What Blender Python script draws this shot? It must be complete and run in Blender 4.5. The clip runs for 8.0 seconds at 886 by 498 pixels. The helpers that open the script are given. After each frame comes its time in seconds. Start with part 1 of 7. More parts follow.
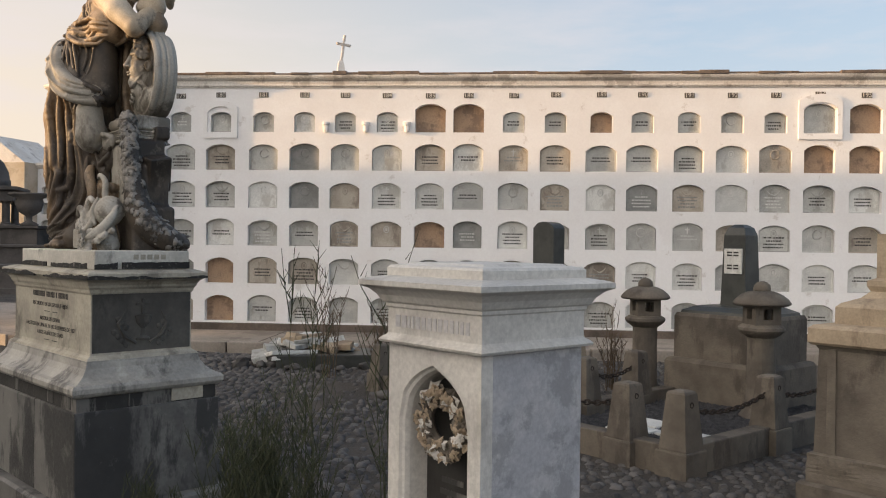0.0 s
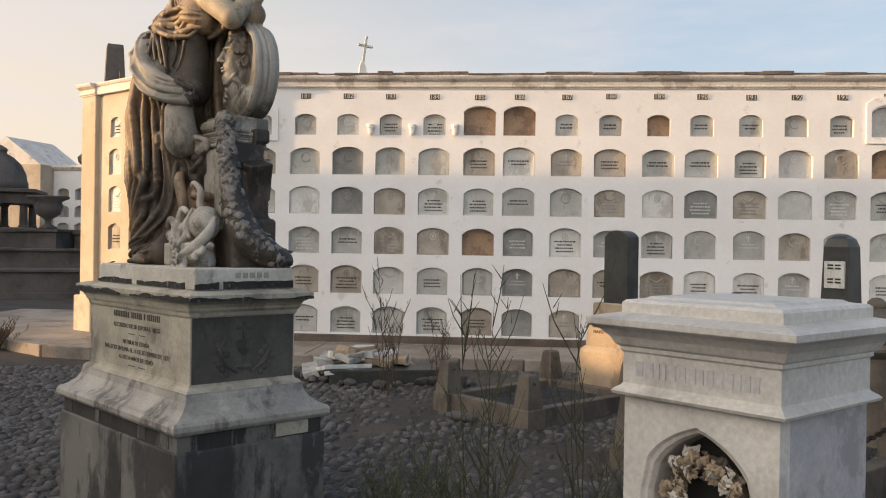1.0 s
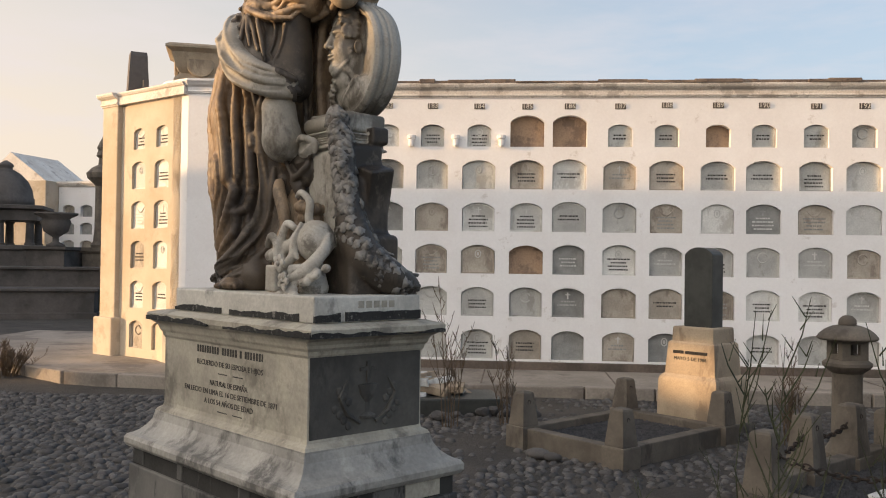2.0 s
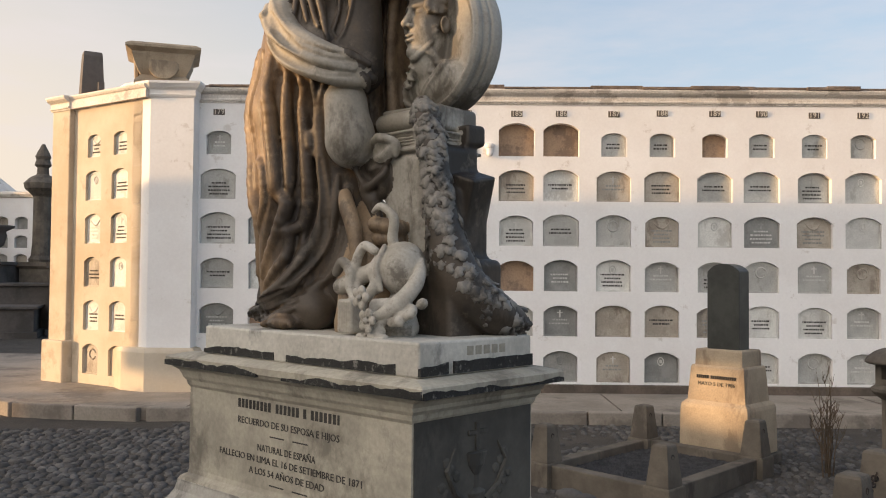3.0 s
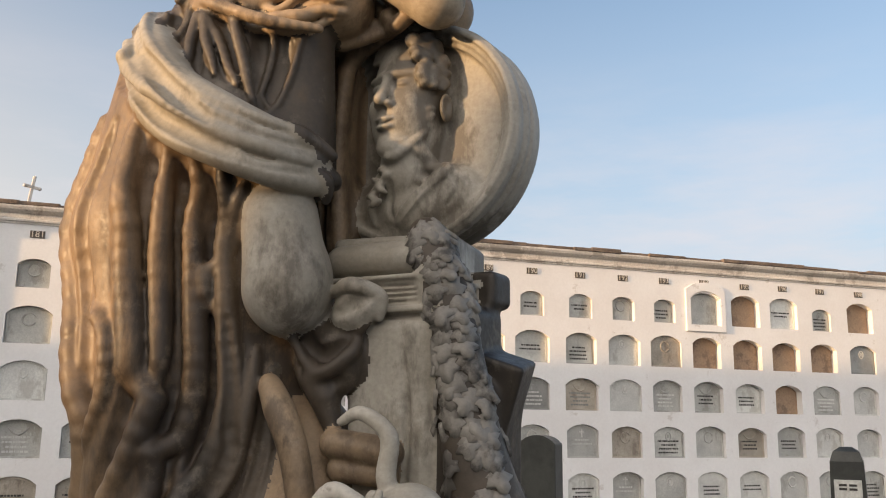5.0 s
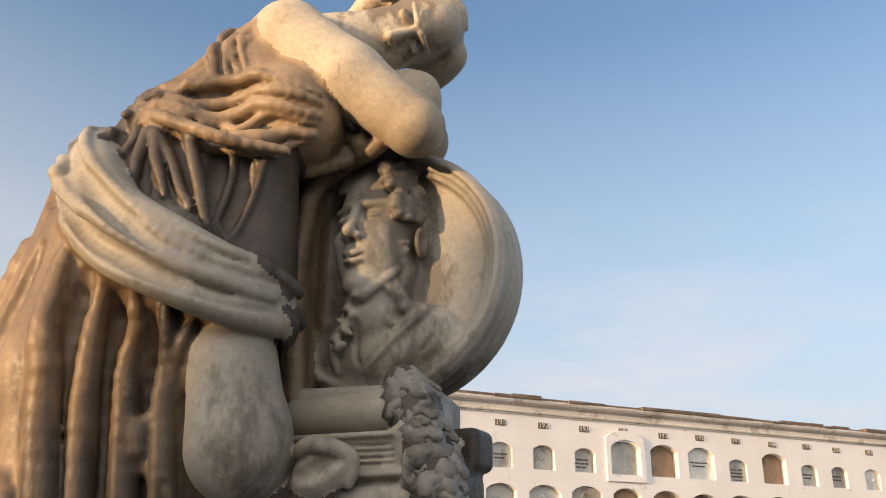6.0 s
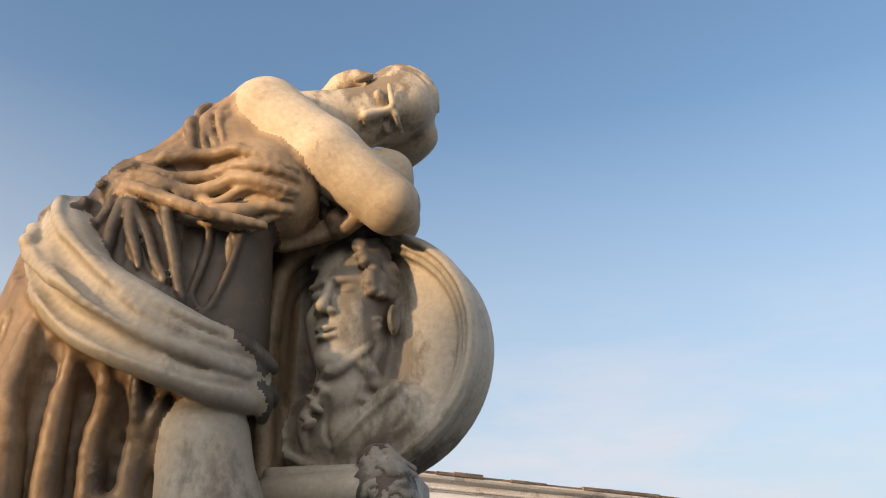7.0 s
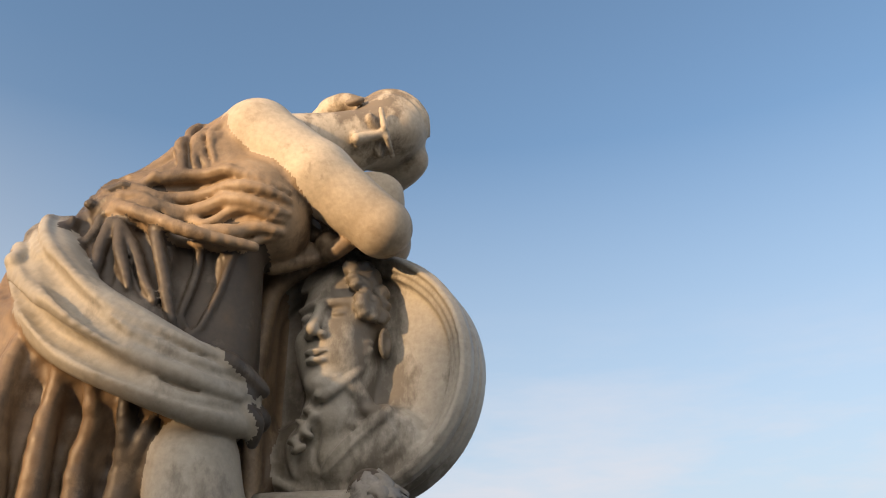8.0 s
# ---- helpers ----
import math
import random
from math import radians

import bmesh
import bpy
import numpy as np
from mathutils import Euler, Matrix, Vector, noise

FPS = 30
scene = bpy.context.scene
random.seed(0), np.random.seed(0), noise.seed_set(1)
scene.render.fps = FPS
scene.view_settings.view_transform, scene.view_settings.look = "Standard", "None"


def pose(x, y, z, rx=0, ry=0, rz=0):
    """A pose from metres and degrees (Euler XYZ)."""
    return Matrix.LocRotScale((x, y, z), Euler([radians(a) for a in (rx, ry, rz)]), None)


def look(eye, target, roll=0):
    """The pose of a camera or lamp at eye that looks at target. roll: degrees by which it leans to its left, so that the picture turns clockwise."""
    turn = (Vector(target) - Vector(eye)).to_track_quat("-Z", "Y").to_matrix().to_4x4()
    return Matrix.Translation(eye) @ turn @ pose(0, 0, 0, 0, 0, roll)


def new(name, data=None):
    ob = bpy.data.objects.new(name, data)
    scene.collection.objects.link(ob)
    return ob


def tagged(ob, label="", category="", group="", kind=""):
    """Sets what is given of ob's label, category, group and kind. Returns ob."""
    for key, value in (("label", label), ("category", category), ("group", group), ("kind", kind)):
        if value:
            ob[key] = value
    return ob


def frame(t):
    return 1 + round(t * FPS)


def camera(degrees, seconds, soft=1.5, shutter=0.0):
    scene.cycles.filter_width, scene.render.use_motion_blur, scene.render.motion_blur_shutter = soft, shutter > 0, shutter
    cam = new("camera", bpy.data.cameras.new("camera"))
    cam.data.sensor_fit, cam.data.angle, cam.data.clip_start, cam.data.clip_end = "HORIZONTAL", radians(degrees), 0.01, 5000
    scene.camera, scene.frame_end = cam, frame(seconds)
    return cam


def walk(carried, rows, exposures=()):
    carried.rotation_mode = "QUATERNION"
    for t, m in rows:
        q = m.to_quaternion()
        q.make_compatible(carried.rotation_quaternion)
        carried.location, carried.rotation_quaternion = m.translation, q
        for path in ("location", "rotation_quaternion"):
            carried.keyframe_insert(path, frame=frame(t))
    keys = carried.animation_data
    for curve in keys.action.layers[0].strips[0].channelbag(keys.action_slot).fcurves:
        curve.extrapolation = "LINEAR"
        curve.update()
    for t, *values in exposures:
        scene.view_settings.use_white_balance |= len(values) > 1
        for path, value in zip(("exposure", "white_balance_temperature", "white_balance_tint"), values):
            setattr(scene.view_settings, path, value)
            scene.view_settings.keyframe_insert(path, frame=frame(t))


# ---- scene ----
cam = camera(53.8, 8.0, 1.05)
PATH = [
    (0, (1.532, 0.992, 1.936), (1.375, 2.986, 1.924), 0.71),
    (0.5, (1.09, 1.235, 1.981), (0.925, 3.227, 1.971), 0.8),
    (1, (0.642, 1.607, 2.017), (0.474, 3.6, 2.011), 0.9),
    (1.5, (0.186, 2.022, 2.028), (0.013, 4.015, 2.046), 0.79),
    (2, (-0.301, 2.5, 2.033), (-0.463, 4.493, 2.065), 0.78),
    (2.2, (-0.495, 2.735, 2.055), (-0.645, 4.729, 2.089), 0.79),
    (3.3, (-1.306, 3.693, 2.147), (-1.247, 5.691, 2.222), 0.73),
    (3.5, (-1.398, 3.906, 2.181), (-1.275, 5.901, 2.269), 1.03),
    (4, (-1.597, 4.344, 2.243), (-1.322, 6.32, 2.387), 0.8),
    (4.5, (-1.787, 4.789, 2.312), (-1.329, 6.72, 2.562), 0.69),
    (5.8, (-1.993, 5.404, 2.446), (-1.216, 7.13, 3.091), 0.37),
    (6, (-1.984, 5.426, 2.45), (-1.199, 7.125, 3.155), 0.26),
    (6.5, (-2.062, 5.446, 2.464), (-1.191, 7.061, 3.259), -0.06),
    (7, (-2.067, 5.445, 2.449), (-1.19, 7.023, 3.312), -0.18),
    (7.5, (-2.079, 5.443, 2.452), (-1.193, 6.998, 3.346), -0.18),
    (8, (-2.09, 5.479, 2.439), (-1.184, 7.003, 3.363), -0.48),
]
walk(cam, [(t, look(eye, target, roll)) for t, eye, target, roll in PATH])

# ---- light ----
SUN_AZ, SUN_EL = 190.0, 7.0      # degrees: where the low sun stands (from +x, turning to +y), and its height
sun_from = Vector((math.cos(radians(SUN_AZ)) * math.cos(radians(SUN_EL)), math.sin(radians(SUN_AZ)) * math.cos(radians(SUN_EL)), math.sin(radians(SUN_EL))))
sun = new("sun", bpy.data.lights.new("sun", "SUN"))
sun.data.energy, sun.data.angle, sun.data.color = 3.2, radians(0.6), (1.0, 0.63, 0.32)
sun.matrix_world = look(sun_from * 60, (0, 0, 0))

world = bpy.data.worlds.new("evening_sky")
scene.world = world
world.use_nodes = True
wt = world.node_tree
wt.nodes.clear()
w_out = wt.nodes.new("ShaderNodeOutputWorld")
w_bg = wt.nodes.new("ShaderNodeBackground")
w_sky = wt.nodes.new("ShaderNodeTexSky")
w_sky.sky_type, w_sky.sun_disc = "NISHITA", False
w_sky.sun_elevation, w_sky.sun_rotation = radians(14.0), radians(90.0 - SUN_AZ)
w_sky.air_density, w_sky.dust_density, w_sky.ozone_density = 1.15, 0.9, 2.2
w_co = wt.nodes.new("ShaderNodeTexCoord")
w_sep = wt.nodes.new("ShaderNodeSeparateXYZ")
wt.links.new(w_co.outputs["Generated"], w_sep.inputs[0])
w_map = wt.nodes.new("ShaderNodeMapping")
w_map.inputs["Scale"].default_value = (2.2, 2.2, 10.0)
wt.links.new(w_co.outputs["Generated"], w_map.inputs[0])
w_no = wt.nodes.new("ShaderNodeTexNoise")
w_no.inputs["Scale"].default_value, w_no.inputs["Detail"].default_value, w_no.inputs["Roughness"].default_value = 1.6, 7.0, 0.6
wt.links.new(w_map.outputs[0], w_no.inputs["Vector"])
w_ramp = wt.nodes.new("ShaderNodeMapRange")     # wisps of cloud
w_ramp.inputs["From Min"].default_value, w_ramp.inputs["From Max"].default_value = 0.44, 0.78
wt.links.new(w_no.outputs["Fac"], w_ramp.inputs["Value"])
w_low = wt.nodes.new("ShaderNodeMapRange")      # they lie in the lower sky
w_low.inputs["From Min"].default_value, w_low.inputs["From Max"].default_value = 0.40, 0.16
w_low.inputs["To Min"].default_value, w_low.inputs["To Max"].default_value = 0.0, 0.9
wt.links.new(w_sep.outputs["Z"], w_low.inputs["Value"])
w_mul = wt.nodes.new("ShaderNodeMath")
w_mul.operation = "MULTIPLY"
wt.links.new(w_ramp.outputs[0], w_mul.inputs[0])
wt.links.new(w_low.outputs[0], w_mul.inputs[1])
w_haze = wt.nodes.new("ShaderNodeMapRange")     # pale haze towards the horizon
w_haze.inputs["From Min"].default_value, w_haze.inputs["From Max"].default_value = 0.56, 0.14
w_haze.inputs["To Min"].default_value, w_haze.inputs["To Max"].default_value = 0.0, 0.84
wt.links.new(w_sep.outputs["Z"], w_haze.inputs["Value"])
w_west = wt.nodes.new("ShaderNodeMapRange")     # warmer towards the west
w_west.inputs["From Min"].default_value, w_west.inputs["From Max"].default_value = 0.15, -0.75
wt.links.new(w_sep.outputs["X"], w_west.inputs["Value"])
w_hc = wt.nodes.new("ShaderNodeMix")
w_hc.data_type = "RGBA"
w_hc.inputs["A"].default_value, w_hc.inputs["B"].default_value = (2.75, 3.05, 3.5, 1), (4.6, 3.75, 2.9, 1)
wt.links.new(w_west.outputs[0], w_hc.inputs["Factor"])
w_m1 = wt.nodes.new("ShaderNodeMix")
w_m1.data_type = "RGBA"
wt.links.new(w_haze.outputs[0], w_m1.inputs["Factor"])
wt.links.new(w_sky.outputs[0], w_m1.inputs["A"])
wt.links.new(w_hc.outputs["Result"], w_m1.inputs["B"])
w_m2 = wt.nodes.new("ShaderNodeMix")
w_m2.data_type = "RGBA"
w_m2.inputs["B"].default_value = (3.9, 3.55, 3.6, 1)
wt.links.new(w_mul.outputs[0], w_m2.inputs["Factor"])
w_hi = wt.nodes.new("ShaderNodeMapRange")       # the western haze reaches higher
w_hi.inputs["From Min"].default_value, w_hi.inputs["From Max"].default_value = 0.62, 0.10
w_hi.inputs["To Min"].default_value, w_hi.inputs["To Max"].default_value = 0.0, 0.75
wt.links.new(w_sep.outputs["Z"], w_hi.inputs["Value"])
w_wh = wt.nodes.new("ShaderNodeMath")
w_wh.operation = "MULTIPLY"
wt.links.new(w_hi.outputs[0], w_wh.inputs[0])
wt.links.new(w_west.outputs[0], w_wh.inputs[1])
w_m4 = wt.nodes.new("ShaderNodeMix")
w_m4.data_type = "RGBA"
w_m4.inputs["B"].default_value = (4.6, 3.75, 2.95, 1)
wt.links.new(w_wh.outputs[0], w_m4.inputs["Factor"])
wt.links.new(w_m1.outputs["Result"], w_m4.inputs["A"])
wt.links.new(w_m4.outputs["Result"], w_m2.inputs["A"])
w_dot = wt.nodes.new("ShaderNodeVectorMath")    # the glowing side of the sky round the setting sun
w_dot.operation = "DOT_PRODUCT"
w_dot.inputs[1].default_value = (math.cos(radians(SUN_AZ + 25)), math.sin(radians(SUN_AZ + 25)), 0.05)
wt.links.new(w_co.outputs["Generated"], w_dot.inputs[0])
w_glow = wt.nodes.new("ShaderNodeMapRange")
w_glow.interpolation_type = "SMOOTHSTEP"
w_glow.inputs["From Min"].default_value, w_glow.inputs["From Max"].default_value = -0.05, 0.95
wt.links.new(w_dot.outputs["Value"], w_glow.inputs["Value"])
w_m3 = wt.nodes.new("ShaderNodeMix")
w_m3.data_type = "RGBA"
w_m3.inputs["B"].default_value = (10.7, 9.5, 8.5, 1)
wt.links.new(w_glow.outputs[0], w_m3.inputs["Factor"])
wt.links.new(w_m2.outputs["Result"], w_m3.inputs["A"])
wt.links.new(w_m3.outputs["Result"], w_bg.inputs["Color"])
w_bg.inputs["Strength"].default_value = 0.11
wt.links.new(w_bg.outputs[0], w_out.inputs[0])
scene.view_settings.exposure = 1.0

# ---- materials ----
def rgb(c):
    return (*c, 1.0)


def material(name, base, other, scale=4.0, grain=60.0, rough=0.8, bump=0.3, depth=0.01, stain=None, stain_amount=0.0,
             stain_scale=1.2, streak=1.0, stain_edge=(0.5, 0.68), vary=0.0, wear=None, wear_amount=0.0, metal=0.0, grit=1.0):
    """Two colours in large patches, fine grain, stains that run down, relief, and a change from piece to piece."""
    m = bpy.data.materials.new(name)
    m.use_nodes = True
    nt = m.node_tree
    b = nt.nodes["Principled BSDF"]
    co = nt.nodes.new("ShaderNodeTexCoord")
    oi = nt.nodes.new("ShaderNodeObjectInfo")
    add = nt.nodes.new("ShaderNodeVectorMath")
    add.operation = "MULTIPLY_ADD"
    add.inputs[1].default_value = (1, 1, 1)
    rv = nt.nodes.new("ShaderNodeVectorMath")
    rv.operation = "SCALE"
    rv.inputs[0].default_value = (37.0, 17.0, 23.0)
    nt.links.new(oi.outputs["Random"], rv.inputs["Scale"])
    nt.links.new(co.outputs["Object"], add.inputs[0])
    nt.links.new(rv.outputs[0], add.inputs[2])

    def noise_at(s, detail, stretch=1.0, rough_=0.6):
        n = nt.nodes.new("ShaderNodeTexNoise")
        n.inputs["Scale"].default_value, n.inputs["Detail"].default_value, n.inputs["Roughness"].default_value = s, detail, rough_
        if stretch != 1.0:
            mp = nt.nodes.new("ShaderNodeMapping")
            mp.inputs["Scale"].default_value = (1, 1, stretch)
            nt.links.new(add.outputs[0], mp.inputs[0])
            nt.links.new(mp.outputs[0], n.inputs["Vector"])
        else:
            nt.links.new(add.outputs[0], n.inputs["Vector"])
        return n

    def ranged(src, lo, hi, to=(0.0, 1.0)):
        r = nt.nodes.new("ShaderNodeMapRange")
        r.inputs["From Min"].default_value, r.inputs["From Max"].default_value = lo, hi
        r.inputs["To Min"].default_value, r.inputs["To Max"].default_value = to
        nt.links.new(src, r.inputs["Value"])
        return r.outputs[0]

    def mixed(fac, a, bcol, mode="MIX"):
        x = nt.nodes.new("ShaderNodeMix")
        x.data_type, x.blend_type = "RGBA", mode
        nt.links.new(fac, x.inputs["Factor"])
        for sock, v in (("A", a), ("B", bcol)):
            if isinstance(v, tuple):
                x.inputs[sock].default_value = rgb(v)
            else:
                nt.links.new(v, x.inputs[sock])
        return x.outputs["Result"]

    big = noise_at(scale, 6)
    fine = noise_at(grain, 4)
    col = mixed(ranged(big.outputs["Fac"], 0.40, 0.60), base, other)
    g = nt.nodes.new("ShaderNodeHueSaturation")
    nt.links.new(ranged(fine.outputs["Fac"], 0.25, 0.75, (1 - 0.18 * grit, 1 + 0.16 * grit)), g.inputs["Value"])
    nt.links.new(col, g.inputs["Color"])
    col = g.outputs[0]
    if stain:
        st = noise_at(stain_scale, 8, streak, 0.68)
        mid, half = 0.5 + (sum(stain_edge) / 2 - 0.5) * 0.7, (stain_edge[1] - stain_edge[0]) * 0.2
        col = mixed(ranged(st.outputs["Fac"], mid - half, mid + half, (0.0, stain_amount)), col, stain)
    if wear:
        we = noise_at(scale * 3.1, 9, 1.0, 0.72)
        col = mixed(ranged(we.outputs["Fac"], 0.56, 0.66, (0.0, wear_amount)), col, wear)
    if vary:
        h = nt.nodes.new("ShaderNodeHueSaturation")
        nt.links.new(ranged(oi.outputs["Random"], 0, 1, (1 - vary, 1 + vary)), h.inputs["Value"])
        nt.links.new(col, h.inputs["Color"])
        col = h.outputs[0]
    nt.links.new(col, b.inputs["Base Color"])
    nt.links.new(ranged(fine.outputs["Fac"], 0.3, 0.7, (max(rough - 0.1, 0.05), min(rough + 0.1, 1))), b.inputs["Roughness"])
    b.inputs["Metallic"].default_value = metal
    b.inputs["Specular IOR Level"].default_value = 0.35
    if bump:
        bp = nt.nodes.new("ShaderNodeBump")
        bp.inputs["Strength"].default_value, bp.inputs["Distance"].default_value = bump, depth
        nt.links.new(fine.outputs["Fac"], bp.inputs["Height"])
        bq = nt.nodes.new("ShaderNodeBump")
        bq.inputs["Strength"].default_value, bq.inputs["Distance"].default_value = bump, depth * 3
        nt.links.new(big.outputs["Fac"], bq.inputs["Height"])
        nt.links.new(bp.outputs[0], bq.inputs["Normal"])
        nt.links.new(bq.outputs[0], b.inputs["Normal"])
    return m


M_STATUE = material("weathered_marble", (0.50, 0.435, 0.34), (0.36, 0.30, 0.22), 2.6, 70, 0.6, 0.2, 0.003,
                    stain=(0.10, 0.075, 0.052), stain_amount=0.75, stain_scale=4.0, streak=0.5, stain_edge=(0.52, 0.68),
                    wear=(0.22, 0.17, 0.115), wear_amount=0.45)
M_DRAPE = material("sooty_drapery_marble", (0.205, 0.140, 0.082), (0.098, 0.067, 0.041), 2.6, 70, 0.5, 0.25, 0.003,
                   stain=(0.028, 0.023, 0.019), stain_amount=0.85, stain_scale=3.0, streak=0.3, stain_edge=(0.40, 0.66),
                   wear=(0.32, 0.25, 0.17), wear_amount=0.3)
# soot, with the shade on the statue's right-hand parts put into the colour
M_SOOT_SHADE = material("soot_shade_marble", (0.085, 0.068, 0.051), (0.045, 0.037, 0.029), 3.0, 70, 0.5, 0.25, 0.003,
                  stain=(0.022, 0.019, 0.016), stain_amount=0.7, stain_scale=3.5, streak=0.4,
                  wear=(0.26, 0.225, 0.175), wear_amount=0.3)
M_WASHED = material("grey_washed_marble", (0.36, 0.34, 0.295), (0.26, 0.235, 0.19), 2.2, 70, 0.5, 0.2, 0.003,
                    stain=(0.085, 0.072, 0.056), stain_amount=0.75, stain_scale=3.2, streak=0.5, stain_edge=(0.52, 0.70),
                    wear=(0.17, 0.14, 0.10), wear_amount=0.35)
M_PATINA = material("brown_patina_marble", (0.30, 0.22, 0.14), (0.185, 0.135, 0.087), 2.8, 70, 0.5, 0.2, 0.003,
                    stain=(0.06, 0.045, 0.032), stain_amount=0.75, stain_scale=3.4, streak=0.5, stain_edge=(0.50, 0.68),
                    wear=(0.42, 0.35, 0.26), wear_amount=0.3)
M_JAR = material("bright_washed_marble", (0.47, 0.445, 0.39), (0.34, 0.315, 0.265), 4.0, 70, 0.55, 0.2, 0.003,
                 stain=(0.10, 0.085, 0.068), stain_amount=0.7, stain_scale=6.0, stain_edge=(0.50, 0.70))
M_GARLAND = material("sooty_leaf_marble", (0.25, 0.235, 0.21), (0.15, 0.14, 0.123), 6.0, 70, 0.6, 0.2, 0.003,
                     stain=(0.04, 0.036, 0.032), stain_amount=0.75, stain_scale=6.0, stain_edge=(0.50, 0.66),
                     wear=(0.42, 0.40, 0.36), wear_amount=0.35)
M_PED = material("pedestal_marble", (0.42, 0.39, 0.315), (0.30, 0.277, 0.225), 2.0, 45, 0.75, 0.25, 0.004,
                 stain=(0.07, 0.063, 0.053), stain_amount=0.6, stain_scale=2.6, streak=0.7, stain_edge=(0.50, 0.74))
M_PED_DARK = material("near_black_marble", (0.042, 0.041, 0.037), (0.027, 0.026, 0.024), 3.0, 45, 0.65, 0.25, 0.004,
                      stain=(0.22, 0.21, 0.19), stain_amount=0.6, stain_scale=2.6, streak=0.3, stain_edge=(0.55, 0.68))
# stains, and the shade of the turned-away side put into the colour
M_PED_SIDE = material("shaded_stained_side_marble", (0.105, 0.099, 0.085), (0.063, 0.059, 0.052), 2.2, 45, 0.7, 0.25, 0.004,
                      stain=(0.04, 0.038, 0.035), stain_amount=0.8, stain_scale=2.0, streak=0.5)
M_PED_LOW = material("grey_base_marble", (0.17, 0.165, 0.15), (0.085, 0.083, 0.078), 1.6, 40, 0.6, 0.25, 0.004,
                     stain=(0.026, 0.026, 0.026), stain_amount=0.8, stain_scale=2.4, streak=0.3, stain_edge=(0.48, 0.62),
                     wear=(0.27, 0.26, 0.235), wear_amount=0.35)
M_STEP = material("stained_step_marble", (0.37, 0.355, 0.315), (0.25, 0.24, 0.215), 2.4, 45, 0.6, 0.25, 0.004,
                  stain=(0.05, 0.048, 0.044), stain_amount=0.75, stain_scale=2.6, streak=0.5, stain_edge=(0.48, 0.68),
                  wear=(0.52, 0.50, 0.45), wear_amount=0.4)
M_PED_PALE = material("pale_step_marble", (0.56, 0.54, 0.48), (0.42, 0.40, 0.35), 2.2, 45, 0.7, 0.25, 0.004,
                      stain=(0.06, 0.055, 0.05), stain_amount=0.6, stain_scale=3.2, streak=0.6, stain_edge=(0.50, 0.72))
M_CRUST = material("black_crust", (0.03, 0.029, 0.027), (0.02, 0.02, 0.019), 9, 60, 0.85, 0.5, 0.006,
                   wear=(0.36, 0.34, 0.30), wear_amount=0.5)
M_WHITE_MON = material("white_marble", (0.60, 0.58, 0.53), (0.50, 0.485, 0.45), 2.0, 50, 0.6, 0.2, 0.003,
                       stain=(0.22, 0.20, 0.17), stain_amount=0.5, stain_scale=2.2, streak=0.35, stain_edge=(0.52, 0.75))
M_VEIN = material("veined_marble", (0.52, 0.51, 0.50), (0.40, 0.40, 0.41), 3.5, 50, 0.5, 0.15, 0.003,
                  stain=(0.24, 0.24, 0.24), stain_amount=0.6, stain_scale=4.0, stain_edge=(0.52, 0.66))
M_WALL = material("whitewash", (0.83, 0.82, 0.80), (0.79, 0.77, 0.745), 0.9, 26, 0.9, 0.12, 0.006, grit=0.2,
                  stain=(0.48, 0.43, 0.37), stain_amount=0.45, stain_scale=2.6, stain_edge=(0.64, 0.78))
M_OCHRE = material("cream_plaster", (0.560, 0.490, 0.385), (0.465, 0.385, 0.280), 0.9, 30, 0.9, 0.15, 0.006, grit=0.25,
                   stain=(0.38, 0.31, 0.23), stain_amount=0.6, stain_scale=1.4, stain_edge=(0.55, 0.72))
M_CORNICE = material("cornice_plaster", (0.72, 0.68, 0.62), (0.62, 0.57, 0.51), 1.2, 30, 0.9, 0.35, 0.008,
                     stain=(0.30, 0.26, 0.22), stain_amount=0.6, stain_scale=2.5, stain_edge=(0.54, 0.7))
M_ADOBE = material("adobe_roof_edge", (0.22, 0.17, 0.13), (0.14, 0.11, 0.09), 3, 25, 0.95, 0.8, 0.03)
M_PLINTH = material("wall_plinth", (0.16, 0.125, 0.10), (0.09, 0.075, 0.06), 1.5, 25, 0.95, 0.6, 0.02)
M_SLABS = [material("slab_" + n, a, c, 3.0, 50, 0.6, 0.2, 0.003, stain=s, stain_amount=0.55, stain_scale=3.5, streak=0.5, vary=0.14)
           for n, a, c, s in (("pale", (0.62, 0.62, 0.58), (0.53, 0.53, 0.50), (0.34, 0.32, 0.28)),
                              ("grey", (0.47, 0.47, 0.435), (0.38, 0.38, 0.355), (0.22, 0.21, 0.18)),
                              ("dark", (0.28, 0.285, 0.27), (0.21, 0.21, 0.20), (0.32, 0.31, 0.29)),
                              ("brown", (0.40, 0.36, 0.30), (0.31, 0.275, 0.225), (0.13, 0.10, 0.08)))]
M_BRICK = material("bricked_up_niche", (0.36, 0.25, 0.165), (0.29, 0.205, 0.145), 3.0, 35, 0.95, 0.5, 0.01,
                   stain=(0.14, 0.10, 0.075), stain_amount=0.6, stain_scale=3.0)
M_INK = material("incised_ink", (0.035, 0.033, 0.03), (0.06, 0.055, 0.05), 12, 80, 0.8, 0)
M_PALE_INK = material("pale_relief", (0.60, 0.59, 0.56), (0.50, 0.49, 0.46), 12, 80, 0.7, 0)
M_PLATE = material("number_plate", (0.06, 0.055, 0.05), (0.13, 0.11, 0.09), 10, 60, 0.6, 0.1)
M_DIGIT = material("number_paint", (0.68, 0.64, 0.56), (0.5, 0.46, 0.4), 18, 80, 0.7, 0)
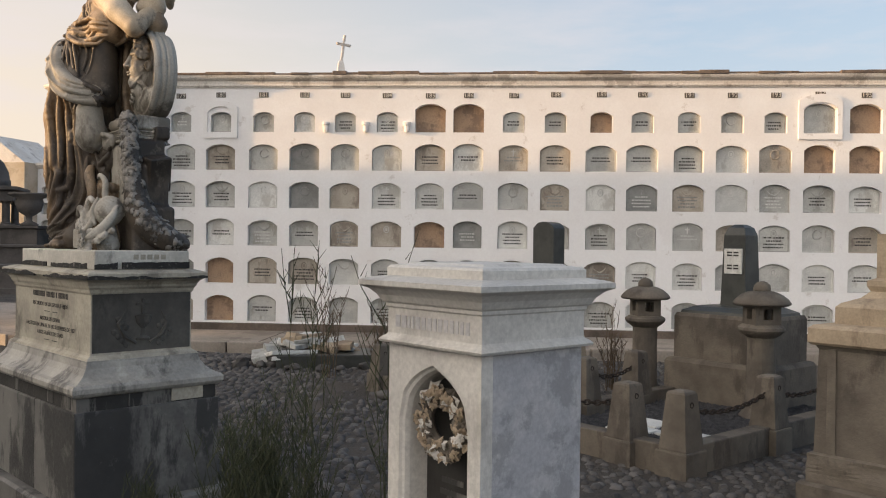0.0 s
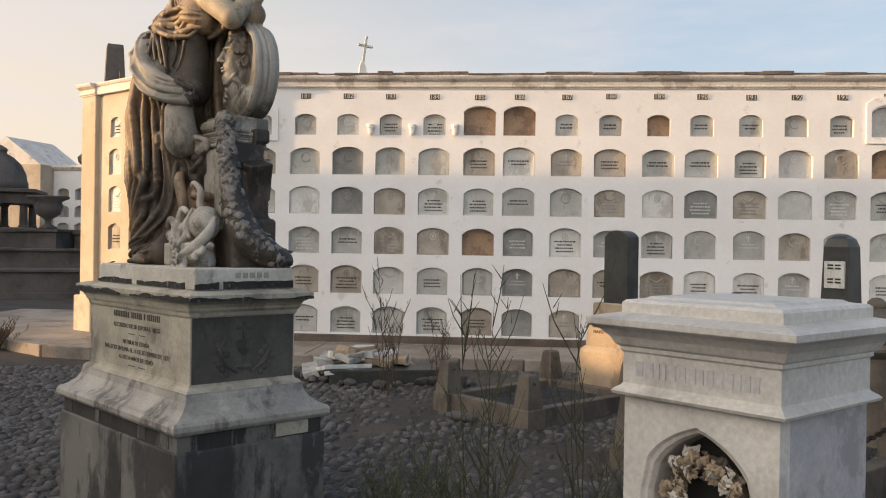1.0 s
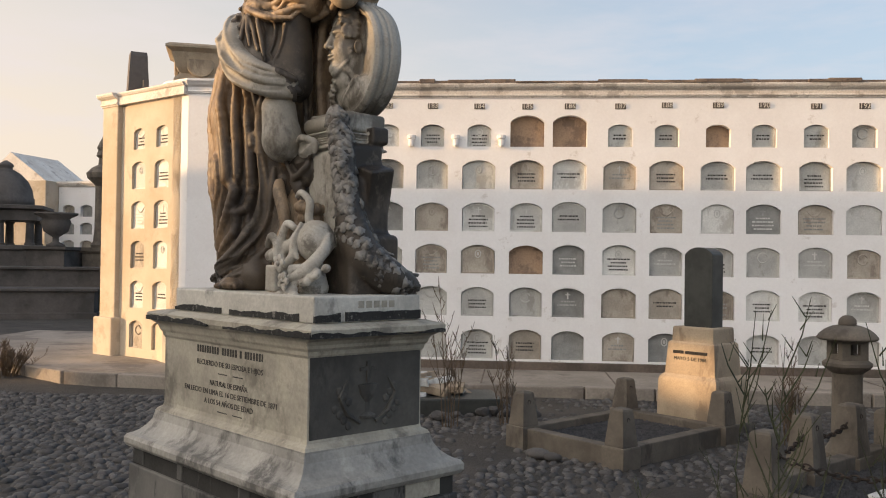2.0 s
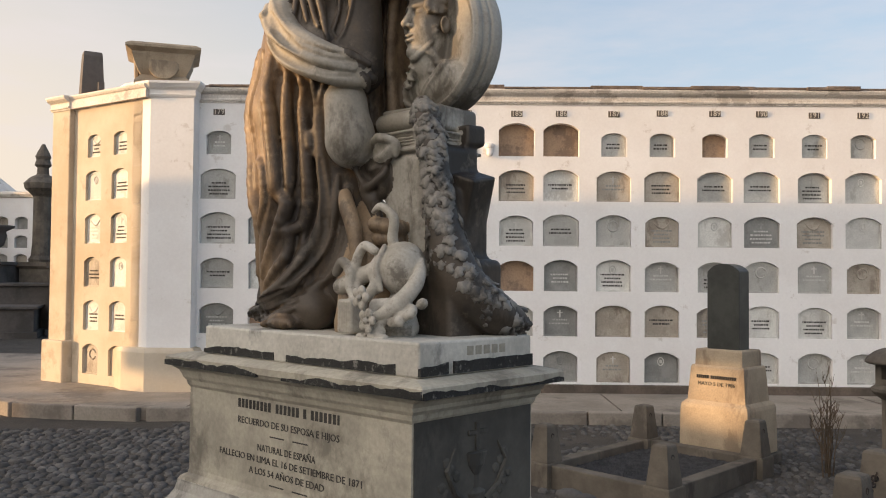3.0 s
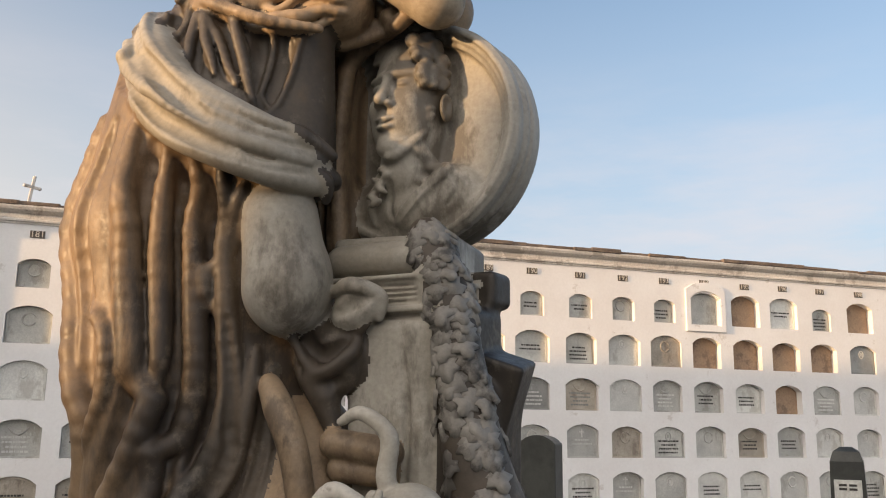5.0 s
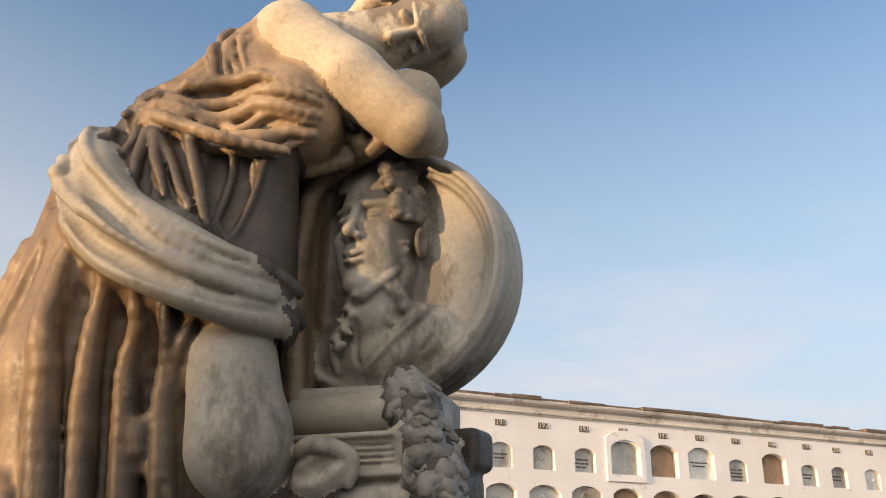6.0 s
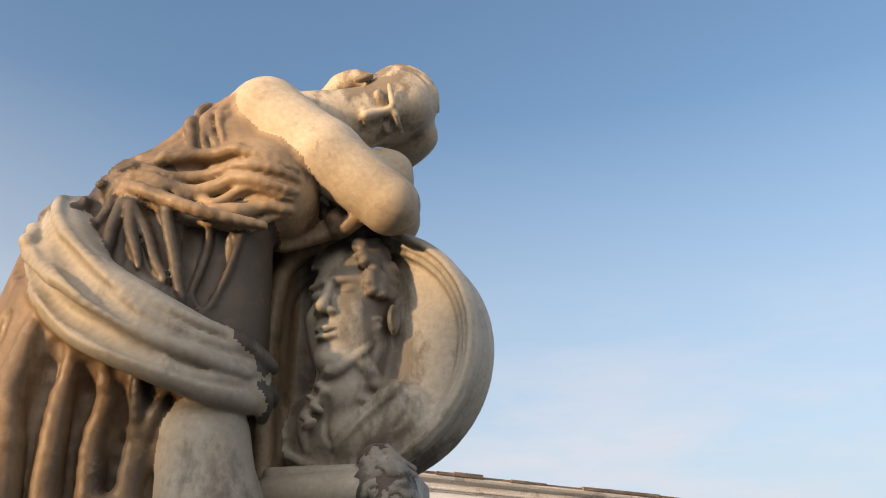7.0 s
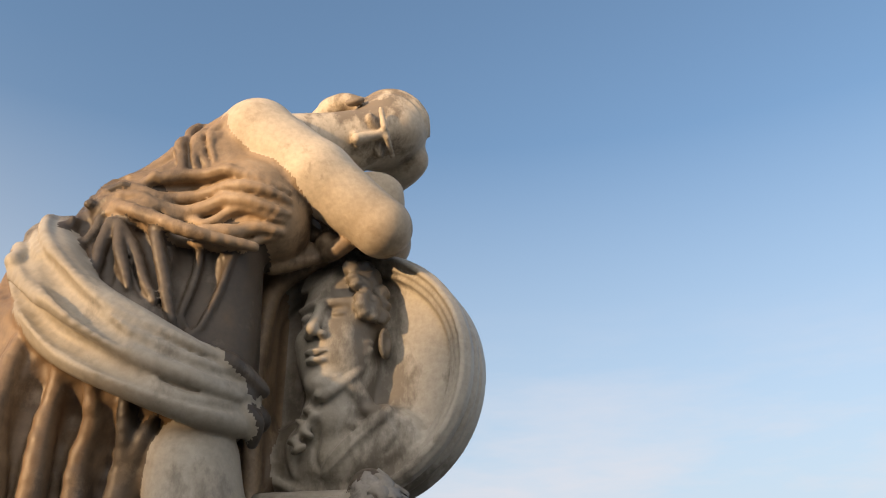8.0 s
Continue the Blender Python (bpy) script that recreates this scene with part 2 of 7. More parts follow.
M_STONE = material("brown_stone", (0.158, 0.136, 0.108), (0.104, 0.090, 0.073), 2.5, 40, 0.9, 0.5, 0.008,
                   stain=(0.07, 0.06, 0.05), stain_amount=0.75, stain_scale=2.4, streak=0.5)
M_STELE = material("cream_granite", (0.391, 0.315, 0.221), (0.306, 0.242, 0.170), 2.5, 60, 0.8, 0.3, 0.005,
                   stain=(0.16, 0.12, 0.085), stain_amount=0.6, stain_scale=2.2, streak=0.4)
M_GRANITE = material("dark_granite", (0.055, 0.058, 0.052), (0.035, 0.037, 0.034), 4, 120, 0.4, 0.1, 0.002)
M_IRON = material("rusty_iron", (0.06, 0.045, 0.035), (0.035, 0.03, 0.027), 8, 60, 0.75, 0.4, 0.004, metal=0.5)
M_DIRT = material("packed_earth", (0.080, 0.070, 0.058), (0.054, 0.048, 0.041), 1.1, 22, 0.97, 0.9, 0.03,
                  stain=(0.055, 0.05, 0.043), stain_amount=0.6, stain_scale=0.6)
M_COBBLE = material("cobble_stone", (0.094, 0.088, 0.082), (0.060, 0.057, 0.054), 3, 40, 0.8, 0.4, 0.008, vary=0.25)
M_GRAVEL = material("plot_gravel", (0.075, 0.075, 0.078), (0.045, 0.045, 0.047), 14, 90, 0.9, 1.0, 0.02, vary=0.2)
M_PAVE = material("worn_concrete", (0.32, 0.28, 0.235), (0.24, 0.21, 0.175), 1.1, 30, 0.95, 0.5, 0.01,
                  stain=(0.12, 0.10, 0.085), stain_amount=0.55, stain_scale=1.0)
M_STEM = material("green_stem", (0.055, 0.062, 0.03), (0.04, 0.045, 0.024), 5, 60, 0.85, 0.1)
M_TWIG = material("dry_twig", (0.12, 0.085, 0.055), (0.08, 0.06, 0.04), 5, 60, 0.9, 0.1)
M_FAR = material("far_grey_stone", (0.120, 0.108, 0.099), (0.078, 0.072, 0.066), 0.8, 12, 0.9, 0.4, 0.02,
                 stain=(0.06, 0.055, 0.05), stain_amount=0.6, stain_scale=0.8)

# ---- shapes ----
def part(name, bm, mat, parent=None, label="", smooth=False):
    me = bpy.data.meshes.new(name)
    bmesh.ops.recalc_face_normals(bm, faces=bm.faces)
    bm.to_mesh(me)
    bm.free()
    return hung(name, me, mat, parent, label, smooth)


def hung(name, me, mat, parent=None, label="", smooth=False):
    if smooth:
        me.polygons.foreach_set("use_smooth", [True] * len(me.polygons))
    if mat and not me.materials:
        me.materials.append(mat)
    ob = new(name, me)
    if parent:
        ob.parent = parent
    if label:
        tagged(ob, label)
    return ob


def empty(name, m, label, category, group="", kind=""):
    ob = tagged(new(name), label, category, group, kind)
    ob.matrix_world = m
    return ob


def block(bm, lo, hi, bevel=0.0, m=None):
    """A box between two corners, its edges rounded."""
    lo, hi = Vector(lo), Vector(hi)
    r = bmesh.ops.create_cube(bm, size=1.0, matrix=Matrix.Translation((lo + hi) / 2) @ Matrix.Diagonal((*(hi - lo), 1)))
    if bevel:
        edges = list({e for v in r["verts"] for e in v.link_edges})
        r2 = bmesh.ops.bevel(bm, geom=edges, offset=bevel, segments=2, affect="EDGES", profile=0.5)
        verts = list({v for f in r2["faces"] for v in f.verts} | {v for v in r["verts"] if v.is_valid})
    else:
        verts = r["verts"]
    if m:
        bmesh.ops.transform(bm, matrix=m, verts=verts)
    return bm


def loft(bm, rings, m=None, close=True):
    """Rectangular rings (half x, half y, z) joined from below upwards: stepped and moulded stonework."""
    loops = []
    for hx, hy, z in rings:
        loops.append([bm.verts.new((sx * hx, sy * hy, z)) for sx, sy in ((-1, -1), (1, -1), (1, 1), (-1, 1))])
    for a, b in zip(loops, loops[1:]):
        for i in range(4):
            j = (i + 1) % 4
            bm.faces.new((a[i], a[j], b[j], b[i]))
    if close:
        bm.faces.new(loops[0][::-1])
        bm.faces.new(loops[-1])
    if m:
        bmesh.ops.transform(bm, matrix=m, verts=[v for l in loops for v in l])
    return bm


def lathe(bm, rows, n=20, m=None, squash=1.0):
    """A round profile (radius, z) turned about the upright axis."""
    loops = []
    for r, z in rows:
        loops.append([bm.verts.new((r * math.cos(2 * math.pi * i / n), squash * r * math.sin(2 * math.pi * i / n), z)) for i in range(n)])
    for a, b in zip(loops, loops[1:]):
        for i in range(n):
            j = (i + 1) % n
            bm.faces.new((a[i], a[j], b[j], b[i]))
    bm.faces.new(loops[0][::-1])
    bm.faces.new(loops[-1])
    if m:
        bmesh.ops.transform(bm, matrix=m, verts=[v for l in loops for v in l])
    return bm


def arch(w, h, rise, n=8, x=0.0, z=0.0):
    """An outline with a flat foot and a bowed top, from the left foot round to the right one."""
    pts = [(x - w / 2, z), (x - w / 2, z + h - rise)]
    for i in range(1, n):
        a = i / n
        pts.append((x - w / 2 + w * a, z + h - rise + rise * (1 - (2 * a - 1) ** 2) ** 0.8))
    return pts + [(x + w / 2, z + h - rise), (x + w / 2, z)]


def slab(bm, pts, y0, y1, m=None):
    """An upright plate of the outline pts (x, z), from depth y0 to y1."""
    a = [bm.verts.new((x, y0, z)) for x, z in pts]
    b = [bm.verts.new((x, y1, z)) for x, z in pts]
    bm.faces.new(a)
    bm.faces.new(b[::-1])
    for i in range(len(pts)):
        j = (i + 1) % len(pts)
        bm.faces.new((a[i], b[i], b[j], a[j]))
    if m:
        bmesh.ops.transform(bm, matrix=m, verts=a + b)
    return bm


def tube(bm, pts, radii, n=6):
    """A round rod through the points."""
    loops = []
    for k, p in enumerate(pts):
        p = Vector(p)
        d = (Vector(pts[min(k + 1, len(pts) - 1)]) - Vector(pts[max(k - 1, 0)])).normalized()
        u = d.cross(Vector((0.3, 0.8, 0.52))).normalized()
        v = d.cross(u)
        r = radii[k] if isinstance(radii, (list, tuple)) else radii
        loops.append([bm.verts.new(p + r * (math.cos(2 * math.pi * i / n) * u + math.sin(2 * math.pi * i / n) * v)) for i in range(n)])
    for a, b in zip(loops, loops[1:]):
        for i in range(n):
            j = (i + 1) % n
            bm.faces.new((a[i], a[j], b[j], b[i]))
    bm.faces.new(loops[0][::-1])
    bm.faces.new(loops[-1])
    return bm


def lettering(text, size, depth=0.002):
    """A mesh of raised letters, centred, in the xz plane."""
    cu = bpy.data.curves.new("lettering", "FONT")
    cu.body, cu.size, cu.extrude, cu.align_x, cu.align_y, cu.resolution_u = text, size, depth, "CENTER", "CENTER", 2
    ob = bpy.data.objects.new("lettering", cu)
    scene.collection.objects.link(ob)
    bpy.context.view_layer.update()
    me = bpy.data.meshes.new_from_object(ob.evaluated_get(bpy.context.evaluated_depsgraph_get()))
    bpy.data.objects.remove(ob)
    bpy.data.curves.remove(cu)
    me.materials.clear()
    me.transform(pose(0, 0, 0, 90))
    return me


def ground_z(x, y):
    return 0.035 * noise.noise((x * 0.35, y * 0.35, 0.0)) + 0.012 * noise.noise((x * 1.7, y * 1.7, 4.0)) - 0.01

# ---- ground ----
def ground():
    xs = np.concatenate(([-1500, -300, -80, -40], np.arange(-26, 26.01, 0.5), [40, 80, 300, 1500]))
    ys = np.concatenate(([-1500, -300, -80, -30], np.arange(-8, 44.01, 0.5), [80, 300, 1500]))
    verts = [(x, y, ground_z(x, y) if abs(x) < 27 and -9 < y < 45 else -0.01) for y in ys for x in xs]
    n = len(xs)
    faces = [(j * n + i, j * n + i + 1, (j + 1) * n + i + 1, (j + 1) * n + i) for j in range(len(ys) - 1) for i in range(n - 1)]
    me = bpy.data.meshes.new("ground")
    me.from_pydata(verts, [], faces)
    return tagged(hung("ground", me, M_DIRT, smooth=True), "packed grey-brown earth of an old cemetery", "ground", kind="structure")


GROUND = ground()

WALL_Y = 18.04
CORNER = Vector((-6.16, 17.72))        # where the long front meets the slanting end
END = Vector((-8.35, 19.15))           # far end of the slanting front
PAVE_Z = 0.17


def pavement():
    bm = bmesh.new()
    edge = [(40, 16.0), (-5.6, 16.0), (-7.6, 16.4), (-9.6, 17.7), (-12.5, 20.5)]
    back = [(-12.5, 24), (-8.0, 24), (-5.4, 19), (40, 19)]
    top = [bm.verts.new((x, y, PAVE_Z)) for x, y in edge + back]
    bot = [bm.verts.new((x, y - 0.02, -0.1)) for x, y in edge + back]
    bm.faces.new(top)
    for i in range(len(top)):
        j = (i + 1) % len(top)
        bm.faces.new((top[i], top[j], bot[j], bot[i]))
    p = tagged(part("pavement", bm, M_PAVE), "worn raised concrete path along the niche wall", "pavement", kind="structure")
    for i in range(26):        # kerb stones
        x = -5.5 + i * 1.05
        bm = bmesh.new()
        block(bm, (x, 15.86 + random.uniform(-0.015, 0.015), -0.08), (x + 1.03, 16.03, PAVE_Z + 0.012 + random.uniform(-0.01, 0.01)), 0.02)
        part("kerb_stone", bm, M_PAVE, p)
    for a, b in zip(edge[1:], edge[2:]):
        va, vb = Vector(a), Vector(b)
        k = max(1, round((vb - va).length / 1.0))
        for i in range(k):
            q, r = va.lerp(vb, (i + 0.01) / k), va.lerp(vb, (i + 0.99) / k)
            ang = math.atan2(r.y - q.y, r.x - q.x)
            bm = bmesh.new()
            block(bm, (0, 0, -0.08), ((r - q).length, 0.14, PAVE_Z + 0.01), 0.02, pose(q.x, q.y, 0, 0, 0, math.degrees(ang)))
            part("kerb_stone", bm, M_PAVE, p)
    for i in range(11):        # joints between the slabs
        bm = bmesh.new()
        x = -5 + i * 2.1
        block(bm, (x, 16.04, PAVE_Z - 0.01), (x + 0.025, 17.9, PAVE_Z + 0.004))
        part("joint", bm, M_PLINTH, p)
    return p


pavement()

# ---- niche wall ----
COLS = [-5.108, -4.291, -3.421, -2.593, -1.778, -0.942, -0.089, 0.66, 1.54, 2.348, 3.227, 4.009, 4.888, 5.698, 6.503, 7.32, 8.167, 8.994, 9.834, 10.73, 11.6, 12.39, 13.29]
COLS += [14.15 + 0.84 * i for i in range(10)]
ROW_FOOT = [0.345, 1.10, 1.855, 2.607, 3.36, 4.115]
WIDE_TOP = (6, 7, 15, 16, 17, 19)
rw = random.Random(4)


def niche_size(c, r):
    if r == 5:
        return (0.60, 0.56) if c in WIDE_TOP else (0.42, 0.40)
    return (0.585 + rw.uniform(-0.025, 0.02), 0.525 + rw.uniform(-0.02, 0.012))


def holed_front(bm, x0, x1, cells, y, z0, z1, depth=0.16):
    """A plastered front from x0 to x1 with arched openings, each with its reveal; cells: columns of (centre, [(foot, width, height)])."""
    mids = [x0] + [(a[0] + b[0]) / 2 for a, b in zip(cells, cells[1:])] + [x1]
    for k, (cx, holes) in enumerate(cells):
        l, r = mids[k], mids[k + 1]
        tops = [z0] + [(h[0] + h[2] + g[0]) / 2 for h, g in zip(holes, holes[1:])] + [z1]
        for i, (foot, w, h) in enumerate(holes):
            lo, hi = tops[i], tops[i + 1]
            pts = arch(w, h, 0.11 * w / 0.58, 8, cx, foot)
            f = [bm.verts.new((px, y, pz)) for px, pz in pts]
            back = [bm.verts.new((px, y + depth, pz)) for px, pz in pts]
            edge = [bm.verts.new((px, y, hi)) for px, pz in pts[1:-1]]
            bl, br = bm.verts.new((l, y, lo)), bm.verts.new((r, y, lo))
            fl, fr = bm.verts.new((cx - w / 2, y, lo)), bm.verts.new((cx + w / 2, y, lo))
            tl, tr = bm.verts.new((l, y, hi)), bm.verts.new((r, y, hi))
            bm.faces.new((bl, fl, f[0], f[1], edge[0], tl))
            bm.faces.new((fr, br, tr, edge[-1], f[-2], f[-1]))
            bm.faces.new((fl, fr, f[-1], f[0]))
            for a in range(1, len(f) - 2):
                bm.faces.new((f[a], f[a + 1], edge[a], edge[a - 1]))
            for a in range(len(f)):
                b = (a + 1) % len(f)
                bm.faces.new((f[a], back[a], back[b], f[b]))
            bm.faces.new(back)
    return bm


SLAB_CACHE = {}
SLAB_LABELS = (("pale marble niche slab with worn lettering", 0), ("grey stone niche slab with faded inscription", 1),
               ("dark slate niche slab with carved lines", 2), ("brown weathered niche slab, lettering lost", 3))


def niche_slab(m, w, h, tone, style, parent_group):
    """The stone that closes one niche: plate with a raised border, and its inscription or emblem."""
    key = (round(w, 2), round(h, 2), style)
    if key not in SLAB_CACHE:
        bm = bmesh.new()
        slab(bm, arch(w, h, 0.10 * w / 0.58, 8), -0.012, 0.03)
        plate = bpy.data.meshes.new("niche_slab")
        bmesh.ops.recalc_face_normals(bm, faces=bm.faces)
        bm.to_mesh(plate)
        bm.free()
        bm = bmesh.new()           # raised border round the edge
        outer, inner = arch(w, h, 0.10 * w / 0.58, 8), arch(w - 0.055, h - 0.05, 0.09 * w / 0.58, 8, 0, 0.025)
        for i in range(len(outer)):
            j = (i + 1) % len(outer)
            q = [outer[i], outer[j], inner[j], inner[i]]
            vs = [bm.verts.new((x, -0.022, z)) for x, z in q] + [bm.verts.new((x, -0.010, z)) for x, z in q]
            bm.faces.new(vs[:4])
            for a in range(4):
                bm.faces.new((vs[a], vs[4 + a], vs[4 + (a + 1) % 4], vs[(a + 1) % 4]))
        border = bpy.data.meshes.new("border")
        bmesh.ops.remove_doubles(bm, verts=bm.verts, dist=0.0005)
        bmesh.ops.recalc_face_normals(bm, faces=bm.faces)
        bm.to_mesh(border)
        bm.free()
        bm = bmesh.new()           # lines of lost lettering
        rr = random.Random(style * 7 + 1)
        for i in range(2 + style % 3):
            z = h * 0.52 - i * 0.062
            ww = w * rr.uniform(0.4, 0.72)
            x = -ww / 2
            while x < ww / 2 - 0.02:
                d = rr.uniform(0.012, 0.05)
                block(bm, (x, -0.016, z), (min(x + d, ww / 2), -0.011, z + 0.026))
                x += d + 0.011
        lines = bpy.data.meshes.new("inscription")
        bm.to_mesh(lines)
        bm.free()
        bm = bmesh.new()           # emblem: cross, wreath, oval or spray
        if style % 4 == 0:
            block(bm, (-0.012, -0.02, h * 0.62), (0.012, -0.011, h * 0.86), 0.003)
            block(bm, (-0.045, -0.02, h * 0.765), (0.045, -0.011, h * 0.80), 0.003)
        elif style % 4 == 1:
            pts = [(0.085 * math.cos(a), -0.014, h * 0.66 + 0.085 * math.sin(a)) for a in np.linspace(0.4, 5.8, 14)]
            tube(bm, pts, 0.014, 5)
        elif style % 4 == 2:
            pts = [(0.05 * math.cos(a), -0.013, h * 0.7 + 0.065 * math.sin(a)) for a in np.linspace(0, 6.283, 14)]
            tube(bm, pts, 0.010, 5)
            block(bm, (-0.02, -0.02, h * 0.64), (0.02, -0.011, h * 0.76), 0.008)
        else:
            for s in (-1, 1):
                pts = [(s * 0.13 * t, -0.014, h * 0.62 + 0.10 * t * t) for t in np.linspace(0, 1, 6)]
                tube(bm, pts, [0.016, 0.02, 0.018, 0.014, 0.01, 0.004], 5)
        emblem = bpy.data.meshes.new("emblem")
        bmesh.ops.recalc_face_normals(bm, faces=bm.faces)
        bm.to_mesh(emblem)
        bm.free()
        SLAB_CACHE[key] = (plate, border, lines, emblem)
    plate, border, lines, emblem = SLAB_CACHE[key]
    label, _ = SLAB_LABELS[tone]
    ob = tagged(new("niche_slab", plate), label, "memorial slab", parent_group)
    ob.matrix_world = m
    if not plate.materials:
        for me in (plate, border, lines, emblem):
            me.materials.append(M_SLABS[0])
    mats = (M_SLABS[tone], M_SLABS[tone], M_PALE_INK if tone == 2 else M_INK, M_PALE_INK if style % 3 == 0 else M_SLABS[tone])
    ob.material_slots[0].link = "OBJECT"
    ob.material_slots[0].material = mats[0]
    if style % 5 < 2:
        mats = mats[:2] + (M_SLABS[max(0, tone - 1)],) + mats[3:]
    for nm, me, mt in (("border", border, mats[1]), ("inscription", lines, mats[2]), ("emblem", emblem, mats[3])):
        if (nm == "inscription" and style in (1, 5, 6, 10)) or (nm == "emblem" and style in (3, 4, 9)):
            continue
        ch = new(nm, me)
        ch.parent = ob
        ch.material_slots[0].link = "OBJECT"
        ch.material_slots[0].material = mt
    return ob


def plain_closure(m, w, h):
    bm = bmesh.new()
    slab(bm, arch(w, h, 0.10 * w / 0.58, 8), -0.01, 0.02)
    ob = tagged(part("bricked_up_niche", bm, M_BRICK), "empty niche closed with bare brown mortar", "niche", "niches of the wall")
    ob.matrix_world = m
    return ob


def moulded(bm, a, b, profile, m_close=True):
    """A cornice from a to b (plan points): the profile is (out, z) from below upwards, out to the right-hand side of a->b."""
    a, b = Vector(a), Vector(b)
    d = (b - a).normalized()
    out = Vector((d.y, -d.x))
    for e, f in zip(profile, profile[1:]):
        q = [(*(a + out * e[0]), e[1]), (*(b + out * e[0]), e[1]), (*(b + out * f[0]), f[1]), (*(a + out * f[0]), f[1])]
        bm.faces.new([bm.verts.new(p) for p in q])
    for p in (a, b):
        pts = [bm.verts.new((*(p + out * o), z)) for o, z in profile]
        if len(pts) > 2:
            bm.faces.new(pts)
    return bm


CORNICE = [(-0.02, 4.985), (0.02, 4.985), (0.025, 5.01), (0.05, 5.015), (0.055, 5.04), (0.03, 5.05), (0.035, 5.12), (0.07, 5.135),
           (0.12, 5.165), (0.14, 5.20), (0.14, 5.225), (-0.02, 5.235)]


def niche_wall():
    wall = tagged(new("wall_north"), "whitewashed cemetery wall with six rows of burial niches", "niche wall", kind="structure")
    bm = bmesh.new()
    cells = []
    sizes = {}
    for c, x in enumerate(COLS):
        col = []
        for r, foot in enumerate(ROW_FOOT):
            w, h = niche_size(c, r)
            sizes[c, r] = (w, h)
            col.append((foot, w, h))
        cells.append((x, col))
    x1 = COLS[-1] + 0.6
    holed_front(bm, -5.45, x1, cells, WALL_Y, 0.1, 5.0)
    block(bm, (-5.45, WALL_Y + 0.2, 0.0), (x1, WALL_Y + 3.4, 5.1))
    part("front", bm, M_WALL, wall)
    bm = bmesh.new()
    block(bm, (-5.4, WALL_Y - 0.05, 0.1), (x1, WALL_Y + 0.02, 0.31), 0.015)
    part("plinth", bm, M_PLINTH, wall, "dark broken plinth course")
    bm = bmesh.new()
    moulded(bm, (-5.6, WALL_Y), (x1, WALL_Y), CORNICE)
    part("cornice", bm, M_CORNICE, wall, "moulded plaster cornice")
    bm = bmesh.new()               # crumbling roof edge
    x, rr = -5.6, random.Random(8)
    while x < x1:
        d = rr.uniform(0.2, 0.9)
        block(bm, (x, WALL_Y - 0.15 + rr.uniform(-0.02, 0.03), 5.222), (x + d, WALL_Y + 3.3, 5.255 + rr.uniform(0.0, 0.045)), 0.012)
        x += d - 0.01
    part("roof_edge", bm, M_ADOBE, wall, "crumbling brown adobe roof edge")
    for c, x in enumerate(COLS):   # numbers over the columns
        bm = bmesh.new()
        block(bm, (-0.095, -0.012, -0.05), (0.095, 0.004, 0.05), 0.003)
        plate = part("number_plate", bm, M_PLATE, wall)
        plate.location = (x, WALL_Y, 4.84 + rw.uniform(-0.012, 0.012))
        dg = hung("number", lettering(str(179 + c), 0.125, 0.003), M_DIGIT, plate)
        dg.location = (0, -0.014, 0)
    for c, x in enumerate(COLS):
        for r, foot in enumerate(ROW_FOOT):
            w, h = sizes[c, r]
            back = rw.uniform(0.02, 0.09)
            plainly = (r == 5 and c in (6, 7, 16, 19)) or (r == 4 and c in (15, 16, 18)) or rw.random() < 0.03
            if plainly:
                plain_closure(pose(x, WALL_Y + 0.15, foot), w, h)
                continue
            tone = rw.choices((0, 1, 2, 3), (4, 6, 2, 3))[0]
            if r == 5 and c not in WIDE_TOP:
                tone = rw.choice((0, 1, 1))
            niche_slab(pose(x, WALL_Y + 0.03 + back, foot), w - 0.015, h - 0.01, tone, rw.randrange(12), "niches of the wall")
    for c, grow in ((15, 1.0), (1, 0.86)):        # raised plaster surrounds
        x, foot = COLS[c], ROW_FOOT[5]
        bm = bmesh.new()
        outer, inner = arch(0.80 * grow, 0.86 * grow, 0.13, 8, x, foot - 0.12), arch(0.62 * grow, 0.60 * grow, 0.12, 8, x, foot - 0.012)
        for i in range(len(outer)):
            j = (i + 1) % len(outer)
            vs = [bm.verts.new((px, WALL_Y - 0.035, pz)) for px, pz in (outer[i], outer[j], inner[j], inner[i])]
            vt = [bm.verts.new((px, WALL_Y + 0.01, pz)) for px, pz in (outer[i], outer[j], inner[j], inner[i])]
            bm.faces.new(vs)
            for a in range(4):
                bm.faces.new((vs[a], vt[a], vt[(a + 1) % 4], vs[(a + 1) % 4]))
        part("niche_surround", bm, M_WALL, wall)
    for x in (COLS[3] + 0.44, COLS[4] + 0.42, COLS[5] + 0.40):     # small brackets beside the upper niches
        bm = bmesh.new()
        lathe(bm, [(0.03, 0), (0.05, 0.03), (0.055, 0.13), (0.075, 0.15), (0.08, 0.2), (0.06, 0.21)], 10, pose(x, WALL_Y - 0.05, ROW_FOOT[5] - 0.01))
        part("bracket", bm, M_WALL, wall)
    return wall


niche_wall()


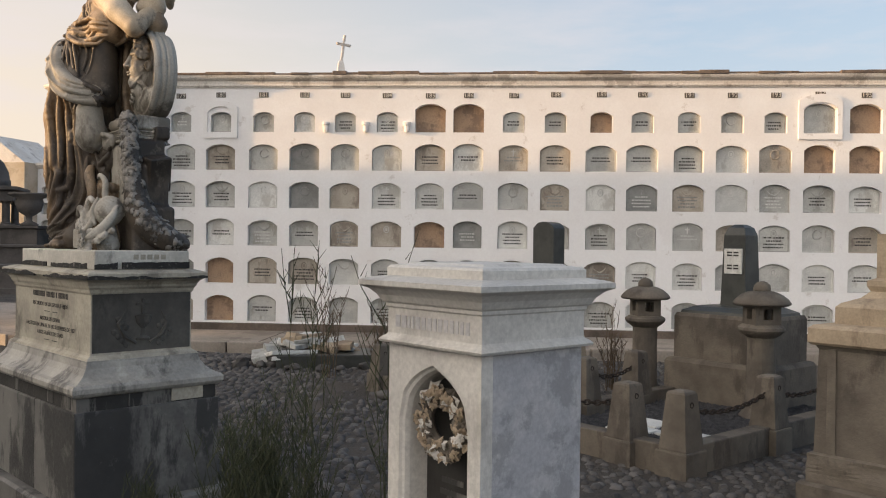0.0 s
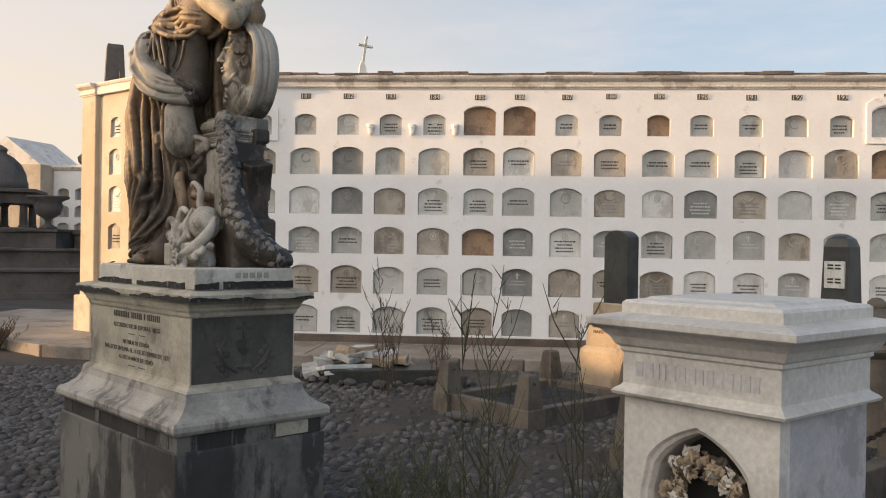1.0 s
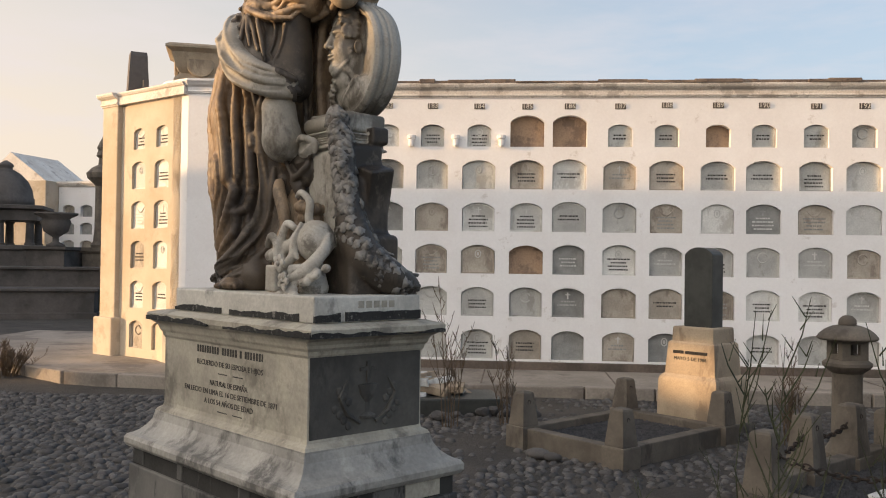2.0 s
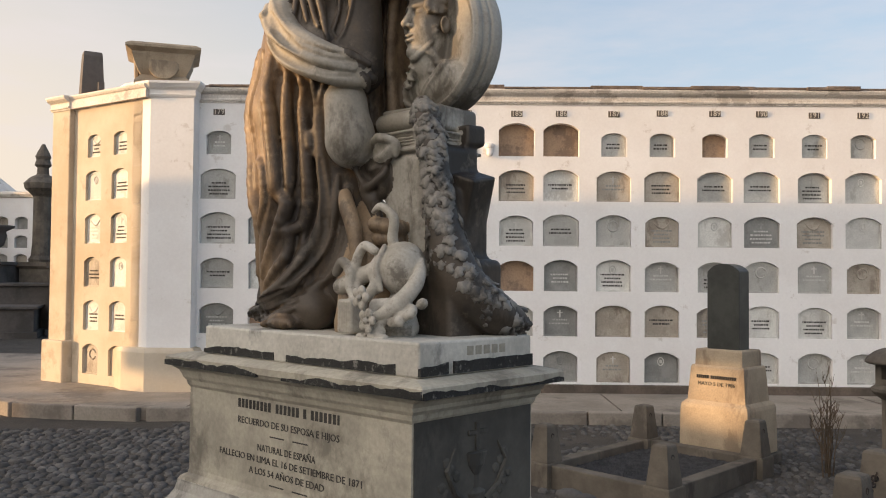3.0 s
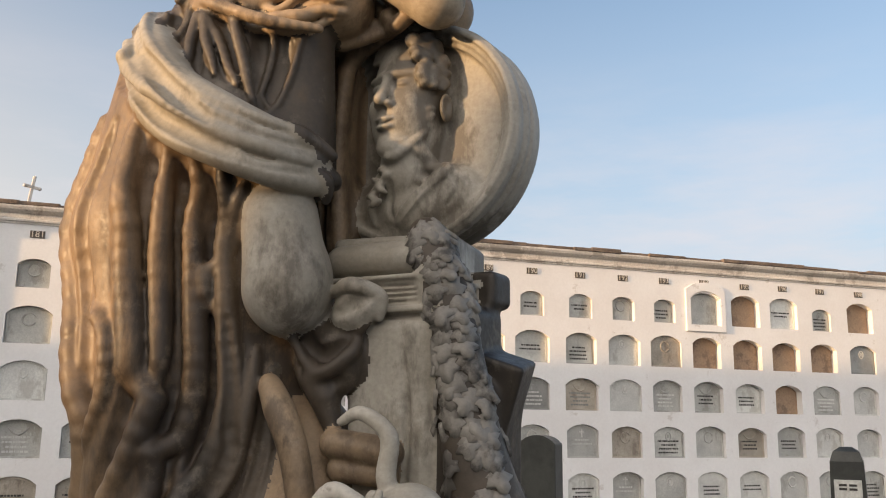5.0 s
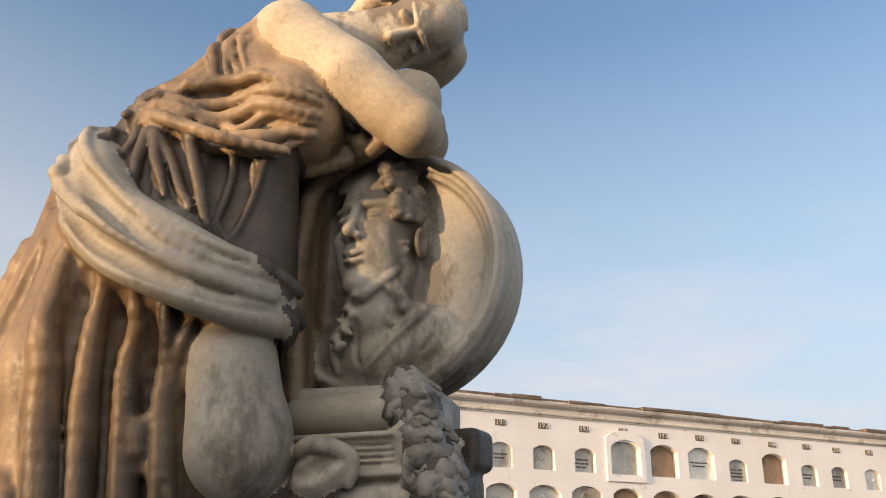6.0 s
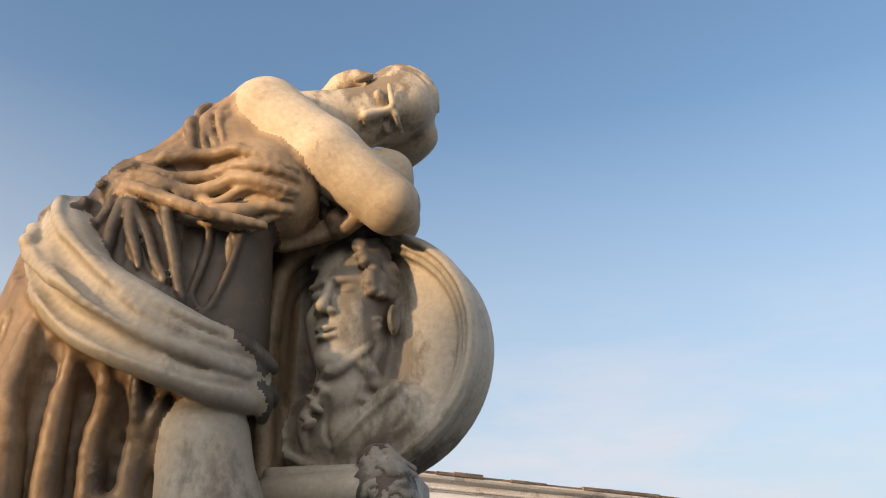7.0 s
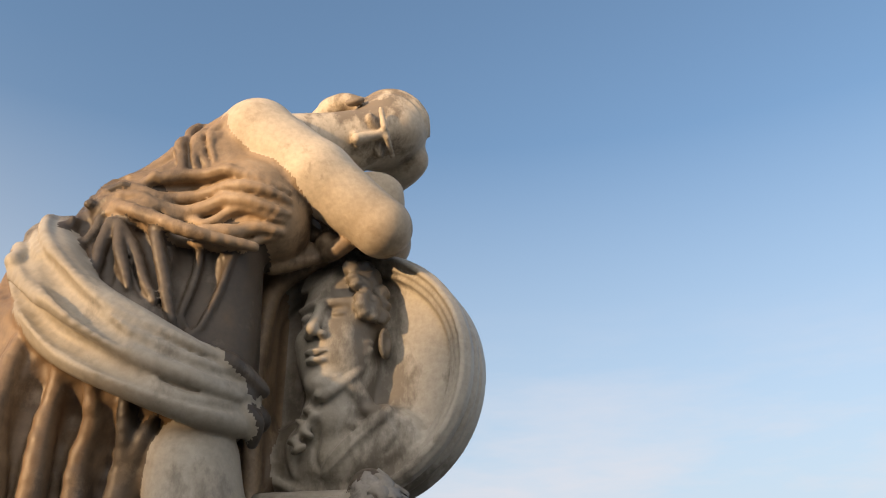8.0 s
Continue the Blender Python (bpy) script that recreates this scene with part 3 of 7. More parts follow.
def slanting_end():
    """The sunlit end of the block: corner pier, slanting front with two columns of niches, end pier, and the urn base above."""
    d = END - CORNER
    length, ang = d.length, math.degrees(math.atan2(d.y, d.x)) + 180
    m = pose(END.x, END.y, 0, 0, 0, ang)          # x runs from the far end to the corner, -y faces the light
    wall = tagged(new("wall_end"), "cream plastered end of the niche block in low sun", "niche wall", kind="structure")
    wall.matrix_world = m
    bm = bmesh.new()
    cols = [length * 0.42, length * 0.70]
    cells = [(x, [(f, 0.44, 0.52) if i < 5 else (f, 0.36, 0.40) for i, f in enumerate(ROW_FOOT)]) for x in cols]
    holed_front(bm, 0.50, length - 0.2, cells, 0.0, 0.1, 5.0)
    block(bm, (0.0, 0.2, 0.0), (length, 2.2, 5.1))
    part("front", bm, M_OCHRE, wall)
    bm = bmesh.new()
    block(bm, (0.0, -0.10, 0.1), (0.52, 0.3, 5.0), 0.02)
    part("end_pier", bm, M_OCHRE, wall)
    bm = bmesh.new()
    block(bm, (-0.06, -0.2, 0.1), (0.58, 0.3, 0.9), 0.03)
    part("pier_foot", bm, M_OCHRE, wall)
    bm = bmesh.new()
    moulded(bm, (-0.02, -0.10), (0.54, -0.10), CORNICE)
    moulded(bm, (0.5, 0.0), (length, 0.0), CORNICE)
    block(bm, (-0.02, -0.1, 5.0), (length, 2.0, 5.24))
    part("cornice", bm, M_CORNICE, wall)
    for x in cols:
        for i, f in enumerate(ROW_FOOT):
            w, h = (0.42, 0.51) if i < 5 else (0.345, 0.39)
            niche_slab(m @ pose(x, 0.07, f), w, h, rw.choice((0, 0, 3)), rw.randrange(12), "niches of the end wall")
    pier = tagged(new("corner_pier"), "whitewashed corner pier with stepped foot and cornice", "pier", kind="structure")
    bm = bmesh.new()
    plan = [CORNER, Vector((-5.44, CORNER.y)), Vector((-5.44, 19.0)), Vector((-7.6, 19.3)), CORNER + d.normalized() * 0.45 + Vector((0, 0))]

    def ring(grow, z):
        cx = sum((p for p in plan), Vector((0, 0))) / len(plan)
        return [bm.verts.new((*(p + (p - cx).normalized() * grow), z)) for p in plan]

    def stack(rows):
        loops = [ring(*r) for r in rows]
        for a, b in zip(loops, loops[1:]):
            for i in range(len(a)):
                j = (i + 1) % len(a)
                bm.faces.new((a[i], a[j], b[j], b[i]))
        bm.faces.new(loops[-1])

    stack([(0.0, 0.85), (0.0, 5.0), (0.03, 5.02), (0.05, 5.05), (0.03, 5.06), (0.04, 5.13), (0.10, 5.16), (0.16, 5.22), (0.16, 5.26), (0.0, 5.27)])
    part("shaft", bm, M_WALL, pier)
    bm = bmesh.new()
    stack([(0.14, 0.1), (0.14, 0.80), (0.10, 0.86), (0.0, 0.88)])
    part("foot", bm, M_OCHRE, pier)
    bm = bmesh.new()
    loft(bm, [(0.46, 0.46, 5.24), (0.46, 0.46, 5.30), (0.36, 0.36, 5.42), (0.42, 0.42, 5.52), (0.50, 0.50, 5.74), (0.50, 0.50, 5.78), (0.60, 0.60, 5.84), (0.60, 0.60, 5.88), (0.52, 0.52, 5.93)],
         pose(-6.15, 18.3, 0, 0, 0, 18))
    u = tagged(part("corner_urn", bm, M_STELE), "broken square plaster urn on the corner pier", "urn")
    for s in (0, 1):
        bm = bmesh.new()
        lathe(bm, [(0.26, -0.03), (0.25, 0.02), (0.2, 0.035)], 18, pose(-6.15, 18.3, 0, 0, 0, 18 - 90 * s) @ pose(0, -0.435, 5.60, 90))
        part("disc", bm, M_STELE, u)
    bm = bmesh.new()
    p = END + d.normalized() * -0.75
    loft(bm, [(0.20, 0.2, 5.2), (0.16, 0.16, 6.0), (0.15, 0.13, 6.08)], pose(p.x, p.y + 0.35, 0, 0, 0, 30))
    loft(bm, [(0.05, 0.16, 5.2), (0.05, 0.14, 5.5)], pose(p.x + 0.22, p.y + 0.2, 0, 0, 0, 30))
    tagged(part("broken_obelisk", bm, M_FAR), "dark broken stone pillar on the roof corner", "obelisk")


slanting_end()


def tower_cross():
    """A stone cross on a tall pillar far behind the wall."""
    t = empty("cross_pillar", pose(-6.75, 42.4, 0, 0, 0, 20), "weathered stone cross on a tall pillar behind", "cross")
    bm = bmesh.new()
    loft(bm, [(0.9, 0.9, -0.1), (0.9, 0.9, 2.0), (0.6, 0.6, 2.2), (0.5, 0.5, 9.2), (0.62, 0.62, 9.3), (0.62, 0.62, 9.5)])
    part("pillar", bm, M_CORNICE, t)
    bm = bmesh.new()
    loft(bm, [(0.30, 0.30, 9.48), (0.30, 0.30, 9.95), (0.20, 0.20, 10.05), (0.13, 0.13, 10.5), (0.09, 0.09, 10.65)])
    part("foot", bm, M_CORNICE, t)
    bm = bmesh.new()
    m = pose(0.02, 0, 10.6, 0, 7, 0)
    block(bm, (-0.06, -0.05, 0), (0.06, 0.05, 1.2), 0.02, m)
    block(bm, (-0.27, -0.05, 0.78), (0.27, 0.05, 0.9), 0.02, m)
    for sx, sz in ((-0.29, 0.84), (0.29, 0.84), (0, 1.25)):
        bmesh.ops.create_icosphere(bm, subdivisions=1, radius=0.085, matrix=m @ pose(sx, 0, sz))
    part("cross_arms", bm, M_CORNICE, t)


tower_cross()


# ---- the unseen west side: blocks added to throw the evening shade ----
def shade_block(p0, p1, z0, a, b, s0=-26.0, s1=-24.0):
    """An added shade caster along the line square to the sun, its top sloping from a to b; p runs along that line."""
    bm = bmesh.new()
    v = [bm.verts.new(q) for q in ((s0, p0, z0), (s1, p0, z0), (s1, p1, z0), (s0, p1, z0), (s0, p0, a), (s1, p0, a), (s1, p1, b), (s0, p1, b))]
    for f in ((0, 1, 2, 3), (4, 5, 6, 7), (0, 1, 5, 4), (1, 2, 6, 5), (2, 3, 7, 6), (3, 0, 4, 7)):
        bm.faces.new([v[i] for i in f])
    bmesh.ops.transform(bm, matrix=pose(0, 0, 0, 0, 0, SUN_AZ - 180), verts=bm.verts)
    return bm


west = tagged(new("unseen_shade_blocks"), "unseen blocks added to throw the evening shade", "niche wall", kind="structure")
# heights and gaps chosen for where the sun should reach statue, headstone, wall and pavement
for p0, p1, z0, a, b in ((-60, 6.8, 0, 9.0, 9.0), (6.8, 7.35, 0, 6.3, 6.3), (7.35, 7.6, 0, 6.3, 5.3), (7.6, 8.4, 0, 5.3, 5.3), (8.4, 12.5, 0, 9.0, 9.0),
                         (12.5, 13.2, 0, 3.88, 3.88), (12.5, 13.2, 4.75, 9.5, 9.5), (13.2, 17.3, 0, 10.0, 7.07), (17.3, 18.7, 0, 2.2, 2.2), (17.3, 18.7, 3.3, 7.07, 6.1),
                         (18.7, 25, 0, 2.4, 2.4), (25, 45, 0, 8.0, 9.5)):
    part("block", shade_block(p0, p1, z0, a, b), M_OCHRE, west)

# ---- pedestal ----
PED = pose(-1.60, 7.43, 0, 0, 0, -42)      # x along the inscribed front, -y out of it


def pedestal():
    ped = empty("pedestal", PED, "tall stained marble pedestal with inscribed front", "pedestal")
    gz = -0.05
    bm = bmesh.new()
    loft(bm, [(0.98, 0.60, gz), (0.98, 0.60, 0.14), (0.96, 0.58, 0.16)])
    part("footing", bm, M_PED_LOW, ped)
    for x0, x1, yy in ((-0.895, 0.15, 0), (0.154, 0.895, 0)):
        bm = bmesh.new()
        block(bm, (x0, -0.52, 0.16), (x1, 0.52, 0.80), 0.008)
        part("base_block", bm, M_PED_LOW, ped, "grey marble base block")
    bm = bmesh.new()
    loft(bm, [(0.875, 0.50, 0.79), (0.875, 0.50, 0.905)])
    part("dark_band", bm, M_PED_DARK, ped, "blackened band under the step")
    for x0, x1 in ((-0.855, -0.72), (-0.30, -0.24), (0.36, 0.47), (0.74, 0.78)):
        bm = bmesh.new()
        block(bm, (x0, -0.506, 0.808), (x1, -0.48, 0.902), 0.004)
        part("band_stone", bm, M_PED_LOW, ped)
    for y0, y1, mt in ((-0.15, -0.14, M_PED_LOW), (0.16, 0.40, M_PED)):
        bm = bmesh.new()
        block(bm, (0.86, y0, 0.808), (0.882, y1, 0.902), 0.004)
        part("band_stone", bm, mt, ped)
    bm = bmesh.new()
    loft(bm, [(0.885, 0.51, 0.895), (0.905, 0.53, 0.905), (0.918, 0.543, 0.925), (0.918, 0.543, 0.955), (0.905, 0.53, 0.975), (0.885, 0.50, 0.985),
              (0.86, 0.475, 1.0), (0.83, 0.44, 1.03), (0.805, 0.415, 1.07), (0.795, 0.405, 1.11), (0.795, 0.405, 1.12)])
    part("moulded_step", bm, M_STEP, ped, "grey moulded marble step, stained black")
    bm = bmesh.new()
    loft(bm, [(0.795, 0.405, 1.115), (0.785, 0.395, 1.135), (0.76, 0.37, 1.15), (0.755, 0.365, 1.17), (0.755, 0.365, 1.56), (0.765, 0.375, 1.575), (0.77, 0.38, 1.60)])
    part("die", bm, M_PED, ped, "inscribed marble die with dark side")
    # both sides far darker than the front: soot and shade in one colour
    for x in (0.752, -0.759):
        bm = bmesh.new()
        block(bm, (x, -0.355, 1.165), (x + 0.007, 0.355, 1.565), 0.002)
        part("side_panel", bm, M_PED_SIDE, ped, "side panel darkened with soot and painted shade")
    bm = bmesh.new()                # carved relief on the dark side: cup between two sprays, under a cross bar
    lathe(bm, [(0.05, 0), (0.055, 0.012), (0.02, 0.03), (0.016, 0.08), (0.05, 0.12), (0.065, 0.17), (0.05, 0.175)], 12, pose(0.757, 0, 1.24) @ Matrix.Diagonal((0.35, 1, 1, 1)))
    block(bm, (0.755, -0.012, 1.42), (0.768, 0.012, 1.53), 0.003)
    block(bm, (0.755, -0.055, 1.48), (0.768, 0.055, 1.50), 0.003)
    for s in (-1, 1):
        for k in range(7):
            y, z = s * (0.12 + 0.028 * (k % 4)), 1.21 + 0.03 * k
            bmesh.ops.create_icosphere(bm, subdivisions=1, radius=0.026, matrix=pose(0.757, y, z) @ Matrix.Diagonal((0.4, 1, 1, 1)))
        tube(bm, [(0.76, s * 0.05, 1.22), (0.762, s * 0.13, 1.27), (0.762, s * 0.18, 1.36), (0.76, s * 0.13, 1.44)], [0.012, 0.014, 0.012, 0.004])
    part("relief", bm, M_PED_SIDE, ped, "carved cup and sprays, dark with soot and painted shade")
    bm = bmesh.new()
    loft(bm, [(0.77, 0.38, 1.595), (0.785, 0.39, 1.61), (0.785, 0.395, 1.625), (0.80, 0.405, 1.645), (0.835, 0.42, 1.66), (0.855, 0.425, 1.672), (0.872, 0.432, 1.676),
              (0.874, 0.434, 1.705), (0.865, 0.425, 1.712), (0.78, 0.375, 1.728), (0.70, 0.33, 1.732)])
    part("cap", bm, M_PED, ped, "moulded cap with blackened edge")
    # black crust along the cap's edge and the plate's foot, broken unevenly
    rc = random.Random(11)

    def crust(name, a, b, out, z0, z1, chance):
        a, b = Vector(a), Vector(b)
        n = max(2, int((b - a).length / 0.03))
        tops = []
        level = 0.6
        for i in range(n + 1):
            level = min(1, max(0.05, level + rc.uniform(-0.16, 0.16)))
            tops.append(z0 + (z1 - z0) * level)
        bm_ = bmesh.new()
        gap = False
        for i in range(n):
            if rc.random() < 0.12:
                gap = rc.random() > chance
            if gap:
                continue
            p, q = a.lerp(b, i / n), a.lerp(b, (i + 1) / n)
            o = Vector((*out, 0)) * 0.006
            lo0, lo1, hi0, hi1 = Vector((*p, z0)) + o, Vector((*q, z0)) + o, Vector((*p, tops[i])) + o, Vector((*q, tops[i + 1])) + o
            inn = o * 4
            v = [bm_.verts.new(k) for k in (lo0, lo1, hi1, hi0, lo0 - inn, lo1 - inn, hi1 - inn, hi0 - inn)]
            for f in ((0, 1, 2, 3), (3, 2, 6, 7), (0, 3, 7, 4), (1, 5, 6, 2), (0, 4, 5, 1)):
                bm_.faces.new([v[t] for t in f])
        part(name, bm_, M_CRUST, ped, "broken black crust")

    crust("crust", (-0.872, -0.434), (0.872, -0.434), (0, -1), 1.666, 1.709, 0.85)
    crust("crust", (0.874, -0.43), (0.874, 0.43), (1, 0), 1.666, 1.712, 0.9)
    crust("crust", (-0.655, -0.352), (0.775, -0.352), (0, -1), 1.735, 1.775, 0.8)
    crust("crust", (0.777, -0.35), (0.777, 0.335), (1, 0), 1.735, 1.782, 0.8)
    bm = bmesh.new()
    block(bm, (-0.655, -0.352, 1.728), (0.775, 0.335, 1.862), 0.01)
    part("plate", bm, M_PED_PALE, ped, "pale marble plate under the figure")
    # inscription on the front
    lines = (("RECUERDO DE SU ESPOSA E HIJOS", 1.452, 0.042), ("NATURAL DE ESPAÑA", 1.345, 0.042), ("FALLECIO EN LIMA EL 16 DE SETIEMBRE DE 1871", 1.293, 0.042), ("A LOS 54 AÑOS DE EDAD", 1.24, 0.042))
    for (text, z, size), wide in zip(lines, (0.70, 0.40, 0.98, 0.52)):
        me = lettering(text, size, 0.0012)
        w = max(v.co.x for v in me.vertices) - min(v.co.x for v in me.vertices)
        me.transform(Matrix.Diagonal((wide / w, 1, 1, 1)))
        ob = hung("inscription", me, M_INK, ped)
        ob.location = (0.0, -0.366, z)
    bm = bmesh.new()                # the name, as plain bars
    for x0, x1 in ((-0.35, -0.10), (-0.07, 0.09), (0.12, 0.14), (0.17, 0.35)):
        x = x0
        while x < x1:
            block(bm, (x, -0.367, 1.508), (min(x + 0.018, x1), -0.3645, 1.548))
            x += 0.028
    part("name_bar", bm, M_INK, ped)
    for z in (1.40, 1.19):
        for x0, x1 in ((-0.11, -0.01), (0.05, 0.15)):
            bm = bmesh.new()
            block(bm, (x0, -0.3675, z), (x1, -0.3645, z + 0.005))
            part("rule", bm, M_INK, ped)
    bm = bmesh.new()
    for i in range(5):
        block(bm, (0.774, -0.08 + i * 0.05, 1.80), (0.7775, -0.045 + i * 0.05, 1.835))
    part("signature_bar", bm, M_PED, ped)
    return ped


pedestal()

# ---- statue: one carved mesh, grown from rounded volumes ----
class Clay:
    """A distance field on a grid; volumes are blended into it, then it is skinned."""

    def __init__(self, lo, hi, step):
        self.lo, self.step = np.array(lo, float), step
        self.n = np.ceil((np.array(hi) - lo) / step).astype(int)
        self.d = np.full(self.n, 1.0, np.float32)
        self.tones, self.tone = np.zeros(self.n, np.int8), 0

    def box(self, lo, hi):
        a = np.clip(((np.array(lo) - self.lo) / self.step).astype(int), 0, self.n)
        b = np.clip(((np.array(hi) - self.lo) / self.step).astype(int) + 2, 0, self.n)
        s = tuple(slice(i, j) for i, j in zip(a, b))
        axes = [self.lo[k] + self.step * np.arange(a[k], b[k]) for k in range(3)]
        return s, np.meshgrid(*axes, indexing="ij")

    def blend(self, s, d, k, cut=False):
        o = self.d[s]
        if cut:
            h = np.clip(0.5 - 0.5 * (o + d) / k, 0, 1)
            self.d[s] = o * (1 - h) - d * h + k * h * (1 - h)
        else:
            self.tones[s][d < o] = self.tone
            h = np.clip(0.5 + 0.5 * (o - d) / k, 0, 1)
            self.d[s] = o * (1 - h) + d * h - k * h * (1 - h)

    def rod(self, a, b, ra, rb, k=0.02, folds=None, cut=False, flat=None):
        a, b = np.array(a, float), np.array(b, float)
        r = max(ra, rb) + k + 0.06
        s, (x, y, z) = self.box(np.minimum(a, b) - r, np.maximum(a, b) + r)
        ba = b - a
        t = np.clip(((x - a[0]) * ba[0] + (y - a[1]) * ba[1] + (z - a[2]) * ba[2]) / (ba @ ba + 1e-9), 0, 1)
        dx, dy, dz = x - a[0] - ba[0] * t, y - a[1] - ba[1] * t, z - a[2] - ba[2] * t
        d = np.sqrt(dx * dx + dy * dy + dz * dz) - (ra + (rb - ra) * t)
        if folds:
            d = d - folds(x, y, z)
        self.blend(s, d, k, cut)

    def chain(self, pts, radii, k=0.02, **kw):
        for i in range(len(pts) - 1):
            self.rod(pts[i], pts[i + 1], radii[i], radii[i + 1], k, **kw)

    def curve(self, pts, radii, k=0.02, steps=5):
        """A smooth rod through the points."""
        p = [np.array(q, float) for q in pts]
        p = [2 * p[0] - p[1]] + p + [2 * p[-1] - p[-2]]
        out, rad = [], []
        for i in range(1, len(p) - 2):
            for j in range(steps):
                t = j / steps
                out.append(0.5 * (2 * p[i] + (p[i + 1] - p[i - 1]) * t + (2 * p[i - 1] - 5 * p[i] + 4 * p[i + 1] - p[i + 2]) * t * t + (3 * p[i] - p[i - 1] - 3 * p[i + 1] + p[i + 2]) * t ** 3))
                rad.append(radii[i - 1] + (radii[i] - radii[i - 1]) * t)
        out.append(p[-2])
        rad.append(radii[-1])
        self.chain(out, rad, k)

    def egg(self, c, r, k=0.02, turn=(0, 0, 0), folds=None, cut=False):
        c, r = np.array(c, float), np.array(r, float)
        R = r.max() + k + 0.05
        s, (x, y, z) = self.box(c - R, c + R)
        q = np.array(Euler([radians(v) for v in turn]).to_matrix()).T
        px, py, pz = x - c[0], y - c[1], z - c[2]
        u = [(q[i, 0] * px + q[i, 1] * py + q[i, 2] * pz) / r[i] for i in range(3)]
        g = np.sqrt(u[0] ** 2 + u[1] ** 2 + u[2] ** 2)
        d = (g - 1) * r.min() * np.where(g > 1, 1.0, 1.0)
        if folds:
            d = d - folds(x, y, z)
        self.blend(s, d, k, cut)

    def brick(self, m, half, rnd, k=0.01, cut=False):
        """A rounded box at the pose m."""
        half = np.array(half, float)
        R = np.linalg.norm(half) + k + 0.02
        c = np.array(m.translation)
        s, (x, y, z) = self.box(c - R, c + R)
        q = np.array(m.to_3x3()).T
        px, py, pz = x - c[0], y - c[1], z - c[2]
        u = [np.abs(q[i, 0] * px + q[i, 1] * py + q[i, 2] * pz) - half[i] + rnd for i in range(3)]
        d = np.sqrt(sum(np.maximum(v, 0) ** 2 for v in u)) + np.minimum(np.maximum(np.maximum(u[0], u[1]), u[2]), 0) - rnd
        self.blend(s, d, k, cut)

    def drum(self, m, r, half, rnd, k=0.01, cut=False):
        """A round plate with its axis along the pose's y."""
        R = math.hypot(r, half) + k + 0.02
        c = np.array(m.translation)
        s, (x, y, z) = self.box(c - R, c + R)
        q = np.array(m.to_3x3()).T
        px, py, pz = x - c[0], y - c[1], z - c[2]
        u = [q[i, 0] * px + q[i, 1] * py + q[i, 2] * pz for i in range(3)]
        a, b = np.sqrt(u[0] ** 2 + u[2] ** 2) - r + rnd, np.abs(u[1]) - half + rnd
        d = np.sqrt(np.maximum(a, 0) ** 2 + np.maximum(b, 0) ** 2) + np.minimum(np.maximum(a, b), 0) - rnd
        self.blend(s, d, k, cut)

    def depth_at(self, p):
        i = np.clip(((p - self.lo) / self.step), 1, self.n - 3)
        b = i.astype(int)
        f = i - b
        d = self.d[b[0]:b[0] + 2, b[1]:b[1] + 2, b[2]:b[2] + 2]
        d = d[0] * (1 - f[0]) + d[1] * f[0]
        d = d[0] * (1 - f[1]) + d[1] * f[1]
        return float(d[0] * (1 - f[2]) + d[1] * f[2])

    def settle(self, p, sink):
        """The nearest point that lies sink below the surface."""
        p = np.array(p, float)
        h = self.step * 2
        for _ in range(12):
            d = self.depth_at(p)
            g = np.array([self.depth_at(p + h * e) - self.depth_at(p - h * e) for e in np.eye(3)])
            g /= np.linalg.norm(g) + 1e-9
            p = p - g * float(np.clip(d + sink, -0.06, 0.06)) * 0.8
        return p

    def lay(self, ways, k=0.014, sink=0.3, cut=False):
        """Folds laid along the surface as it stands now; ways: (points, radius in the middle)."""
        todo = []
        for pts, r in ways:
            p = [np.array(q, float) for q in pts]
            p = [2 * p[0] - p[1]] + p + [2 * p[-1] - p[-2]]
            run = []
            for i in range(1, len(p) - 2):
                for j in range(6):
                    t = j / 6
                    run.append(0.5 * (2 * p[i] + (p[i + 1] - p[i - 1]) * t + (2 * p[i - 1] - 5 * p[i] + 4 * p[i + 1] - p[i + 2]) * t * t + (3 * p[i] - p[i - 1] - 3 * p[i + 1] + p[i + 2]) * t ** 3))
            run.append(p[-2])
            run = [self.settle(q, r * sink) for q in run]
            n = len(run)
            todo.append((run, [r * (0.35 + 0.65 * math.sin(math.pi * min(1, max(0, (i + 0.6) / n))) ** 0.6) for i in range(n)]))
        for run, rad in todo:
            for i in range(len(run) - 1):
                self.rod(run[i], run[i + 1], rad[i], rad[i + 1], k, None, cut)

    def sheaf(self, one, two, n, r, k=0.014, sink=0.3, jitter=0.012, seed=1, groove=0.0):
        """A family of folds between two guide lines, with grooves between them."""
        rr = random.Random(seed)
        one, two = np.array(one, float), np.array(two, float)
        ways, cuts = [], []
        for i in range(n):
            t = (i + rr.uniform(-0.25, 0.25)) / max(1, n - 1)
            line = one * (1 - t) + two * t + np.array([[rr.uniform(-1, 1) * jitter for _ in range(3)] for _ in one])
            ways.append((line, r * rr.uniform(0.7, 1.35)))
            t += 0.5 / max(1, n - 1)
            cuts.append((one * (1 - t) + two * t, 1.6 * groove * rr.uniform(0.75, 1.25)))
        if groove:
            self.lay(cuts[:-1], k * 0.35, -0.32, True)
        self.lay([(w, 0.6 * q) for w, q in ways], k * 0.5, sink - 0.25)

    def skin(self):
        """Vertices and quads of the surface (one vertex in each cell that it crosses)."""
        d = self.d
        ins = d < 0
        nx, ny, nz = self.n - 1
        total = np.zeros((nx, ny, nz), np.int8)
        for i in (0, 1):
            for j in (0, 1):
                for k in (0, 1):
                    total += ins[i:nx + i, j:ny + j, k:nz + k]
        cell = (total > 0) & (total < 8)
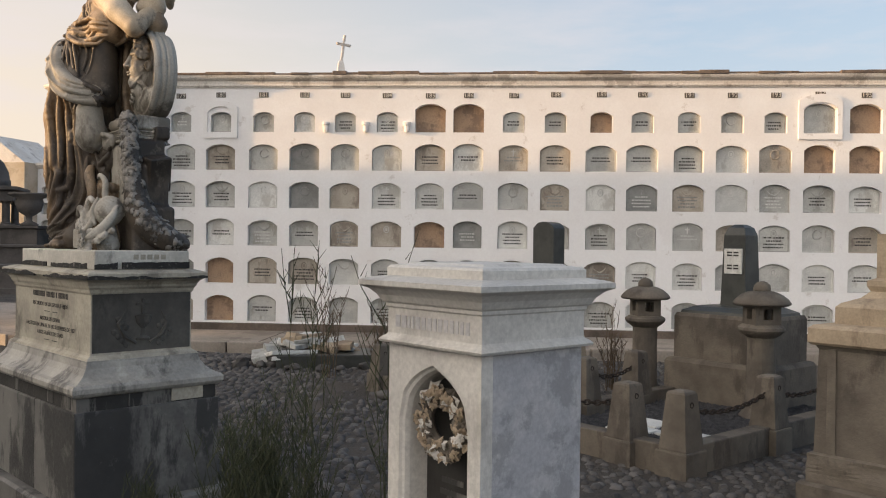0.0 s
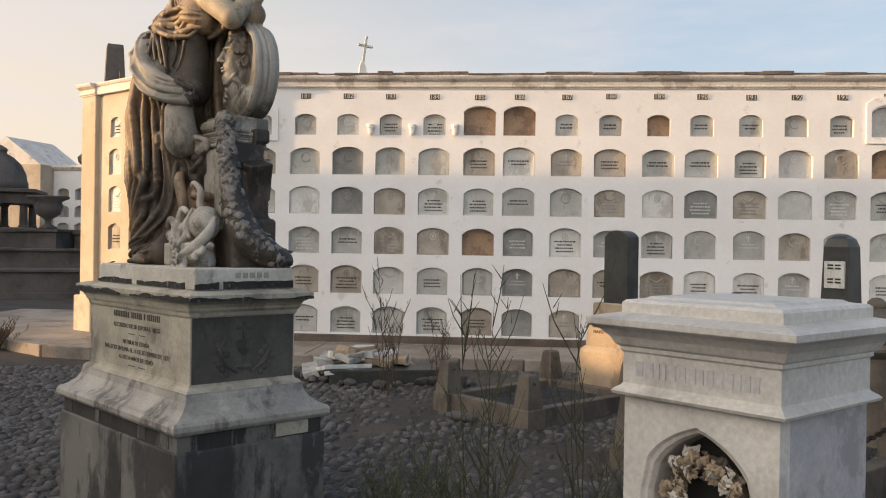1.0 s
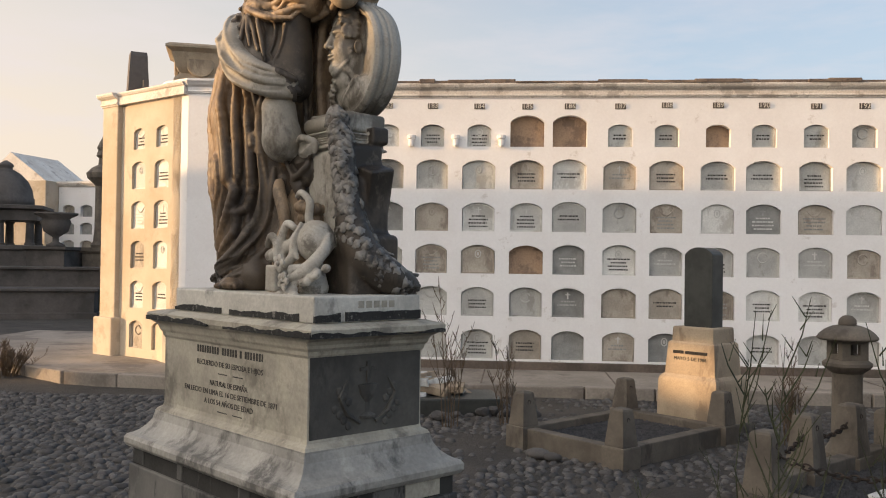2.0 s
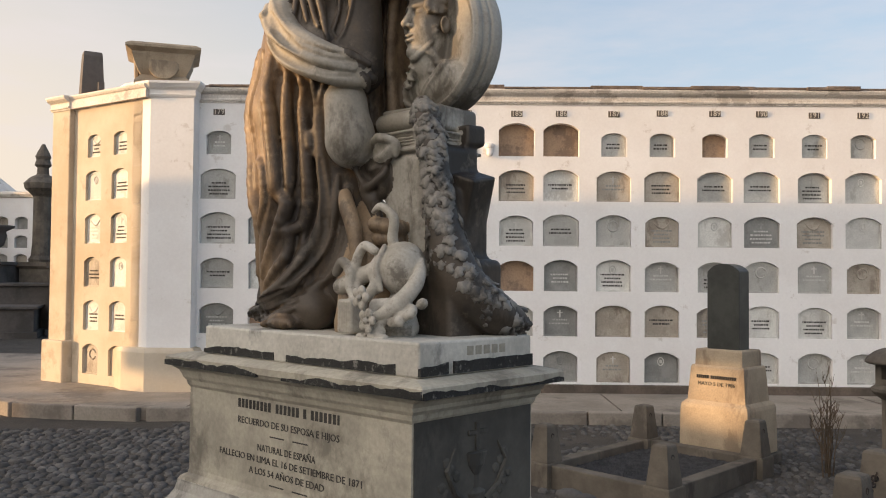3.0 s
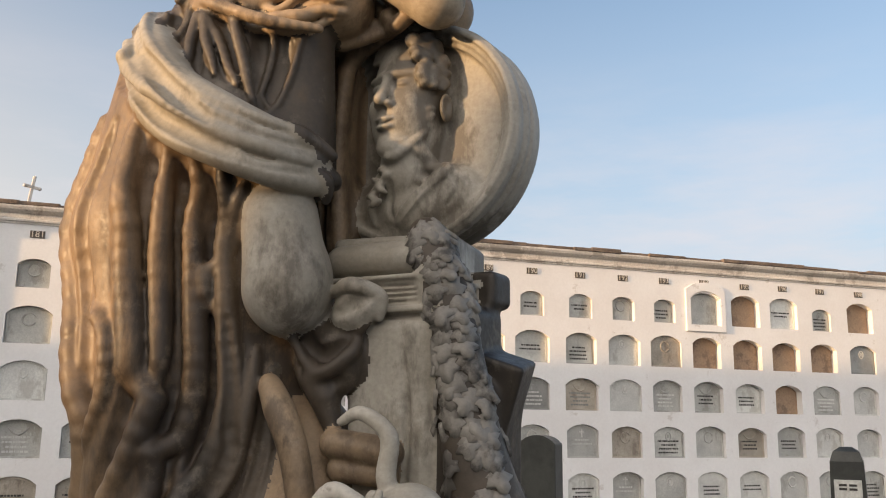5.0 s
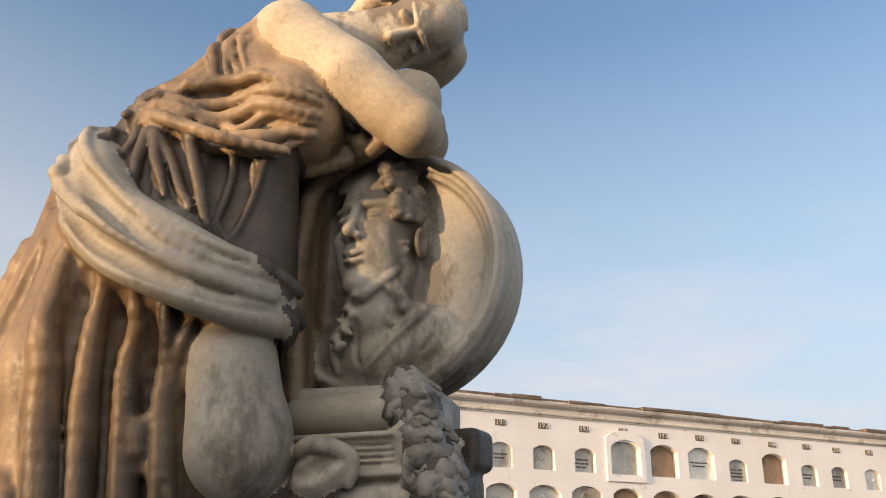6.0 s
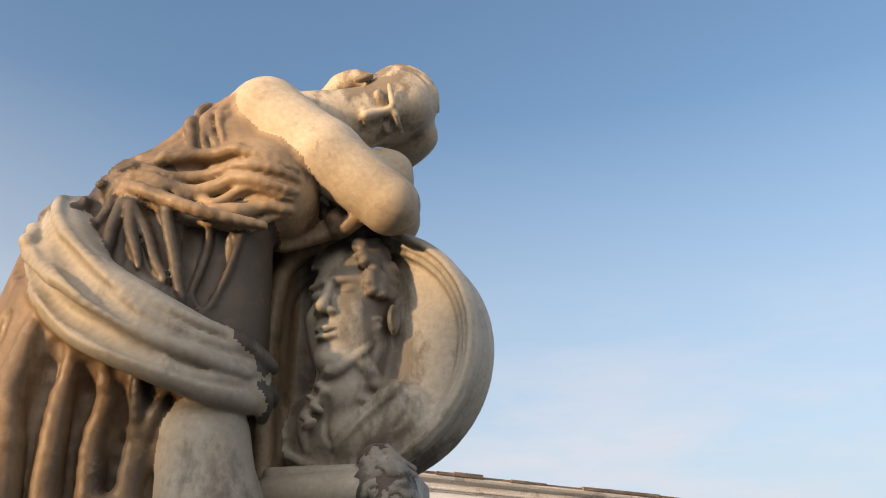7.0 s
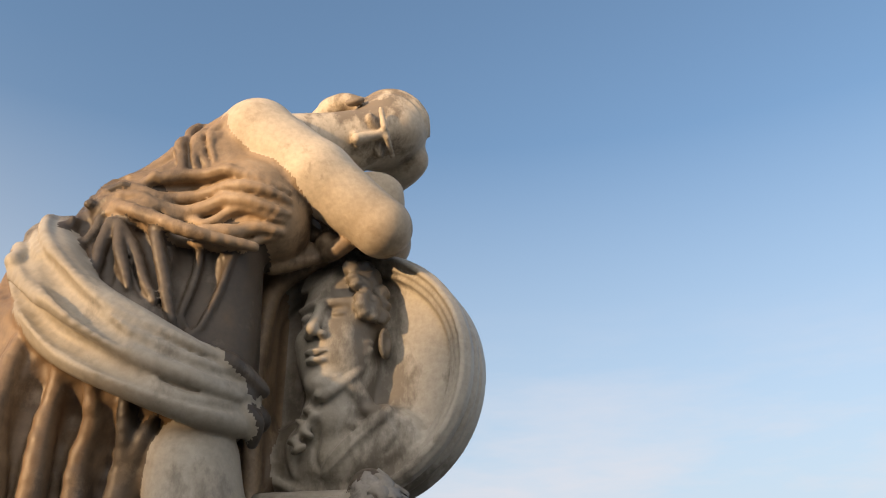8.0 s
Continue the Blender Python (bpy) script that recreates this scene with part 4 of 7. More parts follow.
        idx = np.full(cell.shape, -1, np.int64)
        where = np.argwhere(cell)
        idx[cell] = np.arange(len(where))
        acc, cnt = np.zeros((len(where), 3)), np.zeros(len(where))
        corners = [(i, j, k) for i in (0, 1) for j in (0, 1) for k in (0, 1)]
        for a in corners:
            for ax in range(3):
                if a[ax]:
                    continue
                b = list(a)
                b[ax] = 1
                da = d[where[:, 0] + a[0], where[:, 1] + a[1], where[:, 2] + a[2]]
                db = d[where[:, 0] + b[0], where[:, 1] + b[1], where[:, 2] + b[2]]
                hit = (da < 0) != (db < 0)
                t = np.where(hit, da / np.where(hit, da - db, 1), 0)
                p = np.tile(np.array(a, float), (len(where), 1))
                p[:, ax] += t
                acc[hit] += p[hit]
                cnt[hit] += 1
        verts = self.lo + self.step * (where + acc / cnt[:, None])
        quads = []
        for ax in range(3):
            o = [k for k in range(3) if k != ax]
            sl0, sl1 = [slice(1, -1)] * 3, [slice(1, -1)] * 3
            sl0[ax], sl1[ax] = slice(0, -1), slice(1, None)
            e = ins[tuple(sl0)] != ins[tuple(sl1)]
            w = np.argwhere(e)
            flip = ins[tuple(sl0)][e]
            base = w.copy()
            for k in o:
                base[:, k] += 1
            c = []
            for u, v in ((0, 0), (1, 0), (1, 1), (0, 1)):
                q = base.copy()
                q[:, o[0]] -= 1 - u
                q[:, o[1]] -= 1 - v
                c.append(idx[q[:, 0], q[:, 1], q[:, 2]])
            f = np.stack(c, 1)
            if ax == 1:
                flip = ~flip
            f[~flip] = f[~flip][:, ::-1]
            quads.append(f)
        q = np.concatenate(quads)
        q = q[(q >= 0).all(1)]
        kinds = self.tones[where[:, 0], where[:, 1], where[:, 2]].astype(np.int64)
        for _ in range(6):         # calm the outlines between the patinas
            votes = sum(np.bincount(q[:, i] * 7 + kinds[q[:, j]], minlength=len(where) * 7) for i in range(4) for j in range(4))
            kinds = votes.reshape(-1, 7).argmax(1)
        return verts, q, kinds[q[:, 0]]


def figure():
    c = Clay((-0.80, -0.56, 1.84), (0.92, 0.62, 4.14), 0.0062)
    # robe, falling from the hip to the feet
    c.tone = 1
    c.rod((-0.27, -0.06, 3.28), (-0.33, -0.07, 2.88), 0.20, 0.225, 0.04)
    c.rod((-0.33, -0.07, 2.88), (-0.29, -0.08, 2.55), 0.225, 0.205, 0.04)
    c.rod((-0.29, -0.08, 2.55), (-0.25, -0.09, 1.98), 0.205, 0.19, 0.04)
    c.rod((-0.12, -0.04, 3.10), (-0.10, 0.02, 2.05), 0.17, 0.16, 0.04)
    c.rod((-0.38, 0.02, 3.18), (-0.38, 0.0, 2.3), 0.12, 0.12, 0.04)
    c.rod((-0.26, 0.12, 3.2), (-0.25, 0.14, 2.0), 0.18, 0.20, 0.05)
    # thigh under the robe
    c.rod((-0.14, -0.14, 3.08), (0.02, -0.09, 2.90), 0.13, 0.09, 0.03)
    # deep valleys between the great folds, then the folds themselves
    c.lay([([(-0.33, -0.20, 3.13), (-0.38, -0.20, 2.85), (-0.34, -0.22, 2.5), (-0.36, -0.18, 2.12)], 0.040),
           ([(-0.21, -0.26, 3.06), (-0.22, -0.27, 2.8), (-0.20, -0.26, 2.5), (-0.30, -0.24, 2.15)], 0.046),
           ([(-0.13, -0.27, 3.0), (-0.12, -0.26, 2.72), (-0.10, -0.24, 2.45), (-0.16, -0.23, 2.15)], 0.042),
           ([(-0.05, -0.25, 2.96), (-0.05, -0.24, 2.74), (-0.03, -0.20, 2.45), (-0.08, -0.20, 2.2)], 0.030),
           ([(-0.43, -0.10, 3.15), (-0.50, -0.12, 2.9), (-0.45, -0.14, 2.5), (-0.42, -0.13, 2.2)], 0.030),
           ([(-0.46, 0.02, 3.16), (-0.54, 0.0, 2.9), (-0.50, 0.0, 2.5), (-0.44, 0.0, 2.2)], 0.030)], 0.012, -0.25, True)
    c.lay([([(-0.27, -0.25, 3.12), (-0.29, -0.26, 2.86), (-0.25, -0.26, 2.60), (-0.19, -0.28, 2.40), (-0.30, -0.26, 2.10)], 0.036),
           ([(-0.17, -0.28, 3.04), (-0.17, -0.28, 2.80), (-0.15, -0.27, 2.62), (-0.12, -0.27, 2.48)], 0.030),
           ([(-0.39, -0.16, 3.16), (-0.46, -0.17, 2.88), (-0.41, -0.19, 2.55), (-0.37, -0.20, 2.25), (-0.42, -0.14, 2.0)], 0.040),
           ([(-0.46, -0.05, 3.18), (-0.54, -0.06, 2.92), (-0.50, -0.08, 2.6), (-0.46, -0.08, 2.3), (-0.45, -0.05, 2.0)], 0.036),
           ([(-0.09, -0.28, 3.0), (-0.09, -0.27, 2.76), (-0.07, -0.24, 2.52), (-0.14, -0.24, 2.26), (-0.28, -0.25, 2.04)], 0.030),
           ([(-0.48, 0.10, 3.15), (-0.54, 0.10, 2.85), (-0.50, 0.10, 2.4), (-0.46, 0.08, 2.0)], 0.034),
           ([(-0.33, -0.22, 2.72), (-0.28, -0.26, 2.52), (-0.32, -0.24, 2.30)], 0.022),
           ([(-0.23, -0.27, 2.66), (-0.19, -0.27, 2.50), (-0.22, -0.26, 2.36)], 0.018)], 0.012, 0.05)
    # folds that swing from the hip past the knee to the hem
    # blackest tone: soot plus the shade of the robe's right half
    c.tone = 6
    c.lay([([(-0.01, -0.27, 2.98), (-0.02, -0.26, 2.80), (0.0, -0.22, 2.60), (0.0, -0.20, 2.42), (-0.06, -0.22, 2.22), (-0.20, -0.26, 2.05), (-0.40, -0.22, 1.95)], 0.030),
           ([(0.05, -0.25, 2.95), (0.0, -0.26, 2.84), (-0.02, -0.25, 2.72), (0.01, -0.20, 2.55)], 0.020),
           ([(0.09, -0.23, 2.93), (0.05, -0.25, 2.87), (0.0, -0.25, 2.76)], 0.015),
           ([(0.06, -0.14, 2.55), (0.05, -0.16, 2.40), (0.0, -0.18, 2.25), (-0.12, -0.22, 2.08), (-0.32, -0.24, 1.97)], 0.026),
           ([(0.10, -0.10, 2.50), (0.10, -0.12, 2.34), (0.06, -0.15, 2.18), (-0.05, -0.19, 2.04), (-0.22, -0.24, 1.94)], 0.024)], 0.010, 0.0)
    c.lay([([(0.02, -0.24, 2.62), (0.03, -0.20, 2.42), (-0.02, -0.20, 2.22), (-0.16, -0.24, 2.05)], 0.022),
           ([(0.09, -0.12, 2.46), (0.08, -0.14, 2.30), (0.0, -0.18, 2.14), (-0.14, -0.23, 2.02)], 0.020)], 0.008, -0.2, True)
    # hem, heaped on the plate, and the trailing cloth
    c.rod((-0.40, -0.08, 1.99), (-0.10, -0.14, 1.95), 0.13, 0.10, 0.03)
    c.egg((-0.47, -0.04, 1.92), (0.17, 0.15, 0.06), 0.03)
    c.sheaf([(-0.03, -0.20, 2.12), (-0.17, -0.25, 2.03), (-0.30, -0.26, 1.99), (-0.46, -0.20, 1.96)], [(-0.12, -0.24, 1.95), (-0.24, -0.27, 1.92), (-0.40, -0.26, 1.90), (-0.60, -0.14, 1.89)], 4, 0.026, 0.010, 0.1, 0.010, 9, 0.022)
    c.sheaf([(-0.30, -0.25, 1.96), (-0.44, -0.20, 1.93), (-0.62, -0.06, 1.90)], [(-0.30, -0.27, 1.90), (-0.46, -0.24, 1.89), (-0.65, -0.10, 1.88)], 3, 0.016, 0.010, 0.2, 0.012, 10, 0.012)
    # plain slope of stone behind the robe
    c.tone = 3
    c.rod((0.10, 0.05, 2.35), (0.18, -0.06, 1.9), 0.10, 0.15, 0.05)
    c.rod((0.12, -0.02, 2.1), (0.30, -0.08, 1.9), 0.12, 0.12, 0.05)
    # bare toes
    c.tone = 1
    c.egg((-0.17, -0.24, 1.895), (0.085, 0.07, 0.035), 0.02, (0, 0, 20))
    for i in range(5):
        c.egg((-0.24 + 0.034 * i, -0.295 + 0.010 * i, 1.885), (0.016, 0.036, 0.018), 0.006, (0, 0, -8 + 6 * i))
    # smooth bent knee, washed pale
    c.tone = 2
    c.rod((0.085, -0.125, 2.88), (0.11, -0.12, 2.70), 0.095, 0.108, 0.012)
    c.egg((0.115, -0.12, 2.715), (0.108, 0.11, 0.135), 0.012, (0, 4, 0))
    c.tone = 1
    c.rod((0.05, -0.02, 2.7), (0.0, 0.10, 2.25), 0.09, 0.08, 0.04)
    c.egg((0.165, 0.04, 2.64), (0.07, 0.09, 0.10), 0.03)
    # skirt between belt and mantle, pulled into fans
    # same soot and painted shade under the belt
    c.tone = 6
    c.rod((-0.17, -0.06, 3.46), (-0.08, -0.08, 3.12), 0.155, 0.16, 0.04)
    c.rod((-0.24, 0.02, 3.46), (-0.26, 0.0, 3.2), 0.15, 0.18, 0.04)
    c.rod((0.02, -0.02, 3.40), (0.04, 0.0, 3.05), 0.12, 0.11, 0.04)
    c.sheaf([(-0.17, -0.20, 3.52), (-0.24, -0.22, 3.42), (-0.27, -0.24, 3.30)], [(-0.12, -0.20, 3.50), (-0.03, -0.24, 3.38), (0.07, -0.22, 3.20)], 6, 0.024, 0.010, 0.05, 0.012, 14, 0.024)
    c.sheaf([(-0.10, -0.20, 3.48), (0.0, -0.20, 3.34), (0.06, -0.20, 3.16)], [(0.12, -0.12, 3.40), (0.10, -0.14, 3.26), (0.05, -0.16, 3.12)], 4, 0.020, 0.010, 0.05, 0.018, 19, 0.022)
    c.sheaf([(-0.40, 0.02, 3.50), (-0.36, -0.10, 3.48), (-0.30, -0.16, 3.44)], [(-0.24, -0.02, 3.60), (-0.22, -0.14, 3.54), (-0.22, -0.20, 3.44)], 4, 0.022, 0.010, 0.35, 0.006, 31, 0.012)
    # bodice with gathered folds, and bust
    c.tone = 3
    c.rod((-0.15, -0.01, 3.49), (0.0, 0.05, 3.68), 0.150, 0.145, 0.03)
    c.rod((0.0, 0.05, 3.68), (0.07, 0.08, 3.76), 0.145, 0.125, 0.03)
    c.egg((0.10, 0.0, 3.555), (0.135, 0.135, 0.120), 0.03, (0, 30, 0))
    c.egg((0.155, 0.02, 3.50), (0.085, 0.10, 0.085), 0.03)
    c.sheaf([(0.04, 0.02, 3.90), (-0.09, -0.03, 3.79), (-0.25, -0.06, 3.60)], [(0.02, -0.10, 3.70), (-0.05, -0.14, 3.62), (-0.22, -0.15, 3.52)], 6, 0.030, 0.010, 0.42, 0.006, 11, 0.014)
    c.sheaf([(0.06, -0.07, 3.86), (0.0, -0.10, 3.76), (0.03, -0.13, 3.64)], [(-0.04, -0.06, 3.80), (-0.06, -0.12, 3.70), (-0.02, -0.15, 3.60)], 4, 0.020, 0.008, 0.30, 0.005, 12, 0.012)
    c.sheaf([(-0.23, -0.13, 3.53), (-0.06, -0.17, 3.57), (0.09, -0.14, 3.58), (0.22, -0.06, 3.55)], [(-0.17, -0.18, 3.45), (-0.03, -0.18, 3.42), (0.11, -0.14, 3.40), (0.20, -0.05, 3.42)], 6, 0.028, 0.009, 0.25, 0.006, 13, 0.018)
    c.curve([(-0.28, -0.02, 3.57), (-0.22, -0.15, 3.515), (-0.10, -0.205, 3.455), (0.04, -0.185, 3.395), (0.16, -0.10, 3.385)], (0.014, 0.017, 0.017, 0.016, 0.012), 0.006)
    # the broad mantle rolled round the hips
    c.tone = 0
    hip = [(-0.26, 0.10, 3.44), (-0.335, -0.03, 3.43), (-0.325, -0.15, 3.37), (-0.25, -0.235, 3.27), (-0.14, -0.275, 3.165), (0.0, -0.26, 3.085), (0.11, -0.20, 3.03), (0.17, -0.10, 3.01)]
    for dz, dy, r, c.tone in ((-0.085, 0.0, 0.056, 2), (0.055, 0.0, 0.058, 2), (-0.015, -0.012, 0.062, 2)):
        c.curve([(x, y + dy, z + dz * (1 - 0.09 * i)) for i, (x, y, z) in enumerate(hip)], (r * 0.7, r, r * 1.1, r * 1.05, r * 0.9, r * 0.8, r * 0.75, r * 0.6), 0.022)
    c.curve([(x + 0.02, y - 0.02, z - 0.13 + 0.01 * i) for i, (x, y, z) in enumerate(hip)], (0.03, 0.036, 0.04, 0.04, 0.036, 0.034, 0.03, 0.024), 0.010)
    far = [(x, y - 0.05, z + 0.10 - 0.008 * i) for i, (x, y, z) in enumerate(hip[1:])]
    low = [(x, y - 0.05, z - 0.10 + 0.012 * i) for i, (x, y, z) in enumerate(hip[1:])]
    c.tone = 2
    c.sheaf(far, low, 4, 0.030, 0.014, 0.28, 0.010, 15, 0.022)
    c.lay([([(-0.24, -0.31, 3.30), (-0.12, -0.34, 3.18), (0.0, -0.32, 3.08)], 0.026), ([(-0.33, -0.24, 3.28), (-0.20, -0.32, 3.15), (-0.06, -0.34, 3.06), (0.06, -0.29, 3.0)], 0.022)], 0.008, -0.1, True)
    # its end gathered in the hidden hand
    c.tone = 6
    for q, r in (((0.12, -0.17, 3.05), 0.045), ((0.17, -0.13, 3.02), 0.042), ((0.19, -0.08, 2.98), 0.038), ((0.15, -0.14, 2.97), 0.035)):
        c.egg(q, (r, r * 1.1, r * 0.8), 0.012, (0, 25, 20))
    c.curve([(0.10, -0.22, 3.09), (0.17, -0.18, 3.065), (0.215, -0.11, 3.03)], (0.02, 0.026, 0.018), 0.006)
    c.curve([(0.18, -0.15, 2.99), (0.21, -0.12, 2.96), (0.20, -0.10, 2.92)], (0.016, 0.018, 0.012), 0.006)
    # bare arm, folded on the roundel
    c.tone = 0
    c.egg((0.085, 0.01, 3.775), (0.105, 0.10, 0.105), 0.02)
    c.chain([(0.10, -0.005, 3.765), (0.26, 0.015, 3.635), (0.415, 0.065, 3.50)], (0.100, 0.090, 0.074), 0.02)
    c.egg((0.418, 0.070, 3.494), (0.074, 0.072, 0.070), 0.02, (0, 35, 0))
    c.chain([(0.415, 0.09, 3.51), (0.375, 0.18, 3.60), (0.30, 0.27, 3.68)], (0.066, 0.058, 0.05), 0.02)
    c.egg((0.32, 0.27, 3.72), (0.10, 0.07, 0.07), 0.03)
    c.rod((0.24, 0.22, 3.70), (0.37, 0.28, 3.68), 0.06, 0.05, 0.02)
    # neck and head, laid on the arm
    c.rod((0.12, 0.13, 3.82), (0.27, 0.22, 3.88), 0.095, 0.085, 0.03)
    zh = Vector((0.93, 0.10, 0.20)).normalized()
    yh = Vector((0.06, 0.80, 0.56))
    yh = (yh - zh * yh.dot(zh)).normalized()
    xh = yh.cross(zh)
    head = Matrix((xh, yh, zh)).transposed().to_4x4()      # z of this pose points from chin to crown
    head.translation = (0.322, 0.275, 3.922)
    hs = 1.10

    def at(x, y, z):
        return tuple(head @ Vector((x * hs, y * hs, z * hs)))

    def big(*r):
        return tuple(v * hs for v in r)

    tn = tuple(math.degrees(v) for v in head.to_euler())
    c.egg(at(0, 0.02, 0.025), big(0.092, 0.115, 0.122), 0.02, tn)
    c.egg(at(0, -0.040, -0.045), big(0.074, 0.075, 0.092), 0.03, tn)
    c.egg(at(0, -0.092, -0.116), big(0.030, 0.030, 0.026), 0.03, tn)
    for q in (-1, 1):
        c.egg(at(0.036 * q, -0.122, 0.014), big(0.030, 0.030, 0.020), 0.010, tn, cut=True)
        c.egg(at(0.037 * q, -0.092, 0.010), big(0.024, 0.018, 0.013), 0.004, tn)
        c.rod(at(0.016 * q, -0.096, 0.018), at(0.060 * q, -0.084, 0.014), 0.005, 0.004, 0.003)
        c.rod(at(0.014 * q, -0.116, 0.040), at(0.062 * q, -0.094, 0.042), 0.010, 0.008, 0.012)
        c.egg(at(0.014 * q, -0.125, -0.036), big(0.010, 0.012, 0.009), 0.004, tn)
    c.chain([at(0, -0.108, 0.040), at(0, -0.130, -0.012), at(0, -0.146, -0.034)], (0.012, 0.014, 0.017), 0.008)
    c.egg(at(0, -0.116, -0.066), big(0.028, 0.018, 0.010), 0.004, tn)
    c.egg(at(0, -0.112, -0.084), big(0.023, 0.018, 0.011), 0.004, tn)
    c.rod(at(-0.03, -0.118, -0.0745), at(0.03, -0.118, -0.0745), 0.004, 0.004, 0.003, None, True)
    # hair: waves from the brow to a knot behind the ear
    c.egg(at(-0.010, 0.045, 0.045), big(0.103, 0.105, 0.108), 0.010, tn)
    for k in range(8):
        yk = -0.092 + 0.026 * k
        ro = math.sqrt(1 - (yk / 0.108) ** 2) if abs(yk) < 0.108 else 0.2
        run = []
        for i in range(6):
            q = radians(-20 + 26 * i)
            run.append(at(-0.010 - 0.108 * ro * math.sin(q), 0.045 + yk + 0.010 * i + 0.006 * math.sin(2.2 * i + k), 0.045 + 0.112 * ro * math.cos(q)))
        c.curve(run, (0.006, 0.009, 0.011, 0.012, 0.011, 0.009), 0.004, 4)
    for k in range(4):
        c.curve([at(-0.095, 0.03, -0.005), at(-0.112, 0.05 + 0.012 * k, -0.06 - 0.01 * k), at(-0.085, 0.07 + 0.012 * k, -0.13), at(-0.03, 0.09, -0.20 - 0.01 * k)], (0.020, 0.030, 0.030, 0.018), 0.006)
    c.egg(at(-0.104, -0.012, -0.022), big(0.012, 0.018, 0.028), 0.005, tn)
    c.egg(at(-0.116, -0.014, -0.020), big(0.008, 0.010, 0.016), 0.004, tn, cut=True)
    c.curve([at(0.08, 0.04, 0.09), at(0.115, 0.06, 0.03), at(0.15, 0.06, -0.06), at(0.20, 0.07, -0.12)], (0.05, 0.042, 0.034, 0.02), 0.02)
    # roundel with its sunk field and moulded rim
    c.tone = 2
    disc = pose(0.298, 0.180, 3.172, 0, 0, -8)

    def on(x, y, z):
        return tuple(disc @ Vector((x, y, z)))

    c.drum(disc @ pose(0, 0.085, 0), 0.318, 0.085, 0.012, 0.008)
    for yy, hw in ((0.030, 0.016), (0.078, 0.012), (0.122, 0.022)):
        c.drum(disc @ pose(0, yy, 0), 0.326, hw, 0.006, 0.003)
    c.drum(disc @ pose(0, 0, 0), 0.300, 0.014, 0.004, 0.003, cut=True)
    c.drum(disc @ pose(0, 0, 0), 0.284, 0.026, 0.004, 0.003, cut=True)
    c.drum(disc @ pose(0, 0, 0), 0.268, 0.052, 0.010, 0.008, cut=True)
    # bust in high relief on the field, its head turned half aside
    c.tone = 2
    man = disc @ pose(-0.026, 0.040, 0.100, 0, 0, -4)
    tm, td = (0, 0, -10), (0, 0, -8)

    def pt(x, y, z):
        return tuple(man @ Vector((1.16 * x, 1.10 * y, 1.12 * z)))

    c.egg(pt(0.006, 0.01, 0.045), (0.1137, 0.1276, 0.1334), 0.02, tm)
    c.egg(pt(0.004, -0.030, -0.055), (0.09976, 0.0928, 0.1218), 0.025, tm)
    c.egg(pt(0, -0.085, -0.135), (0.04176, 0.03712, 0.0348), 0.02, tm)
    for q in (-1, 1):
        c.egg(pt(0.036 * q, -0.112, 0.022), (0.03016, 0.02784, 0.02088), 0.008, tm, cut=True)
        c.egg(pt(0.036 * q, -0.086, 0.020), (0.0232, 0.01856, 0.01276), 0.003, tm)
        c.rod(pt(0.012 * q, -0.106, 0.046), pt(0.062 * q, -0.082, 0.046), 0.010, 0.008, 0.010)
        c.rod(pt(0.018 * q, -0.096, 0.031), pt(0.054 * q, -0.083, 0.028), 0.004, 0.004, 0.003)
        c.egg(pt(0.016 * q, -0.118, -0.034), (0.01276, 0.01624, 0.0116), 0.004, tm)
        c.egg(pt(0.048 * q, -0.080, -0.030), (0.02552, 0.02088, 0.03016), 0.015, tm)
    c.chain([pt(0, -0.104, 0.040), pt(0, -0.120, 0.0), pt(0, -0.136, -0.026)], (0.011, 0.014, 0.017), 0.008)
    c.egg(pt(0, -0.112, -0.072), (0.03248, 0.01856, 0.00928), 0.004, tm)
    c.egg(pt(0, -0.110, -0.090), (0.029, 0.01856, 0.01044), 0.004, tm)
    c.rod(pt(-0.028, -0.114, -0.080), pt(0.028, -0.114, -0.080), 0.004, 0.004, 0.003, None, True)
    rh = random.Random(5)
    for i in range(60):        # curls over the ear
        a, b = rh.uniform(-1, 1), rh.random()
        c.egg(pt(0.102 - 0.040 * b * b + 0.016 * a, -0.045 + 0.036 * a - 0.01 * b, 0.010 + 0.135 * b), (0.01972, 0.01972, 0.01276), 0.003, (0, rh.uniform(-60, 60), rh.uniform(-60, 20)))
    for i in range(16):        # hair brushed over the crown
        c.curve([pt(-0.07 + 0.009 * i, -0.085 + 0.02 * abs(i / 8 - 1), 0.105), pt(-0.05 + 0.008 * i, -0.05, 0.150), pt(-0.02 + 0.006 * i, 0.01, 0.165)], (0.008, 0.012, 0.012), 0.004)
    c.egg(pt(0.112, -0.012, -0.035), (0.01392, 0.02784, 0.04176), 0.005, tm)
    c.egg(pt(0.120, -0.020, -0.032), (0.00928, 0.01392, 0.0232), 0.004, tm, cut=True)
    for i in range(60):        # beard along the jaw
        u = rh.random()
        c.egg(pt(0.092 - 0.085 * u, -0.040 - 0.068 * u + rh.uniform(-0.006, 0.006), -0.05 - 0.105 * u + rh.uniform(-0.012, 0.014)), (0.01044, 0.01044, 0.00812), 0.003)
    c.tone = 2
    c.rod(on(-0.005, 0.035, 0.0), on(-0.03, 0.035, -0.11), 0.078, 0.085, 0.02)
    c.egg(on(-0.01, 0.050, -0.205), (0.185, 0.070, 0.080), 0.02, td)
    c.egg(on(0.115, 0.050, -0.165), (0.090, 0.060, 0.070), 0.02, (0, 24, -8))
    c.egg(on(-0.120, 0.050, -0.185), (0.080, 0.055, 0.085), 0.02, td)
